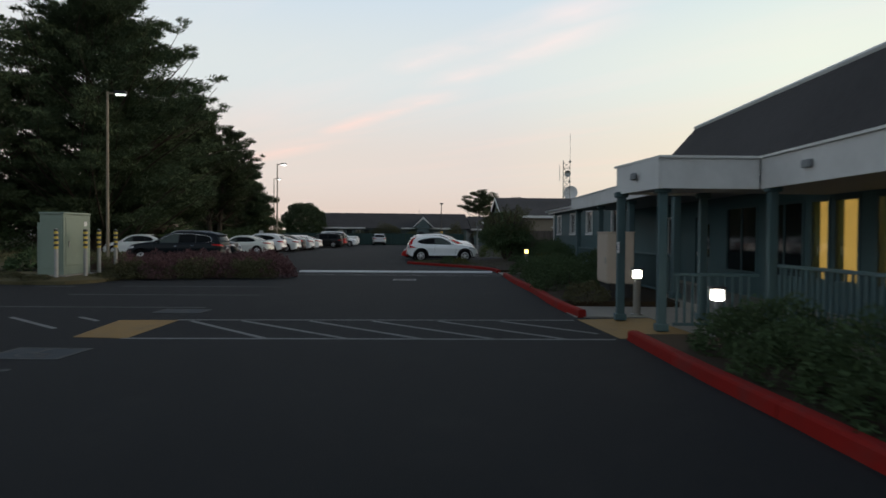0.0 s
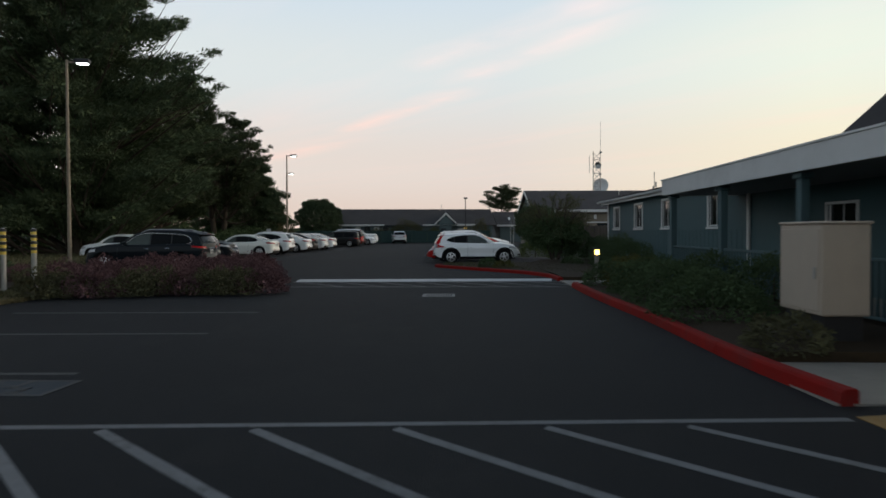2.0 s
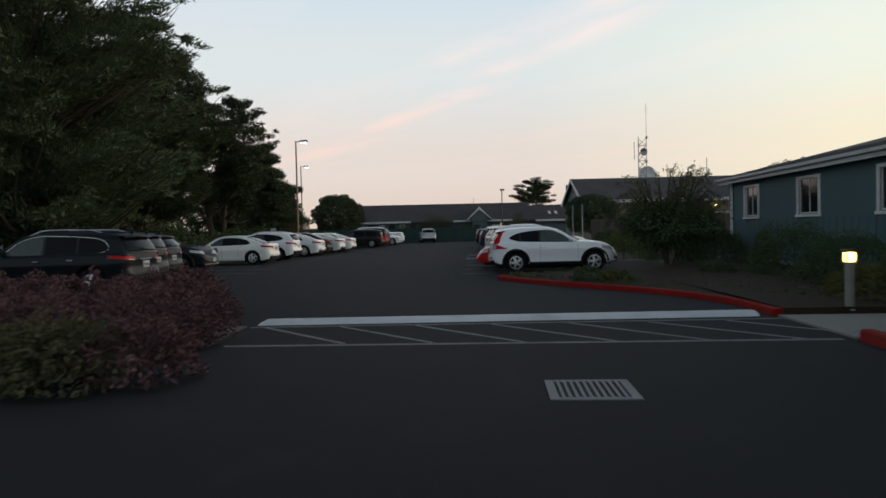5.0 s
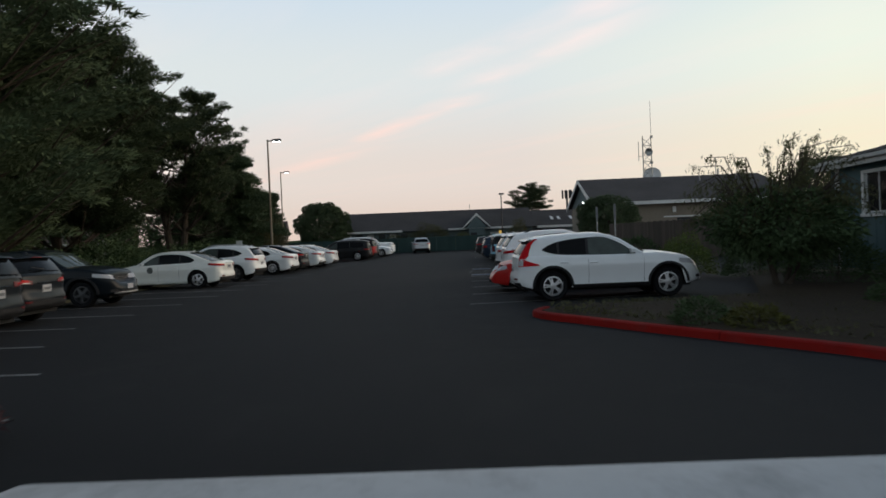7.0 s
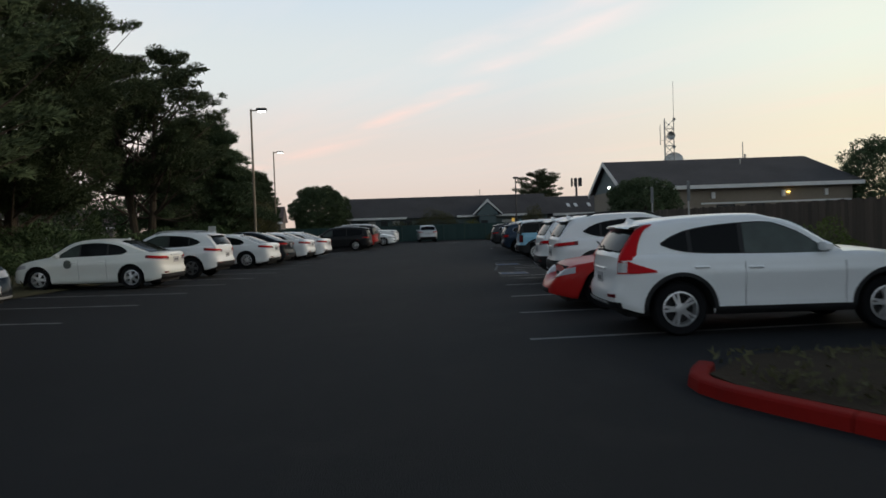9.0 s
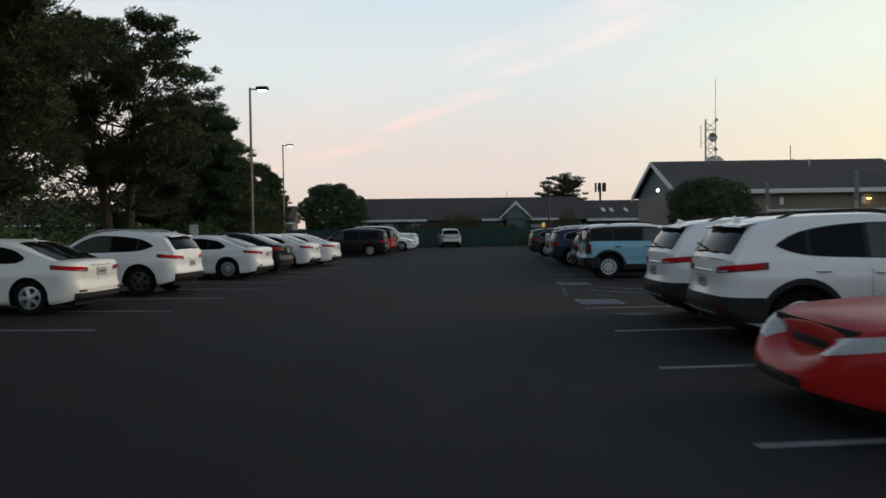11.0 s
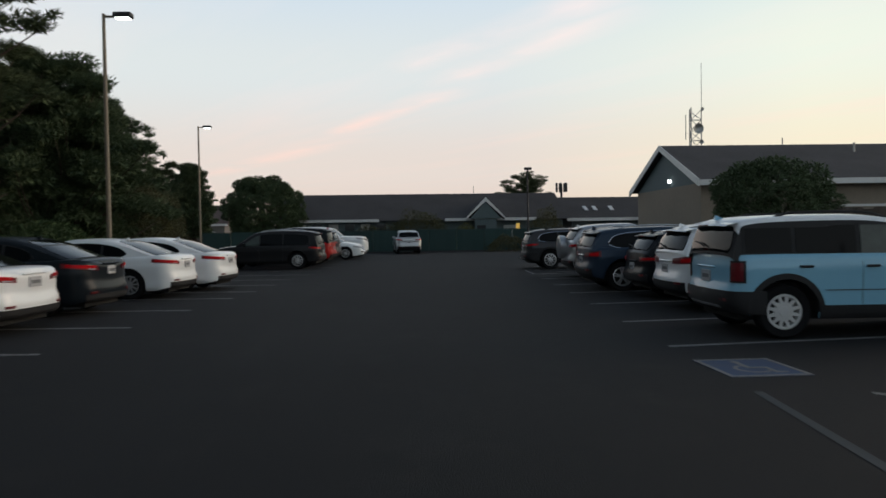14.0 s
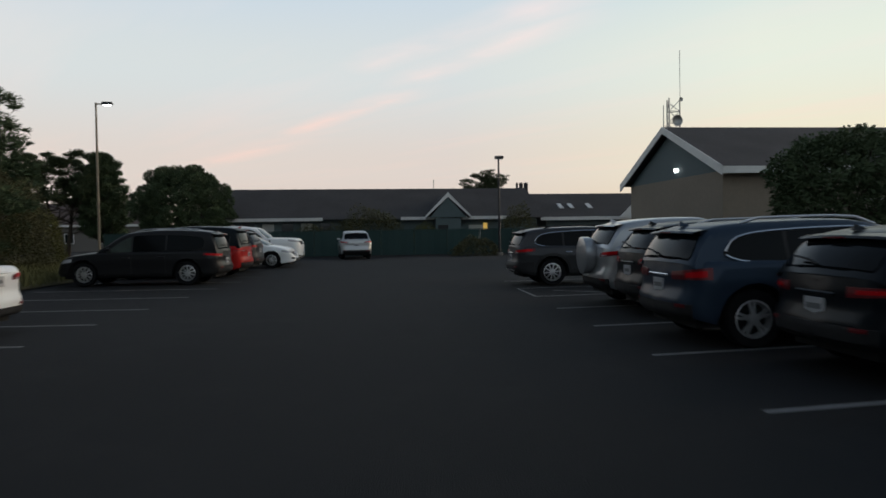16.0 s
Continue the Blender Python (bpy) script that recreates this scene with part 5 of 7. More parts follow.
    for x, z in prof:
        z0 = min(lerp_table(top, x) - .07, z - .01)
        r = []
        for f in (0, .35, .7, .88):
            q = z0 + (z - z0) * f
            r.append((x, yside(q), q))
        ye = yside(z)
        r += [(x, ye - .012, z - .035), (x, ye - .045, z - .006), (x, ye - .11, z + .008), (x, ye * .6, z + .024), (x, 0, z + .032)]
        r = [bow(*p) for p in r]
        rows.append(r + [Vector((p.x, -p.y, p.z)) for p in r[-2::-1]])
    if kind == "boxy" and roof_paint:
        part("cabin", Geo().grid(rows), TRIM_BLACK, c, "black window surround", True)
        capr = [[(p.x, p.y * 1.006, p.z + .006) for p in r[3:-3]] for r in rows if r[8].x < .16 * L and r[8].z > .9 * H]
        part("roof", Geo().grid(capr), roof_paint, c, "white roof panel", True)
        for sgn in (1, -1):
            pil = Geo().grid([[bow(x + d, sgn * (yside(z) + .014), z) for d in (-.03, .045)] for x, z in prof[2:13]])
            part("front_pillar", pil, roof_paint, c, "pale windscreen pillar", True)
    else:
        part("roof" if roof_paint else "cabin", Geo().grid(rows), roof_paint or paint, c, smooth=True)
    glass_low, glass_high = smooth_line(shape["low"], 5), smooth_line(shape["high"], 5)

    def glass_side(x0, x1, sgn, off, grow=0.0):
        """The side glass between x0 and x1, laid on the leaning cabin side."""
        xs_ = [x0 + (x1 - x0) * i / 14 for i in range(15)]
        cols = []
        for x in xs_:
            a, b = lerp_table(glass_low, x) - grow, lerp_table(glass_high, x) + grow
            cols.append([a + max(.004, b - a) * q / 4 for q in range(5)])
        face = [[bow(x, sgn * (yside(z) + off), z) for z in col] for x, col in zip(xs_, cols)]
        back = [[bow(x, sgn * (yside(z) - .02), z) for z in col] for x, col in zip(xs_, cols)]
        g = Geo().grid(face)
        return g.grid([face[0], back[0]]).grid([face[-1], back[-1]]).grid([[r[0] for r in face], [r[0] for r in back]]).grid([[r[-1] for r in face], [r[-1] for r in back]])

    g0, g1 = shape["low"][0][0], shape["low"][-1][0]
    cuts = [g1 - .02] + shape["pillars"] + [g0 + .015]
    for sgn in (1, -1):
        part("window_surround", glass_side(g0 - .012, g1 + .02, sgn, .008, .014), TRIM_BLACK, c, "black window surround")
        for i, (a, b) in enumerate(zip(cuts, cuts[1:])):
            part("side_window", glass_side(b + (.03 if i < len(cuts) - 2 else 0), a - (.03 if i else 0), sgn, .014), PALE_GLASS if i == 0 else CAR_GLASS, c)
        if trim_line:
            for line, dz in ((glass_low, -.022), (glass_high, .022)):
                path = [(x, z + dz) for x, z in line[::2] + [line[-1]]]
                part("window_trim", Geo().tube([bow(x, sgn * (yside(z) + .014), z) for x, z in path], .016, 5), trim_line, c)

    def glass_end(i0, i1, inset, mat, nm):
        """A windscreen or rear window laid on the cabin profile between two samples."""
        rws = []
        for j in range(i0, i1 + 1):
            x, z = prof[j]
            a, b = prof[max(j - 1, 0)], prof[min(j + 1, len(prof) - 1)]
            d = Vector((b[0] - a[0], 0, b[1] - a[1])).normalized()
            up = Vector((d.z, 0, -d.x))
            if up.z < 0:
                up = -up
            u = (j - i0) / (i1 - i0)
            w = yside(z) - inset - .05 * (1 - math.sin(math.pi * min(1, max(0, u))) ** .35)
            rws.append([bow(x, w * f, z + .006 + .026 * (1 - f * f)) + up * .012 for f in (1, .8, .5, 0, -.5, -.8, -1)])
        back = [[p - Vector((0, 0, .035)) for p in r] for r in rws]
        g = Geo().grid(rws)
        g.grid([rws[0], back[0]]).grid([rws[-1], back[-1]]).grid([[r[0] for r in rws], [r[0] for r in back]]).grid([[r[-1] for r in rws], [r[-1] for r in back]])
        return part(nm, g, mat, c, "", True)

    m_ = len(prof) - 1
    glass_end(1, 12, .075, PALE_GLASS, "windscreen")
    if low_car:
        glass_end(m_ - 17, m_ - 3, .10, CAR_GLASS, "rear_window")
    else:
        glass_end(m_ - 11, m_ - 2, .085, CAR_GLASS, "rear_window")
        sx, sz = prof[m_ - 12]
        ys = yside(sz) - .06
        sp = Geo().grid([[bow(sx + dx, ys * f, sz + dz + .02 * (1 - f * f)) for f in (1, .7, 0, -.7, -1)] for dx, dz in ((.20, .03), (.0, .035), (-.13, .012), (-.15, -.012), (-.12, -.02), (.10, -.03))])
        part("spoiler", sp, roof_paint or paint, c, smooth=True)
        part("brake_lamp", Geo().box(sx - .158, -.16, sz + .0, sx - .146, .16, sz + .016), TAIL_DARK, c)
        wx, wz = prof[m_ - 3]
        part("rear_wiper", Geo().tube([(wx - .05, .0, wz + .02), (wx - .035, .18, wz + .06), (wx - .02, .40, wz + .08)], .012, 5), TRIM_BLACK, c)
    # strips that follow the body
    s_rear = lambda y: next(arc[k] + (arc[k + 1] - arc[k]) * (y - half[k][1]) / max(1e-6, half[k + 1][1] - half[k][1]) for k in range(n - 1) if half[k + 1][1] >= y)
    s_side = lambda x: next(arc[k] + (arc[k + 1] - arc[k]) * (x - half[k][0]) / max(1e-6, half[k + 1][0] - half[k][0]) for k in range(4, n - 1) if half[k + 1][0] >= x)
    s_front = lambda y: next(arc[k + 1] + (arc[k] - arc[k + 1]) * (y - half[k + 1][1]) / max(1e-6, half[k][1] - half[k + 1][1]) for k in range(n - 2, 0, -1) if half[k][1] >= y)

    def strip(nm, mat, s0, s1, z0, z1, off=.014, sgn=1, lab="", steps=12, z0b=None, z1b=None):
        """A shallow raised panel on the body between two arc lengths; z may change from its first end to its last."""
        z0b, z1b = (z0 if z0b is None else z0b), (z1 if z1b is None else z1b)
        rws, bk = [], []
        for i in range(steps + 1):
            u = i / steps
            s = s0 + (s1 - s0) * u
            a, b = z0 + (z0b - z0) * u, z1 + (z1b - z1) * u
            zz = [a + (b - a) * q / 6 for q in range(7)]
            r = [skin(s, q, off) for q in zz]
            k = [skin(s, q, -.02) for q in zz]
            rws.append([(p.x, sgn * p.y, p.z) for p in r])
            bk.append([(p.x, sgn * p.y, p.z) for p in k])
        g = Geo().grid(rws)
        g.grid([rws[0], bk[0]]).grid([rws[-1], bk[-1]]).grid([[r[0] for r in rws], [r[0] for r in bk]]).grid([[r[-1] for r in rws], [r[-1] for r in bk]])
        return part(nm, g, mat, c, lab, True)

    zr = lerp_table(top, -hx + .1)
    zf = lerp_table(top, hx - .25)
    for sgn in (1, -1):
        if lights == "tall":        # upright lamps that climb the rear pillar
            strip("tail_lamp", TAIL_RED, s_rear(hw * .80), s_side(-hx + .56), zr - .22, zr + .0, .016, sgn, "red tail lamp", z0b=zr - .20, z1b=zr - .18)
            strip("lamp_insert", TAIL_CLEAR, s_rear(hw * .81), s_rear(hw * .93), zr - .20, zr - .08, .021, sgn, "clear reversing lamp")
            rws = []
            for q in range(9):
                u = q / 8
                z = zr - .05 + (H * .945 - zr + .05) * u
                x = lerp_table([(b, a) for a, b in prof[:m_ - 16:-1]], z) - .016
                ye = yside(z)
                wd = .13 * (1 - u) ** 1.2 + .06
                rws.append([bow(x + .01, sgn * (ye - .12), z), bow(x - .012, sgn * (ye - .03), z), bow(x + .02, sgn * (ye + .014), z), bow(x + wd * .5, sgn * (ye + .018), z), bow(x + wd, sgn * (ye + .014), z)])
            part("tail_lamp_upper", Geo().grid(rws), TAIL_RED, c, "red upright lamp on the rear pillar", True)
        elif lights == "square":
            strip("tail_lamp", TRIM_BLACK, s_rear(hw * .80), s_side(-hx + .24), zr - .36, zr - .07, .016, sgn, "square dark-framed tail lamp")
            strip("lamp_lens", TAIL_DARK, s_rear(hw * .84), s_side(-hx + .21), zr - .335, zr - .095, .022, sgn, "red lens")
        elif lights == "thin":
            strip("tail_lamp", TAIL_DARK, s_rear(hw * .50), s_side(-hx + .52), zr - .19, zr - .09, .014, sgn, "narrow red tail lamp", z0b=zr - .14, z1b=zr - .085)
            strip("lamp_lens", TAIL_RED, s_rear(hw * .62), s_side(-hx + .36), zr - .155, zr - .115, .018, sgn, "bright red lens", z0b=zr - .135, z1b=zr - .105)
        elif lights == "wide":
            strip("tail_lamp", TAIL_DARK, s_rear(hw * .42), s_side(-hx + .34), zr - .215, zr - .12, .014, sgn, "wide dark red tail lamp", z0b=zr - .20, z1b=zr - .06)
            strip("lamp_lens", TAIL_RED, s_rear(hw * .76), s_side(-hx + .28), zr - .185, zr - .125, .019, sgn, "bright red lens", z0b=zr - .17, z1b=zr - .095)
        else:
            strip("tail_lamp", TAIL_DARK, s_rear(hw * .50), s_side(-hx + .54), zr - .195, zr - .115, .013, sgn, "red wrap-round tail lamp", z0b=zr - .13, z1b=zr - .045)
            strip("lamp_lens", TAIL_RED, s_rear(hw * .60), s_side(-hx + .46), zr - .155, zr - .10, .017, sgn, "bright red lens", z0b=zr - .12, z1b=zr - .06)
            strip("lamp_insert", TAIL_CLEAR, s_rear(hw * .58), s_rear(hw * .80), zr - .174, zr - .158, .018, sgn, "clear reversing lamp strip", z0b=zr - .165, z1b=zr - .145)
        strip("reflector", TAIL_DARK, s_rear(hw * .60), s_rear(hw * .78), zs + .22, zs + .26, .016, sgn)
        reach = .42 if kind == "coupe" else .62
        strip("head_lamp", TAIL_CLEAR, s_front(hw * .52), s_side(hx - reach), zf - .19, zf - .075, .010, sgn, "clear head lamp", z0b=zf - .09, z1b=zf + .005)
        if kind != "coupe":
            strip("fog_lamp", TRIM_BLACK, s_front(hw * .62), s_front(hw * .80), .40, .47, .008, sgn)
        strip("sill", TRIM_BLACK if cladding else paint, s_side(axles[0] + ra + .005), s_side(axles[1] - ra - .005), zs - .004, zs + (.17 if cladding is True else .09 if cladding else .05), .012, sgn)
        for ax in axles:
            wide = .07 if cladding is True else .045 if cladding else 0
            if wide:
                rws = []
                for k in range(21):
                    t = math.pi * k / 20
                    rw = []
                    for rad, off in ((ra - .005, -.02), (ra - .002, .014), (ra + wide, .014), (ra + wide + .005, -.01)):
                        x, z = ax + rad * math.cos(t), max(zs + .03, zw + rad * math.sin(t))
                        p = skin(s_side(min(max(x, lo), hi)), z, off)
                        rw.append((x, sgn * p.y, z))
                    rws.append(rw)
                part("arch_trim", Geo().grid(rws), TRIM_BLACK, c, smooth=True)
        # door joints, handles, mirror
        for x in [g1 + .03] + shape["pillars"]:
            if abs(x - axles[0]) > ra + .03 and abs(x - axles[1]) > ra + .03:
                strip("door_joint", SEAM, s_side(x), s_side(x + .006), zs + .1, lerp_table(top, x) - .02, .004, sgn, steps=1)
        for x in [p + .13 for p in shape["pillars"]]:
            if kind == "coupe" or abs(x) < .3 * L:
                z = lerp_table(top, x) - .16
                p = skin(s_side(max(lo, x)), z, .0)
                y0, y1 = sorted((sgn * (p.y - .012), sgn * (p.y + .038)))
                part("door_handle", Geo().box(p.x - .09, y0, z - .016, p.x + .09, y1, z + .016, .012), TRIM_BLACK if kind == "boxy" else CHROME if trim_line is CHROME else paint, c)
        if kind == "boxy":
            xv = axles[1] - ra + .02
            strip("side_vent", TRIM_BLACK, s_side(xv), s_side(xv + .07), lerp_table(top, xv) - .22, lerp_table(top, xv) - .07, .014, sgn, "black wing vent")
            strip("side_groove", SEAM, s_side(axles[0] + ra + .08), s_side(axles[1] - ra - .05), zs + .36, zs + .372, .010, sgn, steps=4)
        x = g1 - .12
        z = lerp_table(glass_low, x) + .03
        q = bow(x, yside(z), z)
        y0, y1 = sorted((sgn * (q.y - .02), sgn * (q.y + .18)))
        mir = Geo().grid([[(q.x + dx * (1 - .25 * abs(v - .5)), y0 + (y1 - y0) * v, z + .055 + dz * (1 - .5 * (abs(v - .5) * 2) ** 3)) for dx, dz in ((-.05, -.05), (-.06, .0), (-.05, .06), (.0, .072), (.05, .04), (.06, -.01), (.03, -.055))] for v in (0, .15, .5, .85, 1)], True, True)
        part("mirror", mir, paint if kind != "boxy" else TRIM_BLACK, c, smooth=True)
    # rear and front panels
    h_in = zs + (.36 if cladding is True else .16 if cladding else .26 if not low_car else .20)
    for sgn in (1, -1):
        strip("bumper_insert", TRIM_BLACK, 0, s_rear(hw * .86) if cladding is not True else s_side(-hx + .5), zs + .06, h_in, .016, sgn)
        if cladding:
            strip("bumper_bar", ALLOY, 0, s_rear(hw * .55), zs + .12, zs + .155, .026, sgn)
            strip("skid_bar", ALLOY, arc[-1], s_front(hw * .70), zs + .07, zs + .12, .020, sgn, "silver lower bumper bar")
    zp = zr - .30 if not low_car else zr - .20
    p = skin(0, zp, .004)
    if plate:
        pl = part("number_plate", Geo().box(p.x - .012, -.155, zp - .08, p.x + .006, .155, zp + .08, .004), PLATE, c, "white number plate")
        part("plate_bar", Geo().box(p.x - .0145, -.115, zp - .03, p.x - .0123, .115, zp + .025), SIGN_BACK, pl)
    part("tailgate_bar", Geo().box(p.x - .014, -.30, zp + .115, p.x + .03, .30, zp + .145, .01), CHROME if trim_line is CHROME else paint, c)
    for sgn in (1, -1):
        if kind == "coupe":
            strip("grille", TRIM_BLACK, arc[-1], s_front(hw * .34), zf - .17, zf - .11, .008, sgn)
            strip("lower_grille", TRIM_BLACK, arc[-1], s_front(hw * .42), .26, .34, .008, sgn)
        else:
            strip("grille", TRIM_BLACK, arc[-1], s_front(hw * .44), zf - .26, zf - .09, .008, sgn)
            strip("lower_grille", TRIM_BLACK, arc[-1], s_front(hw * .52), .30, .44, .010, sgn)
            for q in range(3):
                strip("grille_bar", ALLOY_DARK, arc[-1], s_front(hw * .42), zf - .235 + .05 * q, zf - .222 + .05 * q, .013, sgn)
    fp = skin(arc[-1], .52, .004)
    if plate and kind != "coupe":
        part("front_plate", Geo().box(fp.x - .004, -.155, .45, fp.x + .012, .155, .60, .004), PLATE, c)
    if badge:
        bx = skin(s_side(.10 * L), H * .53, .002)
        for sgn in (1, -1):
            part("door_emblem", Geo().tube([(bx.x, sgn * (bx.y - .01), H * .53), (bx.x, sgn * (bx.y + .006), H * .53)], .12, 20), EMBLEM, c, "dark round door emblem")
    if rails:
        for sgn in (1, -1):
            xs_ = [.03 * L - i * .052 * L for i in range(8)]
            part("roof_rail", Geo().tube([bow(x, sgn * (yside(ztop(x)) - .10), ztop(x) + (.055 if 0 < i < 7 else .005)) for i, x in enumerate(xs_)], .018, 6), ALLOY if rails == "bright" else TRIM_BLACK, c)
    if antenna_fin:
        fx_, fz_ = prof[m_ - (18 if low_car else 15)]
        part("aerial_fin", Geo().add([(fx_ + .10, -.02, fz_ + .025), (fx_ - .08, -.028, fz_ + .025), (fx_ - .08, .028, fz_ + .025), (fx_ + .10, .02, fz_ + .025), (fx_ - .06, 0, fz_ + .095)],
                                    [(0, 1, 4), (1, 2, 4), (2, 3, 4), (3, 0, 4)]), paint, c)
    if spare:
        q = skin(0, .95, 0)
        part("spare_wheel", Geo().tube([(q.x + .02, 0.1, .95), (q.x - .05, .1, .95), (q.x - .19, .1, .95), (q.x - .21, .1, .95)], [.33, .36, .36, .31], 24), P_SILVER, c, "silver spare wheel cover", True)
    # wheels
    ty, ri, sp, br = wheel_meshes(wheel_r, rim)
    for ax in axles:
        for sgn in (1, -1):
            w = new("wheel")
            w.parent = c
            w.matrix_basis = pose(ax, sgn * (hw - .165), wheel_r, 0, random.uniform(0, 60), 0 if sgn > 0 else 180)
            part("tyre", ty, RUBBER, w)
            part("rim", ri, ALLOY, w)
            part("rim_face", sp, ALLOY, w)
            part("brake_side", br, ALLOY_DARK, w)
    return c


def parked(rear_x, y, turn, L, nose_out=False):
    """Pose of a parked car whose aisle end lies at rear_x, on a stall direction turn (degrees from x)."""
    d = Vector((math.cos(radians(turn)), math.sin(radians(turn)), 0))
    p = Vector((rear_x, y * DEEP, 0)) + d * L / 2
    return pose(p.x, p.y, 0, 0, 0, turn + (180 if nose_out else 0))


LT, RT = 181.5, 4.0
# row under the trees
build_car("suv", parked(-10.12, 25.65, LT, 4.9), "black sport utility car with chrome window trim", P_BLACK, "wagon", 4.9, 1.9, 1.62, 2.95, .37, "five", 1.0, trim_line=CHROME, rails="bright", lights="wrap")
build_car("suv", parked(-11.3, 27.95, LT, 4.75), "dark charcoal sport utility car with red tail lamps", P_CHARCOAL, "wagon", 4.75, 1.88, 1.62, 2.85, .37, "five", 1.0, lights="thin", rails=True)
build_car("suv", parked(-12.0, 29.85, LT, 4.7), "dark charcoal sport utility car with wide tail lamps", P_CHARCOAL, "suv", 4.7, 1.86, 1.58, 2.8, .36, "dark", .98)
build_car("suv", parked(-12.66, 33.5, LT, 4.6, True), "black compact utility car parked nose out", P_BLACK, "suv", 4.6, 1.83, 1.62, 2.69, .36, "dark", .95, cladding=True)
build_car("sedan", spot(-20.4, 35.6, 0, 0, 0, 181), "white sedan parked beyond the dark cars", P_WHITE, "sedan", 4.7, 1.82, 1.45, 2.75, .33, "ten", 1.0)
build_car("sedan", parked(-12.57, 39.24, LT, 4.63), "cream white sedan with a round door emblem", P_PEARL, "sedan", 4.63, 1.78, 1.40, 2.70, .325, "twin", .98, badge=True)
build_car("suv", parked(-12.61, 42.37, LT, 4.6), "white compact utility car with red tail lamps", P_WHITE, "suv", 4.6, 1.83, 1.55, 2.66, .35, "dark", 1.0, rails="bright")
build_car("sedan", parked(-12.76, 46.87, LT, 4.88), "white sedan with multi-spoke wheels and a round door emblem", P_WHITE, "sedan", 4.88, 1.84, 1.41, 2.82, .34, "ten", 1.08, badge=True)
build_car("sedan", parked(-12.94, 48.99, LT, 4.7), "dark charcoal fastback sedan", P_CHARCOAL, "sedan", 4.7, 1.85, 1.48, 2.87, .34, "dark", .95)
build_car("sedan", parked(-12.88, 51.77, LT, 4.9), "white sedan with narrow red tail lamps", P_WHITE, "sedan", 4.9, 1.85, 1.42, 2.83, .34, "ten", 1.1)
build_car("sedan", parked(-12.58, 53.56, LT, 4.9), "white sedan with narrow red tail lamps", P_WHITE, "sedan", 4.9, 1.85, 1.42, 2.83, .34, "ten", 1.1)
build_car("crossover", parked(-12.41, 62.55, LT, 5.0), "dark bronze crossover with bright alloy wheels", P_BROWN, "van", 5.0, 1.84, 1.64, 3.02, .36, "ten", 1.03, rails="bright", lights="wrap")
build_car("suv", parked(-12.6, 65.2, LT, 4.9), "red utility car with a dark roof", P_RED, "van", 4.9, 1.95, 1.78, 2.85, .37, "five", 1.0, roof_paint=P_BLACK)
build_car("suv", parked(-13.0, 67.9, LT, 4.7), "grey utility car beside the red one", P_GREY, "suv", 4.7, 1.85, 1.7, 2.7, .35, "ten", 1.0)
build_car("sedan", parked(-12.2, 70.8, LT, 5.1, True), "white sedan parked nose out with dark grille", P_WHITE, "sedan", 5.1, 1.92, 1.52, 2.87, .36, "ten", 1.15)
build_car("suv", parked(-12.6, 73.6, LT, 5.3, True), "white large utility vehicle parked nose out", P_WHITE, "boxy", 5.3, 2.0, 1.92, 3.0, .40, "five", 1.2)
build_car("suv", spot(-10.85, 79.4, 0, 0, 0, 100), "silver utility car at the far end of the aisle", P_SILVER, "suv", 4.6, 1.86, 1.66, 2.7, .35, "ten", .95)
# row beside the island
build_car("suv", parked(-1.90, 31.31, 4.5, 4.28), "white compact utility car with tall red tail lamps", P_WHITE, "suv", 4.28, 1.80, 1.475, 2.56, .335, "twin", .86, cladding="thin", lights="tall")
build_car("coupe", parked(-2.43, 33.6, RT, 4.6, True), "red sports coupe parked nose out", P_RED, "coupe", 4.65, 1.86, 1.28, 2.57, .33, "five", 1.15, antenna_fin=False)
build_car("suv", parked(-2.14, 36.49, RT, 4.5), "white compact utility car with black cladding", P_WHITE, "suv", 4.5, 1.84, 1.61, 2.65, .355, "five", .94, cladding=True, rails=True)
build_car("suv", parked(-2.33, 38.38, RT, 4.5), "white compact utility car with black cladding", P_WHITE, "suv", 4.5, 1.84, 1.61, 2.65, .355, "five", .94, cladding=True, rails=True)
build_car("boxy_suv", parked(-2.66, 46.32, 3.0, 4.22), "sky blue boxy utility car with white roof and pale wheels", P_BLUE, "boxy", 4.22, 1.80, 1.60, 2.62, .355, "pale", .76, roof_paint=P_WHITE, cladding=True, rails=True, lights="square")
build_car("suv", parked(-2.46, 48.62, RT, 4.76), "white three-row utility car", P_WHITE, "wagon", 4.76, 1.84, 1.55, 2.78, .36, "ten", 1.0, rails="bright", lights="wide")
build_car("suv", parked(-2.54, 50.45, RT, 4.6), "black utility car with red lamps", P_BLACK, "suv", 4.6, 1.84, 1.43, 2.7, .36, "dark", .95, lights="thin")
build_car("suv", parked(-3.3, 52.3, RT, 4.89), "navy blue utility car with bright window trim", P_NAVY, "wagon", 4.85, 1.9, 1.51, 2.79, .35, "twin", .86, trim_line=CHROME, rails="bright", lights="wide")
build_car("suv", parked(-2.92, 54.45, RT, 4.5), "black compact utility car", P_BLACK, "suv", 4.5, 1.82, 1.56, 2.66, .345, "ten", .95)
build_car("suv", parked(-3.06, 56.0, RT, 4.4), "silver utility car with a spare wheel on the tailgate", P_SILVER, "suv", 4.4, 1.8, 1.64, 2.66, .35, "ten", .85, spare=True)
build_car("wagon", parked(-4.01, 60.41, RT, 4.86), "charcoal estate car with bright roof line", P_GREY, "wagon", 4.86, 1.86, 1.53, 2.74, .36, "ten", 1.0, trim_line=CHROME, rails=True, cladding=True)


# ---- plants ----
RNG = np.random.default_rng(7)


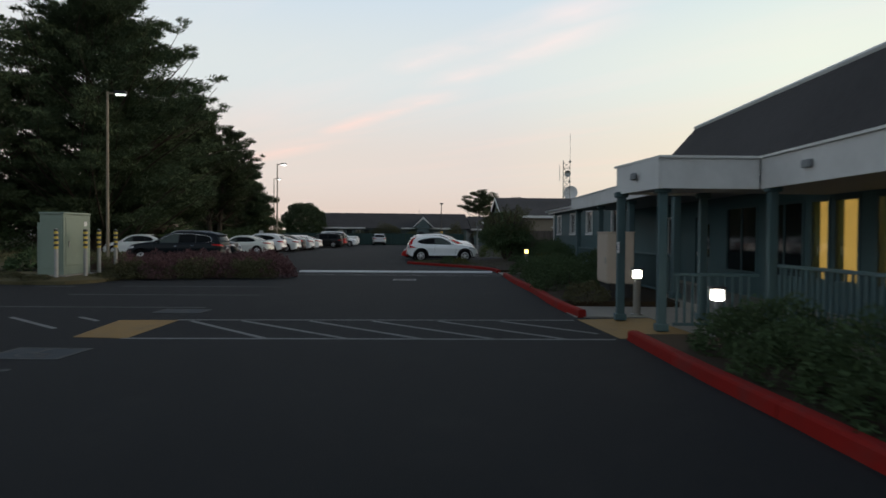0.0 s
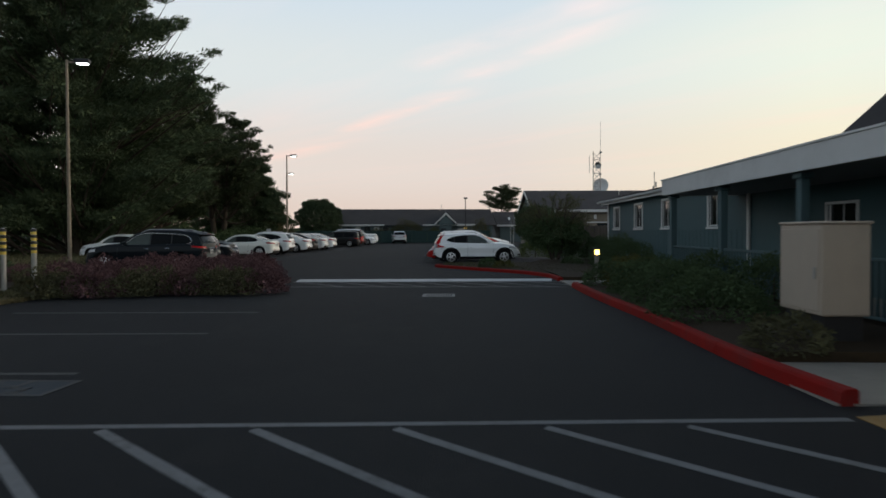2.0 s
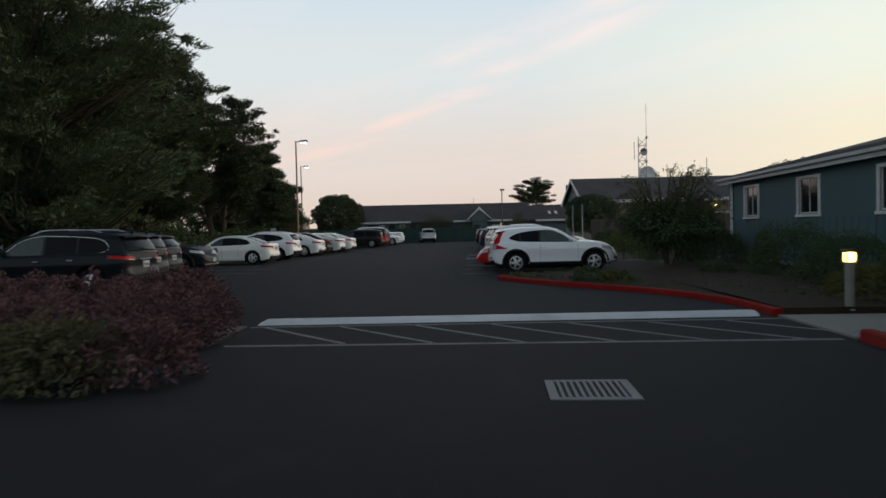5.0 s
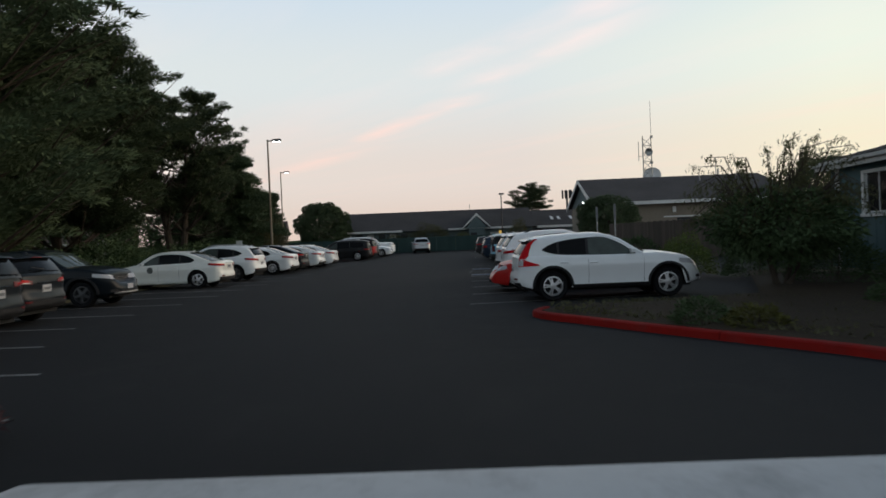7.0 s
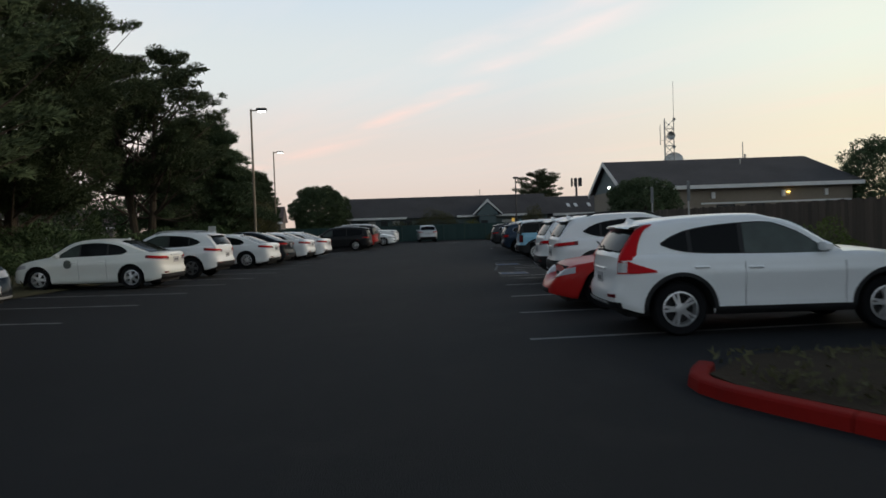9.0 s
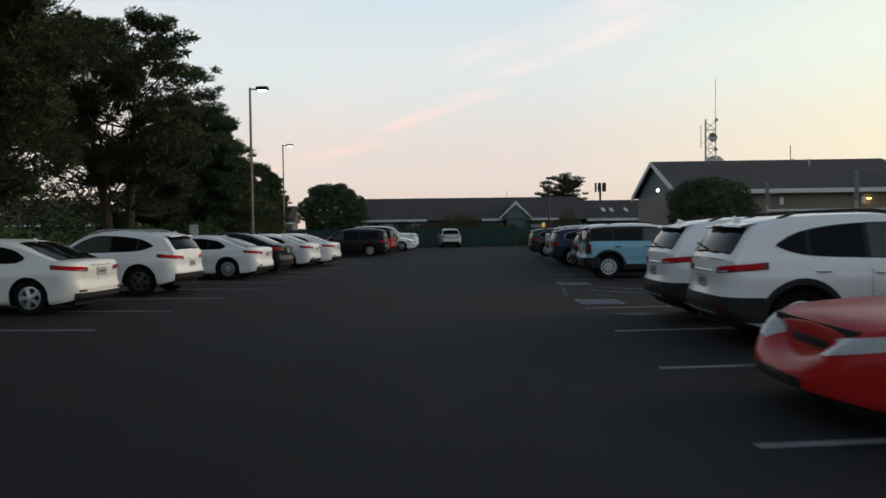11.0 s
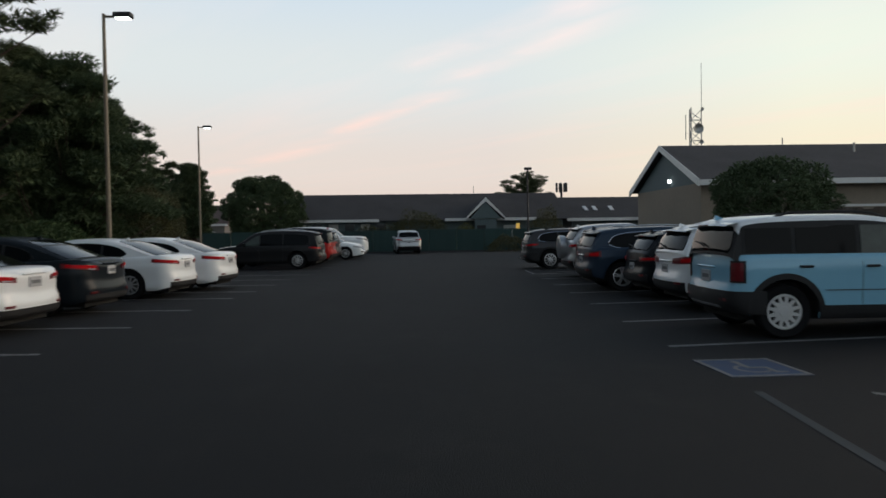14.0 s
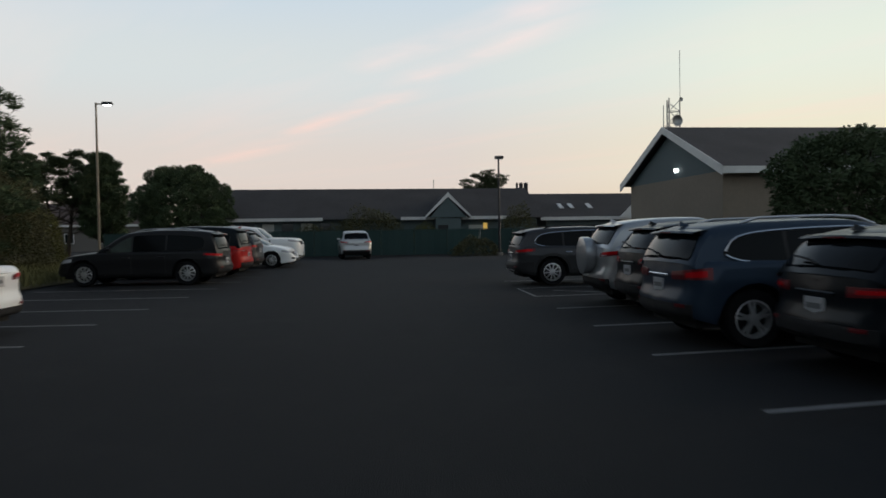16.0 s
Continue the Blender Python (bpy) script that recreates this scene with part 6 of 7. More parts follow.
def leaf_mesh(name, centres, dirs, length, width, mat, droop=0.15):
    """Many small folded leaf sprays, each a kite of two triangles, as one mesh."""
    n = len(centres)
    d = dirs / np.linalg.norm(dirs, axis=1, keepdims=True)
    a = np.cross(d, RNG.normal(size=(n, 3)))
    a /= np.linalg.norm(a, axis=1, keepdims=True)
    ln = length * RNG.uniform(.55, 1.35, (n, 1))
    wd = width * RNG.uniform(.6, 1.3, (n, 1))
    nrm = np.cross(d, a)
    v = np.empty((n, 4, 3))
    v[:, 0] = centres - d * ln * .35
    v[:, 1] = centres + a * wd * .5 + nrm * wd * .15
    v[:, 2] = centres + d * ln * .65 - np.array([0, 0, droop]) * ln
    v[:, 3] = centres - a * wd * .5 + nrm * wd * .15
    me = bpy.data.meshes.new(name)
    me.vertices.add(n * 4)
    me.vertices.foreach_set("co", v.reshape(-1))
    idx = (np.arange(n)[:, None] * 4 + np.array([0, 1, 2, 0, 2, 3])[None, :]).reshape(-1)
    me.loops.add(n * 6)
    me.loops.foreach_set("vertex_index", idx)
    me.polygons.add(n * 2)
    me.polygons.foreach_set("loop_start", np.arange(n * 2) * 3)
    me.update(calc_edges=True)
    me.validate()
    me.materials.append(mat)
    return me


def pads_to_leaves(pads, per, length, width, lift=0.3, shell=0.5, out=0.0):
    """Points and directions of sprays spread through flattened pads (x, y, z, radius, half height)."""
    cs, ds = [], []
    for x, y, z, r, h in pads:
        k = max(12, int(per * r * r))
        u = RNG.normal(size=(k, 3))
        u /= np.linalg.norm(u, axis=1, keepdims=True)
        q = RNG.uniform(shell, 1.0, (k, 1)) ** 0.6
        p = u * q * np.array([r, r, h]) + np.array([x, y, z])
        cs.append(p)
        far = math.hypot(x, y) + 1e-6
        ds.append(u * np.array([1, 1, .55]) * (1 - .5 * out) + np.array([out * x / far, out * y / far, lift]) + RNG.normal(scale=.35, size=(k, 3)))
    return np.concatenate(cs), np.concatenate(ds)


def limb(geo, a, b, r0, r1, bend=0.3, n=5):
    a, b = Vector(a), Vector(b)
    side = Vector(RNG.normal(size=3)) * bend * (b - a).length * .2
    pts = [a.lerp(b, t) + side * math.sin(math.pi * t) + Vector((0, 0, -.08 * (b - a).length * math.sin(math.pi * t))) for t in (i / n for i in range(n + 1))]
    geo.tube(pts, [r0 + (r1 - r0) * i / n for i in range(n + 1)], 7)


def conifer(x, y, h, spread, label, base=2.5, lean=(0, 0), limbs=90, trunks=1, mat=CYPRESS, per=260, flat=.34, shape=None, tip=0.22, seed=1, name="tree", rise=.10, clump=(.085, .14), solid=46, pads=((.34, 1.3), (.54, 1.25), (.72, 1.05), (.86, .82), (.96, .58), (1.03, .36)), bare=0):
    """A tree with tapered trunks and long limbs, each limb carrying a row of foliage pads that shrink to its tip. shape: radius share over height share."""
    global RNG
    RNG = np.random.default_rng(seed)
    t = thing(name, spot(x, y, 0), label, "tree", "trees along the lot")
    shape = shape or [(0, .62), (.2, .95), (.5, 1.0), (.68, .84), (.82, .62), (.93, .36), (1, .12)]
    wood = Geo()
    tops = []
    for k in range(trunks):
        a = 2 * math.pi * k / max(1, trunks) + .4
        off = (0 if trunks == 1 else 1) * .35
        bx, by = off * math.cos(a), off * math.sin(a)
        tx, ty = lean[0] + off * 4 * math.cos(a), lean[1] + off * 4 * math.sin(a)
        pts = [Vector((bx + (tx - bx) * s ** 1.4 + .12 * math.sin(5 * s + k), by + (ty - by) * s ** 1.4 + .12 * math.cos(4 * s + k), h * .88 * s)) for s in (i / 8 for i in range(9))]
        r = .027 * h * (.75 if trunks > 1 else 1)
        wood.tube(pts, [r * 1.25, r * 1.0, r * .88, r * .75, r * .62, r * .48, r * .35, r * .22, r * .10], 9)
        tops.append(pts)
    plist = []
    for i in range(limbs):
        z = base + (h - base) * (((i + .5) / limbs) ** .9)
        rel = (z - base) / (h - base)
        a = i * 2.39996 + RNG.uniform(-.4, .4)
        d = spread * lerp_table(shape, rel) * RNG.uniform(.72, 1.04)
        tr = tops[i % len(tops)]
        c = tr[min(8, int(8 * min(1, z / (h * .9))))]
        pr = spread * RNG.uniform(*clump) * (1.2 - .35 * rel)
        o = tr[max(0, min(7, int(8 * (z - d * .4) / h)))]
        end = Vector((c.x + d * math.cos(a), c.y + d * math.sin(a), z))
        if d > spread * .2:
            limb(wood, o, end - Vector((0, 0, pr * .2)), max(.03, .0075 * h * (1 - rel * .6)), .012)
        for f, q in pads:
            w = pr * q * RNG.uniform(.85, 1.15)
            jx, jy = RNG.normal(scale=.25 * pr, size=2)
            plist.append((c.x + d * f * math.cos(a) + jx, c.y + d * f * math.sin(a) + jy, z - d * rise * (1 - f) * 2.2 + RNG.uniform(-.3, .3) * pr, w, w * flat))
    for tr in tops:
        for q in range(4):
            plist.append((tr[-1].x + RNG.normal() * .3, tr[-1].y + RNG.normal() * .3, h - .35 * q - .2, spread * (.05 + .025 * q), spread * .07))
    for i in range(bare):       # leafless lower limbs with twigs
        tr = tops[i % len(tops)]
        o = tr[2 + i % 3]
        a = i * 2.39996 + RNG.uniform(-.3, .3)
        d = spread * RNG.uniform(.45, .95)
        end = o + Vector((d * math.cos(a), d * math.sin(a), d * RNG.uniform(-.05, .45)))
        limb(wood, o, end, .05, .012, .5)
        for j in range(5):
            q = o.lerp(end, RNG.uniform(.4, 1.0))
            limb(wood, q, q + Vector(RNG.normal(size=3)) * d * .16 + Vector((0, 0, d * .1)), .02, .006, .5, 3)
    part("trunk", wood, BARK, t, "rough brown trunk and limbs")
    cs, ds = pads_to_leaves(plist, per, tip, tip * .3, .55, .35, .9)
    part("crown", leaf_mesh("crown", cs, ds, tip * 1.45, tip * .27, mat, .0), mat, t, "dark green layered foliage")
    inner = [(px, py, z - ph * .2, pr * .72, ph * .7) for px, py, z, pr, ph in plist]
    cs, ds = pads_to_leaves(inner, solid * 2, tip, tip, .1, .0)
    part("inner_foliage", leaf_mesh("inner_foliage", cs, ds, .34, .13, mat), mat, t)
    return t


PINE_SHAPE = [(0, .55), (.3, .95), (.6, 1.0), (.8, .82), (.93, .55), (1, .3)]
conifer(-24.5, 37.5, 18.6, 9.3, "huge dark cypress with layered drooping foliage", 2.4, limbs=190, trunks=3, per=190, seed=3)
conifer(-32.5, 32.0, 18.0, 8.0, "huge dark cypress behind the cabinet", 3.0, limbs=130, trunks=2, per=150, seed=5, tip=.26)
conifer(-25.6, 47.0, 13.4, 6.0, "dark broad pine over the parked cars", 3.4, limbs=104, trunks=2, per=560, pads=((.40, 1.05), (.60, 1.15), (.78, 1.1), (.93, .85), (1.04, .5)), bare=8, tip=.15, mat=PINE, flat=.5, seed=8, shape=PINE_SHAPE, clump=(.12, .18), solid=80)
conifer(-23.9, 54.5, 12.0, 4.2, "tall dark pine behind the parked cars", 4.4, limbs=80, trunks=2, per=600, pads=((.44, 1.0), (.62, 1.15), (.79, 1.1), (.93, .85), (1.04, .5)), bare=14, tip=.15, mat=PINE, flat=.5, seed=11, shape=PINE_SHAPE, clump=(.12, .18), solid=80)
conifer(-25.0, 63.0, 9.4, 5.2, "dense dark conifer beside the lamp pole", 0.8, shape=[(0, .7), (.2, .9), (.45, .85), (.7, .58), (.88, .32), (1, .12)], limbs=120, trunks=3, per=460, tip=.16, mat=CYPRESS, flat=.5, seed=13, clump=(.12, .17), solid=90, rise=-.1)
conifer(-28.9, 70.5, 9.6, 4.8, "dark conifer near the lot's end", 1.0, shape=[(0, 1), (.5, .86), (.8, .58), (1, .15)], limbs=100, trunks=2, per=460, tip=.16, mat=CYPRESS, flat=.5, seed=17, clump=(.12, .17), solid=90, rise=-.1)
conifer(-36.5, 91.5, 8.6, 3.9, "flat-topped pine with bare limbs at the far end", 4.3, limbs=46, trunks=2, per=480, tip=.17, mat=PINE, flat=.42, seed=19, clump=(.15, .22), solid=90,
        shape=[(0, .75), (.4, 1.0), (.75, .85), (.9, .6), (1, .3)], pads=((.55, .9), (.78, 1.05), (.96, .85), (1.06, .5)), bare=14)
conifer(-33.3, 92.0, 8.3, 2.5, "narrow dense conifer beside the flat-topped pine", 1.8, limbs=64, trunks=1, per=560, tip=.16, mat=CYPRESS, flat=.6, seed=20, clump=(.17, .25), solid=90,
        shape=[(0, .8), (.35, 1.0), (.7, .85), (.9, .5), (1, .25)])
conifer(-40.0, 44.0, 8.0, 5.5, "low dark cypress in the second row", 1.5, limbs=60, per=90, tip=.36, seed=21)
conifer(5.6, 175, 15.4, 7.0, "distant lone flat-topped pine", 9.2, lean=(1.5, 0), limbs=24, per=110, tip=.4, mat=PINE, flat=.42, seed=29, shape=[(0, .95), (.45, .8), (.75, .85), (1, .55)], clump=(.15, .21), pads=((.3, 1.0), (.55, 1.1), (.8, 1.0), (1.0, .7)))


def round_tree(x, y, r, h, label, seed, mat=CYPRESS, low=.6, per=70, tip=.34, trunk=.3, group="trees along the lot"):
    """A dense broad tree: a dome of many overlapping clumps on a short forked trunk."""
    global RNG
    RNG = np.random.default_rng(seed)
    t = thing("tree", spot(x, y, 0), label, "tree", group)
    wood = Geo()
    wood.tube([(0, 0, 0), (.1, 0, h * .25), (0, .1, h * .5)], [trunk, trunk * .8, trunk * .5], 9)
    pads = []
    for i in range(110):
        z = 1 - (i + .5) / 110
        a = i * 2.39996
        q = math.sqrt(max(0, 1 - (z * 2 - 1) ** 2)) if z > .5 else 1 - (.5 - z) * .5
        w = RNG.uniform(.72, 1.0)
        pads.append((r * q * w * math.cos(a), r * q * w * math.sin(a), low + (h - low) * z * RNG.uniform(.92, 1.0), r * RNG.uniform(.16, .26), r * RNG.uniform(.12, .2)))
        if i % 5 == 0:
            limb(wood, (0, 0, h * RNG.uniform(.2, .5)), pads[-1][:3], trunk * .35, .02)
    part("trunk", wood, BARK, t)
    cs, ds = pads_to_leaves(pads, per, tip, tip * .4, .2, .3)
    part("crown", leaf_mesh("crown", cs, ds, tip, tip * .45, mat), mat, t, "dense dark foliage")
    return t


round_tree(-23.1, 83.7, 3.1, 6.25, "broad dense dome-shaped dark tree", 31, per=2400, tip=.15, trunk=.32)
round_tree(6.0, 61.0, 2.3, 4.1, "dense rounded dark evergreen beside the hall", 33, per=900, tip=.16, trunk=.12, low=1.2)
round_tree(28.3, 71.5, 3.8, 7.6, "dark rounded tree past the hall", 37, per=500, tip=.22)


def wispy_tree(x, y, h, spread, label, seed):
    """A small spreading tree: forked stems, a full rounded crown and arching twigs with hanging leaflets above it."""
    global RNG
    RNG = np.random.default_rng(seed)
    t = thing("tree", spot(x, y, 0.1), label, "tree", "garden trees")
    wood = Geo()
    cs, ds, fs, fd = [], [], [], []
    for k in range(5):
        a = k * 1.26 + .3
        base = Vector((.10 * math.cos(a), .10 * math.sin(a), 0))
        fork = Vector((spread * .28 * math.cos(a), spread * .28 * math.sin(a), h * RNG.uniform(.34, .46)))
        limb(wood, base, fork, .06, .035, .4)
        for j in range(17):
            b = a + RNG.uniform(-1.1, 1.1)
            d = spread * RNG.uniform(.45, 1.30)
            end = Vector((d * math.cos(b), d * math.sin(b), h * (RNG.uniform(.55, .93) if j < 8 else RNG.uniform(.35, .55))))
            mid = fork.lerp(end, .6) + Vector((0, 0, h * .17))
            wood.tube([fork, mid, end], [.026, .014, .005], 5)
            n = 100
            s = RNG.uniform(.3, 1.05, (n, 1))
            fo, mi, en = (np.array(q) for q in (fork, mid, end))
            p = (1 - s) ** 2 * fo + 2 * s * (1 - s) * mi + s ** 2 * en + RNG.normal(scale=.055, size=(n, 3)) - np.array([0, 0, .03])
            cs.append(p)
            ds.append(RNG.normal(scale=.35, size=(n, 3)) + np.array([0, 0, -1.0]))
    n = 11000
    u = RNG.normal(size=(n, 3))
    u /= np.linalg.norm(u, axis=1, keepdims=True)
    lump = 1 + .35 * np.array([noise.noise(Vector((q[0] * 2.3, q[1] * 2.3, q[2] * 2.3 + seed))) for q in u])[:, None]
    p = u * RNG.uniform(.2, 1.0, (n, 1)) ** .5 * lump * np.array([spread * 1.0, spread * 1.0, h * .23]) + np.array([0, 0, h * .40])
    part("trunk", wood, BARK, t, "thin forked grey stems")
    part("crown", leaf_mesh("crown", p, u + RNG.normal(scale=.5, size=(n, 3)), .13, .05, SHRUB_GREEN), SHRUB_GREEN, t, "dense low green crown")
    part("outer_foliage", leaf_mesh("outer_foliage", np.concatenate(cs), np.concatenate(ds), .085, .026, WISPY), WISPY, t, "hanging leaflets on arching twigs")


wispy_tree(3.95, 30.8, 3.5, 1.6, "small spreading tree with arching leafy twigs in the island", 41)


def shrub(x, y, rx, ry, h, mat, label, seed, z=0.1, per=900, tip=.14, group="shrubs", name="shrub", wob=.25):
    """A clipped or loose shrub: short stems and a mound of small leaves with an uneven outline."""
    global RNG
    RNG = np.random.default_rng(seed)
    t = thing(name, spot(x, y, z), label, "shrub", group)
    wood = Geo()
    wood.tube([(0, 0, -.02), (.04, .02, h * .25), (.02, -.04, h * .6)], [.035, .025, .010], 6)
    part("woody_base", wood, BARK, t)
    n = int(per * (rx * ry + .3 * h))
    u = RNG.normal(size=(n, 3))
    u /= np.linalg.norm(u, axis=1, keepdims=True)
    u[:, 2] = np.abs(u[:, 2])
    lump = 1 + wob * np.array([noise.noise(Vector((q[0] * 2.1 + seed, q[1] * 2.1, q[2] * 2.1))) for q in u])[:, None]
    p = u * RNG.uniform(.55, 1.0, (n, 1)) ** .5 * lump * np.array([rx, ry, h])
    part("foliage", leaf_mesh("foliage", p, u + RNG.normal(scale=.5, size=(n, 3)), tip, tip * .4, mat), mat, t)


k = 50
for x, y, rx, ry, h, mt, lb in ((5.3, 5.2, .7, .9, .75, SHRUB_GREEN, "dark rounded shrub before the porch railing"), (5.2, 3.4, .75, .9, .8, SHRUB_GREEN, "dark rounded shrub before the porch railing"),
                               (5.4, 1.5, .8, 1.0, .8, SHRUB_GREEN, "dark rounded shrub before the porch railing"), (5.6, -.6, .8, 1.0, .8, SHRUB_GREEN, "dark rounded shrub before the porch railing"),
                               (4.25, 11.0, .55, .6, .42, HEATHER_GREEN, "low brownish shrub beside the enclosure"), (4.3, 13.4, 1.0, 1.25, .80, SHRUB_GREEN, "rounded green shrub along the kerb"),
                               (4.35, 15.1, 1.05, 1.3, .88, SHRUB_GREEN, "rounded green shrub along the kerb"), (4.35, 16.8, 1.05, 1.3, .90, SHRUB_GREEN, "rounded green shrub along the kerb"),
                               (4.55, 18.5, .9, 1.1, .82, SHRUB_YELLOW, "yellowish green shrub along the kerb"), (5.9, 14.6, 1.0, 1.4, 1.0, SHRUB_GREEN, "dark shrub by the walkway"),
                               (5.9, 17.2, 1.0, 1.4, 1.0, SHRUB_GREEN, "dark shrub by the walkway"), (5.1, 22.6, .8, .8, .62, SHRUB_YELLOW, "yellowish shrub beside the path lamp"),
                               (5.9, 24.6, 1.1, 1.5, 1.15, SHRUB_GREEN, "dark shrub against the wall"), (6.0, 27.2, 1.1, 1.4, 1.35, SHRUB_GREEN, "dark shrub against the wall"),
                               (0.78, 26.55, .45, .40, .38, SHRUB_GREEN, "low green tuft in the island"), (1.35, 26.1, .46, .40, .32, SHRUB_YELLOW, "low yellow tuft in the island"),
                               (4.3, 27.7, .5, .5, .42, SHRUB_GREEN, "low dark tuft in the island"), (5.2, 34.6, 1.1, 1.2, .9, SHRUB_GREEN, "tall dark shrub past the white car"),
                               (5.6, 31.6, 1.1, 1.1, 1.3, SHRUB_GREEN, "tall dark shrub past the white car"), (6.6, 33.6, 1.0, 1.2, 1.2, SHRUB_GREEN, "dark shrub at the building corner"),
                               (3.5, 35.8, 1.0, .9, 1.2, SHRUB_LIME, "rounded yellow-green shrub at the head of the stalls"), (6.0, 44.0, 1.2, 1.0, .9, SHRUB_GREEN, "dark shrub at the head of the stalls"),
                               (5.6, 50.5, 1.3, 1.0, 1.2, SHRUB_GREEN, "dark shrub at the head of the stalls"), (6.9, 30.8, .4, .4, 1.2, SHRUB_YELLOW, "thin upright plant by the wall"),
                               (-10.6, 84.6, 3.1, 1.4, 3.3, HEATHER_GREEN, "tall brownish bush before the long building"), (-14.6, 84.6, 1.8, .9, 2.2, HEATHER_GREEN, "brownish bush before the long building"),
                               (-6.5, 84.9, 1.6, .9, 2.1, SHRUB_YELLOW, "yellowish bush before the long building"), (0.2, 84.9, 1.7, 1.2, 3.3, HEATHER_GREEN, "tall bush beside the lit window"),
                               (-3.3, 80.4, 1.6, .8, 1.2, HEATHER_GREEN, "dark brownish bush before the fence"), (-26.2, 72.5, 2.2, 2.0, 3.6, SHRUB_YELLOW, "tall pale bush beside the lamp pole"),
                               (-22.6, 66.6, 2.0, 1.8, 4.0, HEATHER_GREEN, "tall loose brownish bush beside the conifer"), (-22.8, 60.0, 2.0, 2.0, 2.2, SHRUB_GREEN, "dark undergrowth below the trees"),
                               (-22.0, 54.0, 2.2, 2.0, 2.0, SHRUB_GREEN, "dark undergrowth below the trees"), (-22.5, 46.0, 2.4, 2.4, 2.2, SHRUB_GREEN, "dark undergrowth below the trees"),
                               (-24.0, 40.5, 2.4, 2.6, 1.8, SHRUB_GREEN, "dark undergrowth below the trees"), (-15.5, 20.5, 1.6, 1.3, .9, SHRUB_GREEN, "low dark bush behind the cabinet"),
                               (-17.5, 17.5, 1.8, 1.6, 1.5, SHRUB_GREEN, "dark bush beside the cabinet"), (-12.4, 15.1, .9, .5, .35, HEATHER_GREEN, "low dry tufts before the cabinet"), (-11.3, 14.75, .6, .4, .30, HEATHER_GREEN, "low dry tufts before the cabinet"), (-10.15, 15.9, .4, .5, .28, HEATHER_GREEN, "low dry tufts beside the bollards"), (-13.9, 14.95, .8, .5, .40, SHRUB_GREEN, "low green tufts before the cabinet"), (-10.5, 17.4, .5, .5, .35, SHRUB_GREEN, "low green tufts behind the bollards"), (4.95, 5.4, .60, .75, .58, SHRUB_GREEN, "dark rounded shrub beside the kerb"), (4.85, 4.1, .55, .8, .62, SHRUB_GREEN, "dark rounded shrub beside the kerb"), (4.95, 2.6, .6, .9, .62, SHRUB_GREEN, "dark rounded shrub beside the kerb"), (3.85, 18.8, .7, .8, .72, SHRUB_GREEN, "rounded green shrub at the path")):
    k += 1
    shrub(x, y, rx, ry, h, mt, lb, k, 0.10 if y < 40 and x > 0 else 0.0, per=3600 if rx < 1.3 or 66 < y < 73 else 1500 if y > 78 else 700, tip=.075 if rx < 1.3 else .11 if 66 < y < 73 else .16 if y > 78 else .2)

for i in range(13):
    shrub(-20.6 - .12 * i + .4 * math.sin(i * 2.1), 37.5 + i * 2.1, 1.3, 1.5, 1.35 + .25 * math.sin(i * 1.3), SHRUB_GREEN, "dark clipped hedge behind the stalls", 400 + i, .1, per=420, tip=.2, group="hedge behind the stalls", name="hedge")
for i in range(15):
    shrub(-30.5 + .8 * math.sin(i * 1.7), 31.0 + i * 3.1, 2.6, 2.6, 3.4 if i in (5, 6) else 4.6 + .6 * math.sin(i * 2.3), SHRUB_GREEN, "tall dark undergrowth behind the tree trunks", 460 + i, 0, per=420, tip=.26, group="undergrowth behind the trees", name="bush")
# heather bank at the end of the stalls
for i in range(34):
    u = RNG.uniform()
    q = (i % 9) / 8.0
    r = i // 9
    x = -5.05 - q * 4.9 - r * .6
    y = 17.9 + r * 1.15 - q * 1.4 + RNG.uniform(-.2, .2) + (r * .3)
    pink = r >= 1 or i % 3 == 0
    shrub(x, y, .62, .6, .52 + .12 * RNG.uniform() + .06 * r, HEATHER if pink else HEATHER_GREEN, "low heather mound with dull pink bloom" if pink else "low heather mound with green stems", 200 + i, .04, per=4200, tip=.09, wob=.6, group="heather bank", name="heather")
for i in range(10):
    shrub(-11.2 - (i % 5) * .9, 20.4 + (i // 5) * 1.4, .7, .7, .5, HEATHER if i % 2 else HEATHER_GREEN, "low heather mound with dull pink bloom" if i % 2 else "low heather mound with green stems", 300 + i, .05, per=3600, tip=.07, group="heather bank", name="heather")

# dry grass bank beside the far stalls
RNG = np.random.default_rng(91)
pts = np.column_stack([RNG.uniform(-24, -17.6, 16000), RNG.uniform(71, 104, 16000), np.full(16000, .2)])
gr = new("grass", leaf_mesh("grass", pts, np.column_stack([RNG.normal(scale=.3, size=16000), RNG.normal(scale=.3, size=16000), np.ones(16000)]), .5, .06, BANK_GRASS, 0))
tagged(gr, "tufts of dry yellow-green grass on the bank", "grass", kind="stuff")
pts = np.column_stack([RNG.uniform(-30, -16.5, 9000), RNG.uniform(28, 71, 9000), np.full(9000, .22)])
gr = new("grass", leaf_mesh("grass", pts, np.column_stack([RNG.normal(scale=.5, size=9000), RNG.normal(scale=.5, size=9000), np.ones(9000)]), .3, .05, HEATHER_GREEN, 0))
tagged(gr, "dry grass and needles under the trees", "grass", kind="stuff")
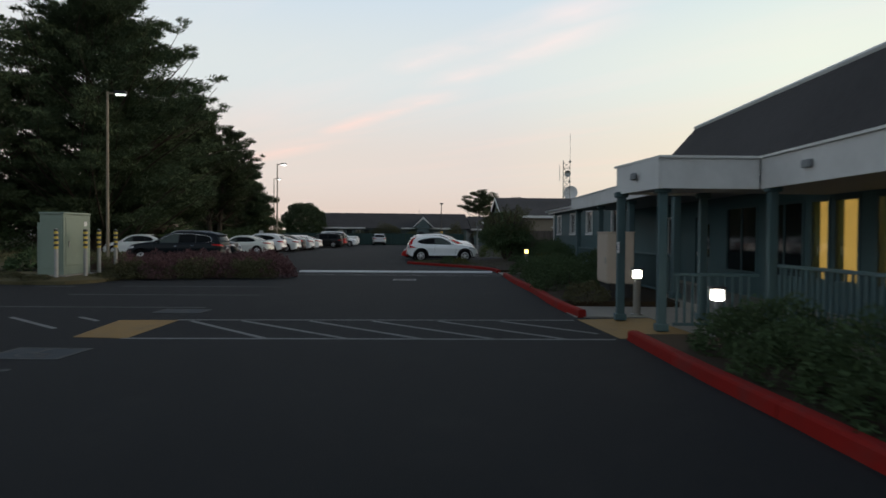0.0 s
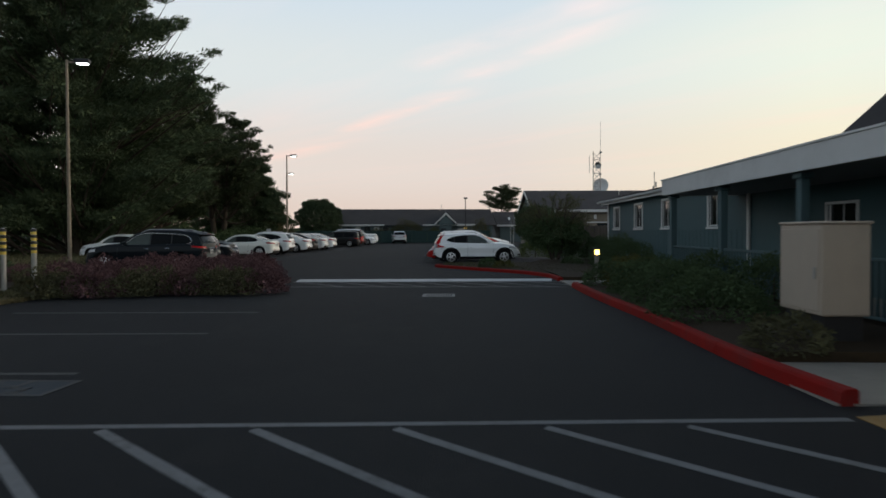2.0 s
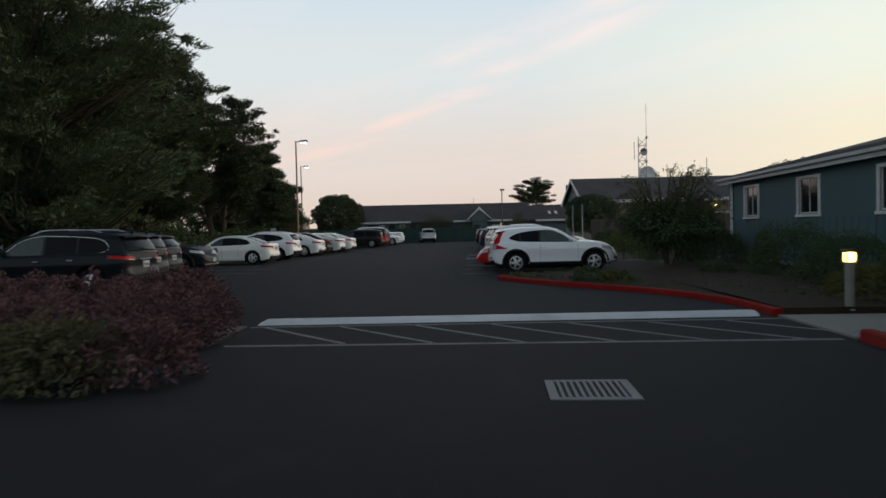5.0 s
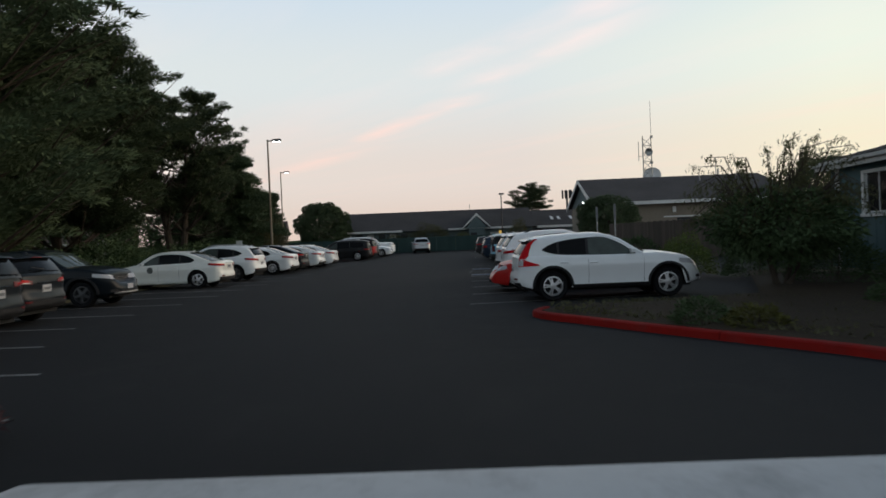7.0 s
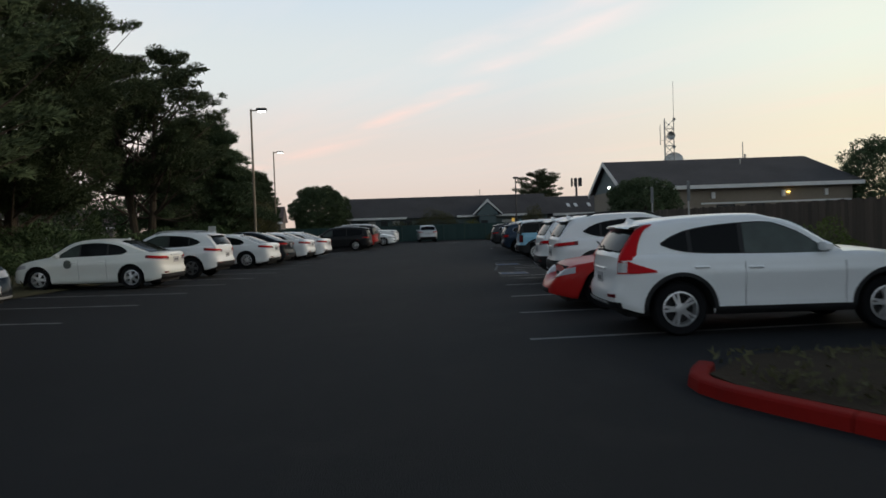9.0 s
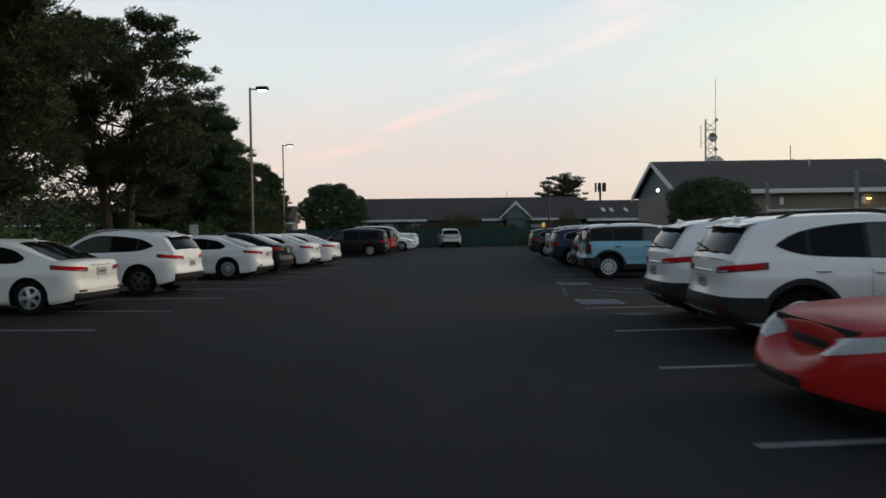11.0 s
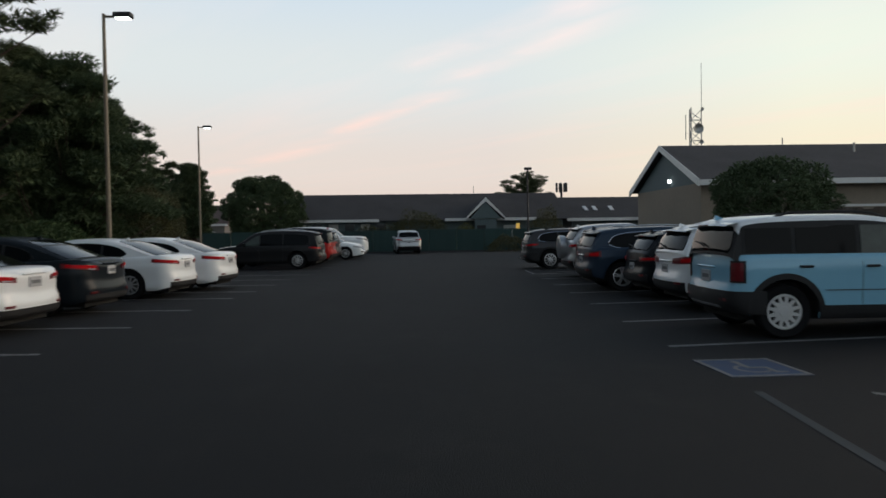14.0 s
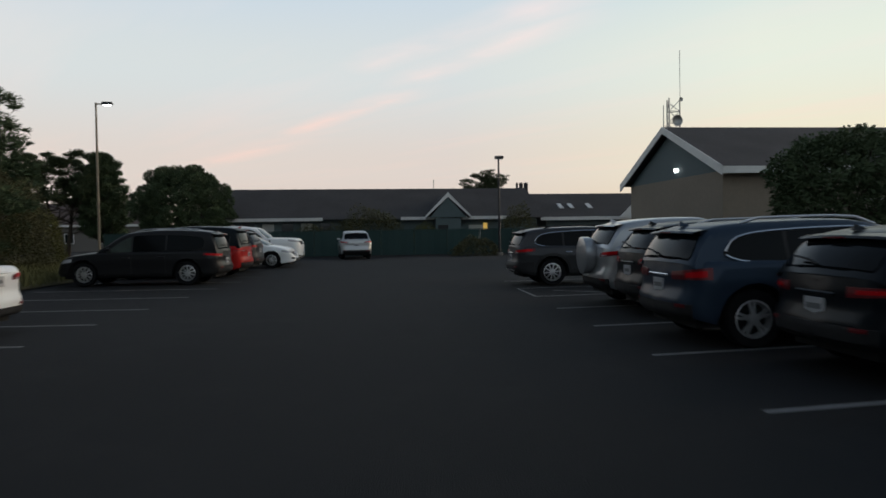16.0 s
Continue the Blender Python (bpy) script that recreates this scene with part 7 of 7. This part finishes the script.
# dead leaves and low dry stalks over the island bed
pts = np.column_stack([RNG.uniform(-1.2, 6.5, 14000), RNG.uniform(22, 29.3, 14000), RNG.uniform(.13, .17, 14000)])
pts = pts[(pts[:, 1] > 26.95 - 1.02 * pts[:, 0]) & (RNG.uniform(size=14000) < .62 + .5 * np.sin(pts[:, 0] * 2.3) * np.sin(pts[:, 1] * 3.1))] * np.array([1, DEEP, 1])
gr = new("leaf_litter", leaf_mesh("leaf_litter", pts, RNG.normal(size=(len(pts), 3)) * .6 + np.array([0, 0, .6]), .10, .035, HEATHER_GREEN, 0))
tagged(gr, "dead leaves and low dry stalks on the island bed", "leaf litter", kind="stuff")


# ---- houses far behind the trees ----
def far_house(x, y, w, d, h, turn, label, lit=False):
    t = thing("house", spot(x, y, 0, 0, 0, turn), label, "house", "houses behind the trees", "structure")
    part("wall", Geo().box(-w / 2, -d / 2, 0, w / 2, d / 2, h), FAR_WALL, t)
    r = Geo()
    r.add([(-w / 2 - .4, -d / 2 - .4, h), (w / 2 + .4, -d / 2 - .4, h), (w / 2 + .4, d / 2 + .4, h), (-w / 2 - .4, d / 2 + .4, h), (-w / 2 - .4, 0, h + d * .33), (w / 2 + .4, 0, h + d * .33)],
          [(0, 1, 5, 4), (3, 4, 5, 2), (0, 4, 3), (1, 2, 5), (0, 3, 2, 1)])
    part("roof", r, FAR_ROOF, t)
    for i in range(4):
        xx = -w / 2 + w * (i + .5) / 4
        win = part("window", Geo().box(xx - .5, -d / 2 - .05, .9, xx + .5, -d / 2 - .01, 2.1), SIGN_WHITE, t)
        part("pane", Geo().box(xx - .42, -d / 2 - .07, .98, xx + .42, -d / 2 - .051, 2.02), GLASS, win)
    part("eave_board", Geo().box(-w / 2 - .4, -d / 2 - .46, h - .2, w / 2 + .4, -d / 2 - .41, h + .05), TRIM, t)
    if lit:
        part("porch_lamp", Geo().box(-.4, -d / 2 - .5, h - .7, .4, -d / 2 - .08, h - .1), LAMP_WARM, t, "lit porch lamp")


far_house(-46, 112, 14, 8, 3.0, 12, "pale house with reddish roof past the lot")
far_house(-62, 96, 12, 8, 2.8, 20, "pale house with brown roof behind trees")
far_house(-60, 50, 13, 8, 2.6, 60, "pale house behind the cypress trees")
far_house(-90, 123, 14, 8, 5.4, 30, "pale two-storey house with a lit lamp far behind the trees", True)

# low wooded horizon all round
hz = Geo()
ring = []
for i in range(180):
    a = 2 * math.pi * i / 180
    R = 420
    hgt = 4.0 + 2.5 * noise.noise(Vector((math.cos(a) * 4, math.sin(a) * 4, 0))) + 1.5 * noise.noise(Vector((math.cos(a) * 22, math.sin(a) * 22, 3)))
    if math.sin(a) < .2:
        hgt += 5
    ring.append((R * math.cos(a), R * math.sin(a), hgt))
hz.grid([[(x, y, -1) for x, y, z in ring], [(x, y, z) for x, y, z in ring]], True)
structure("backdrop", hz, CYPRESS, "far low line of dark woods", "backdrop")
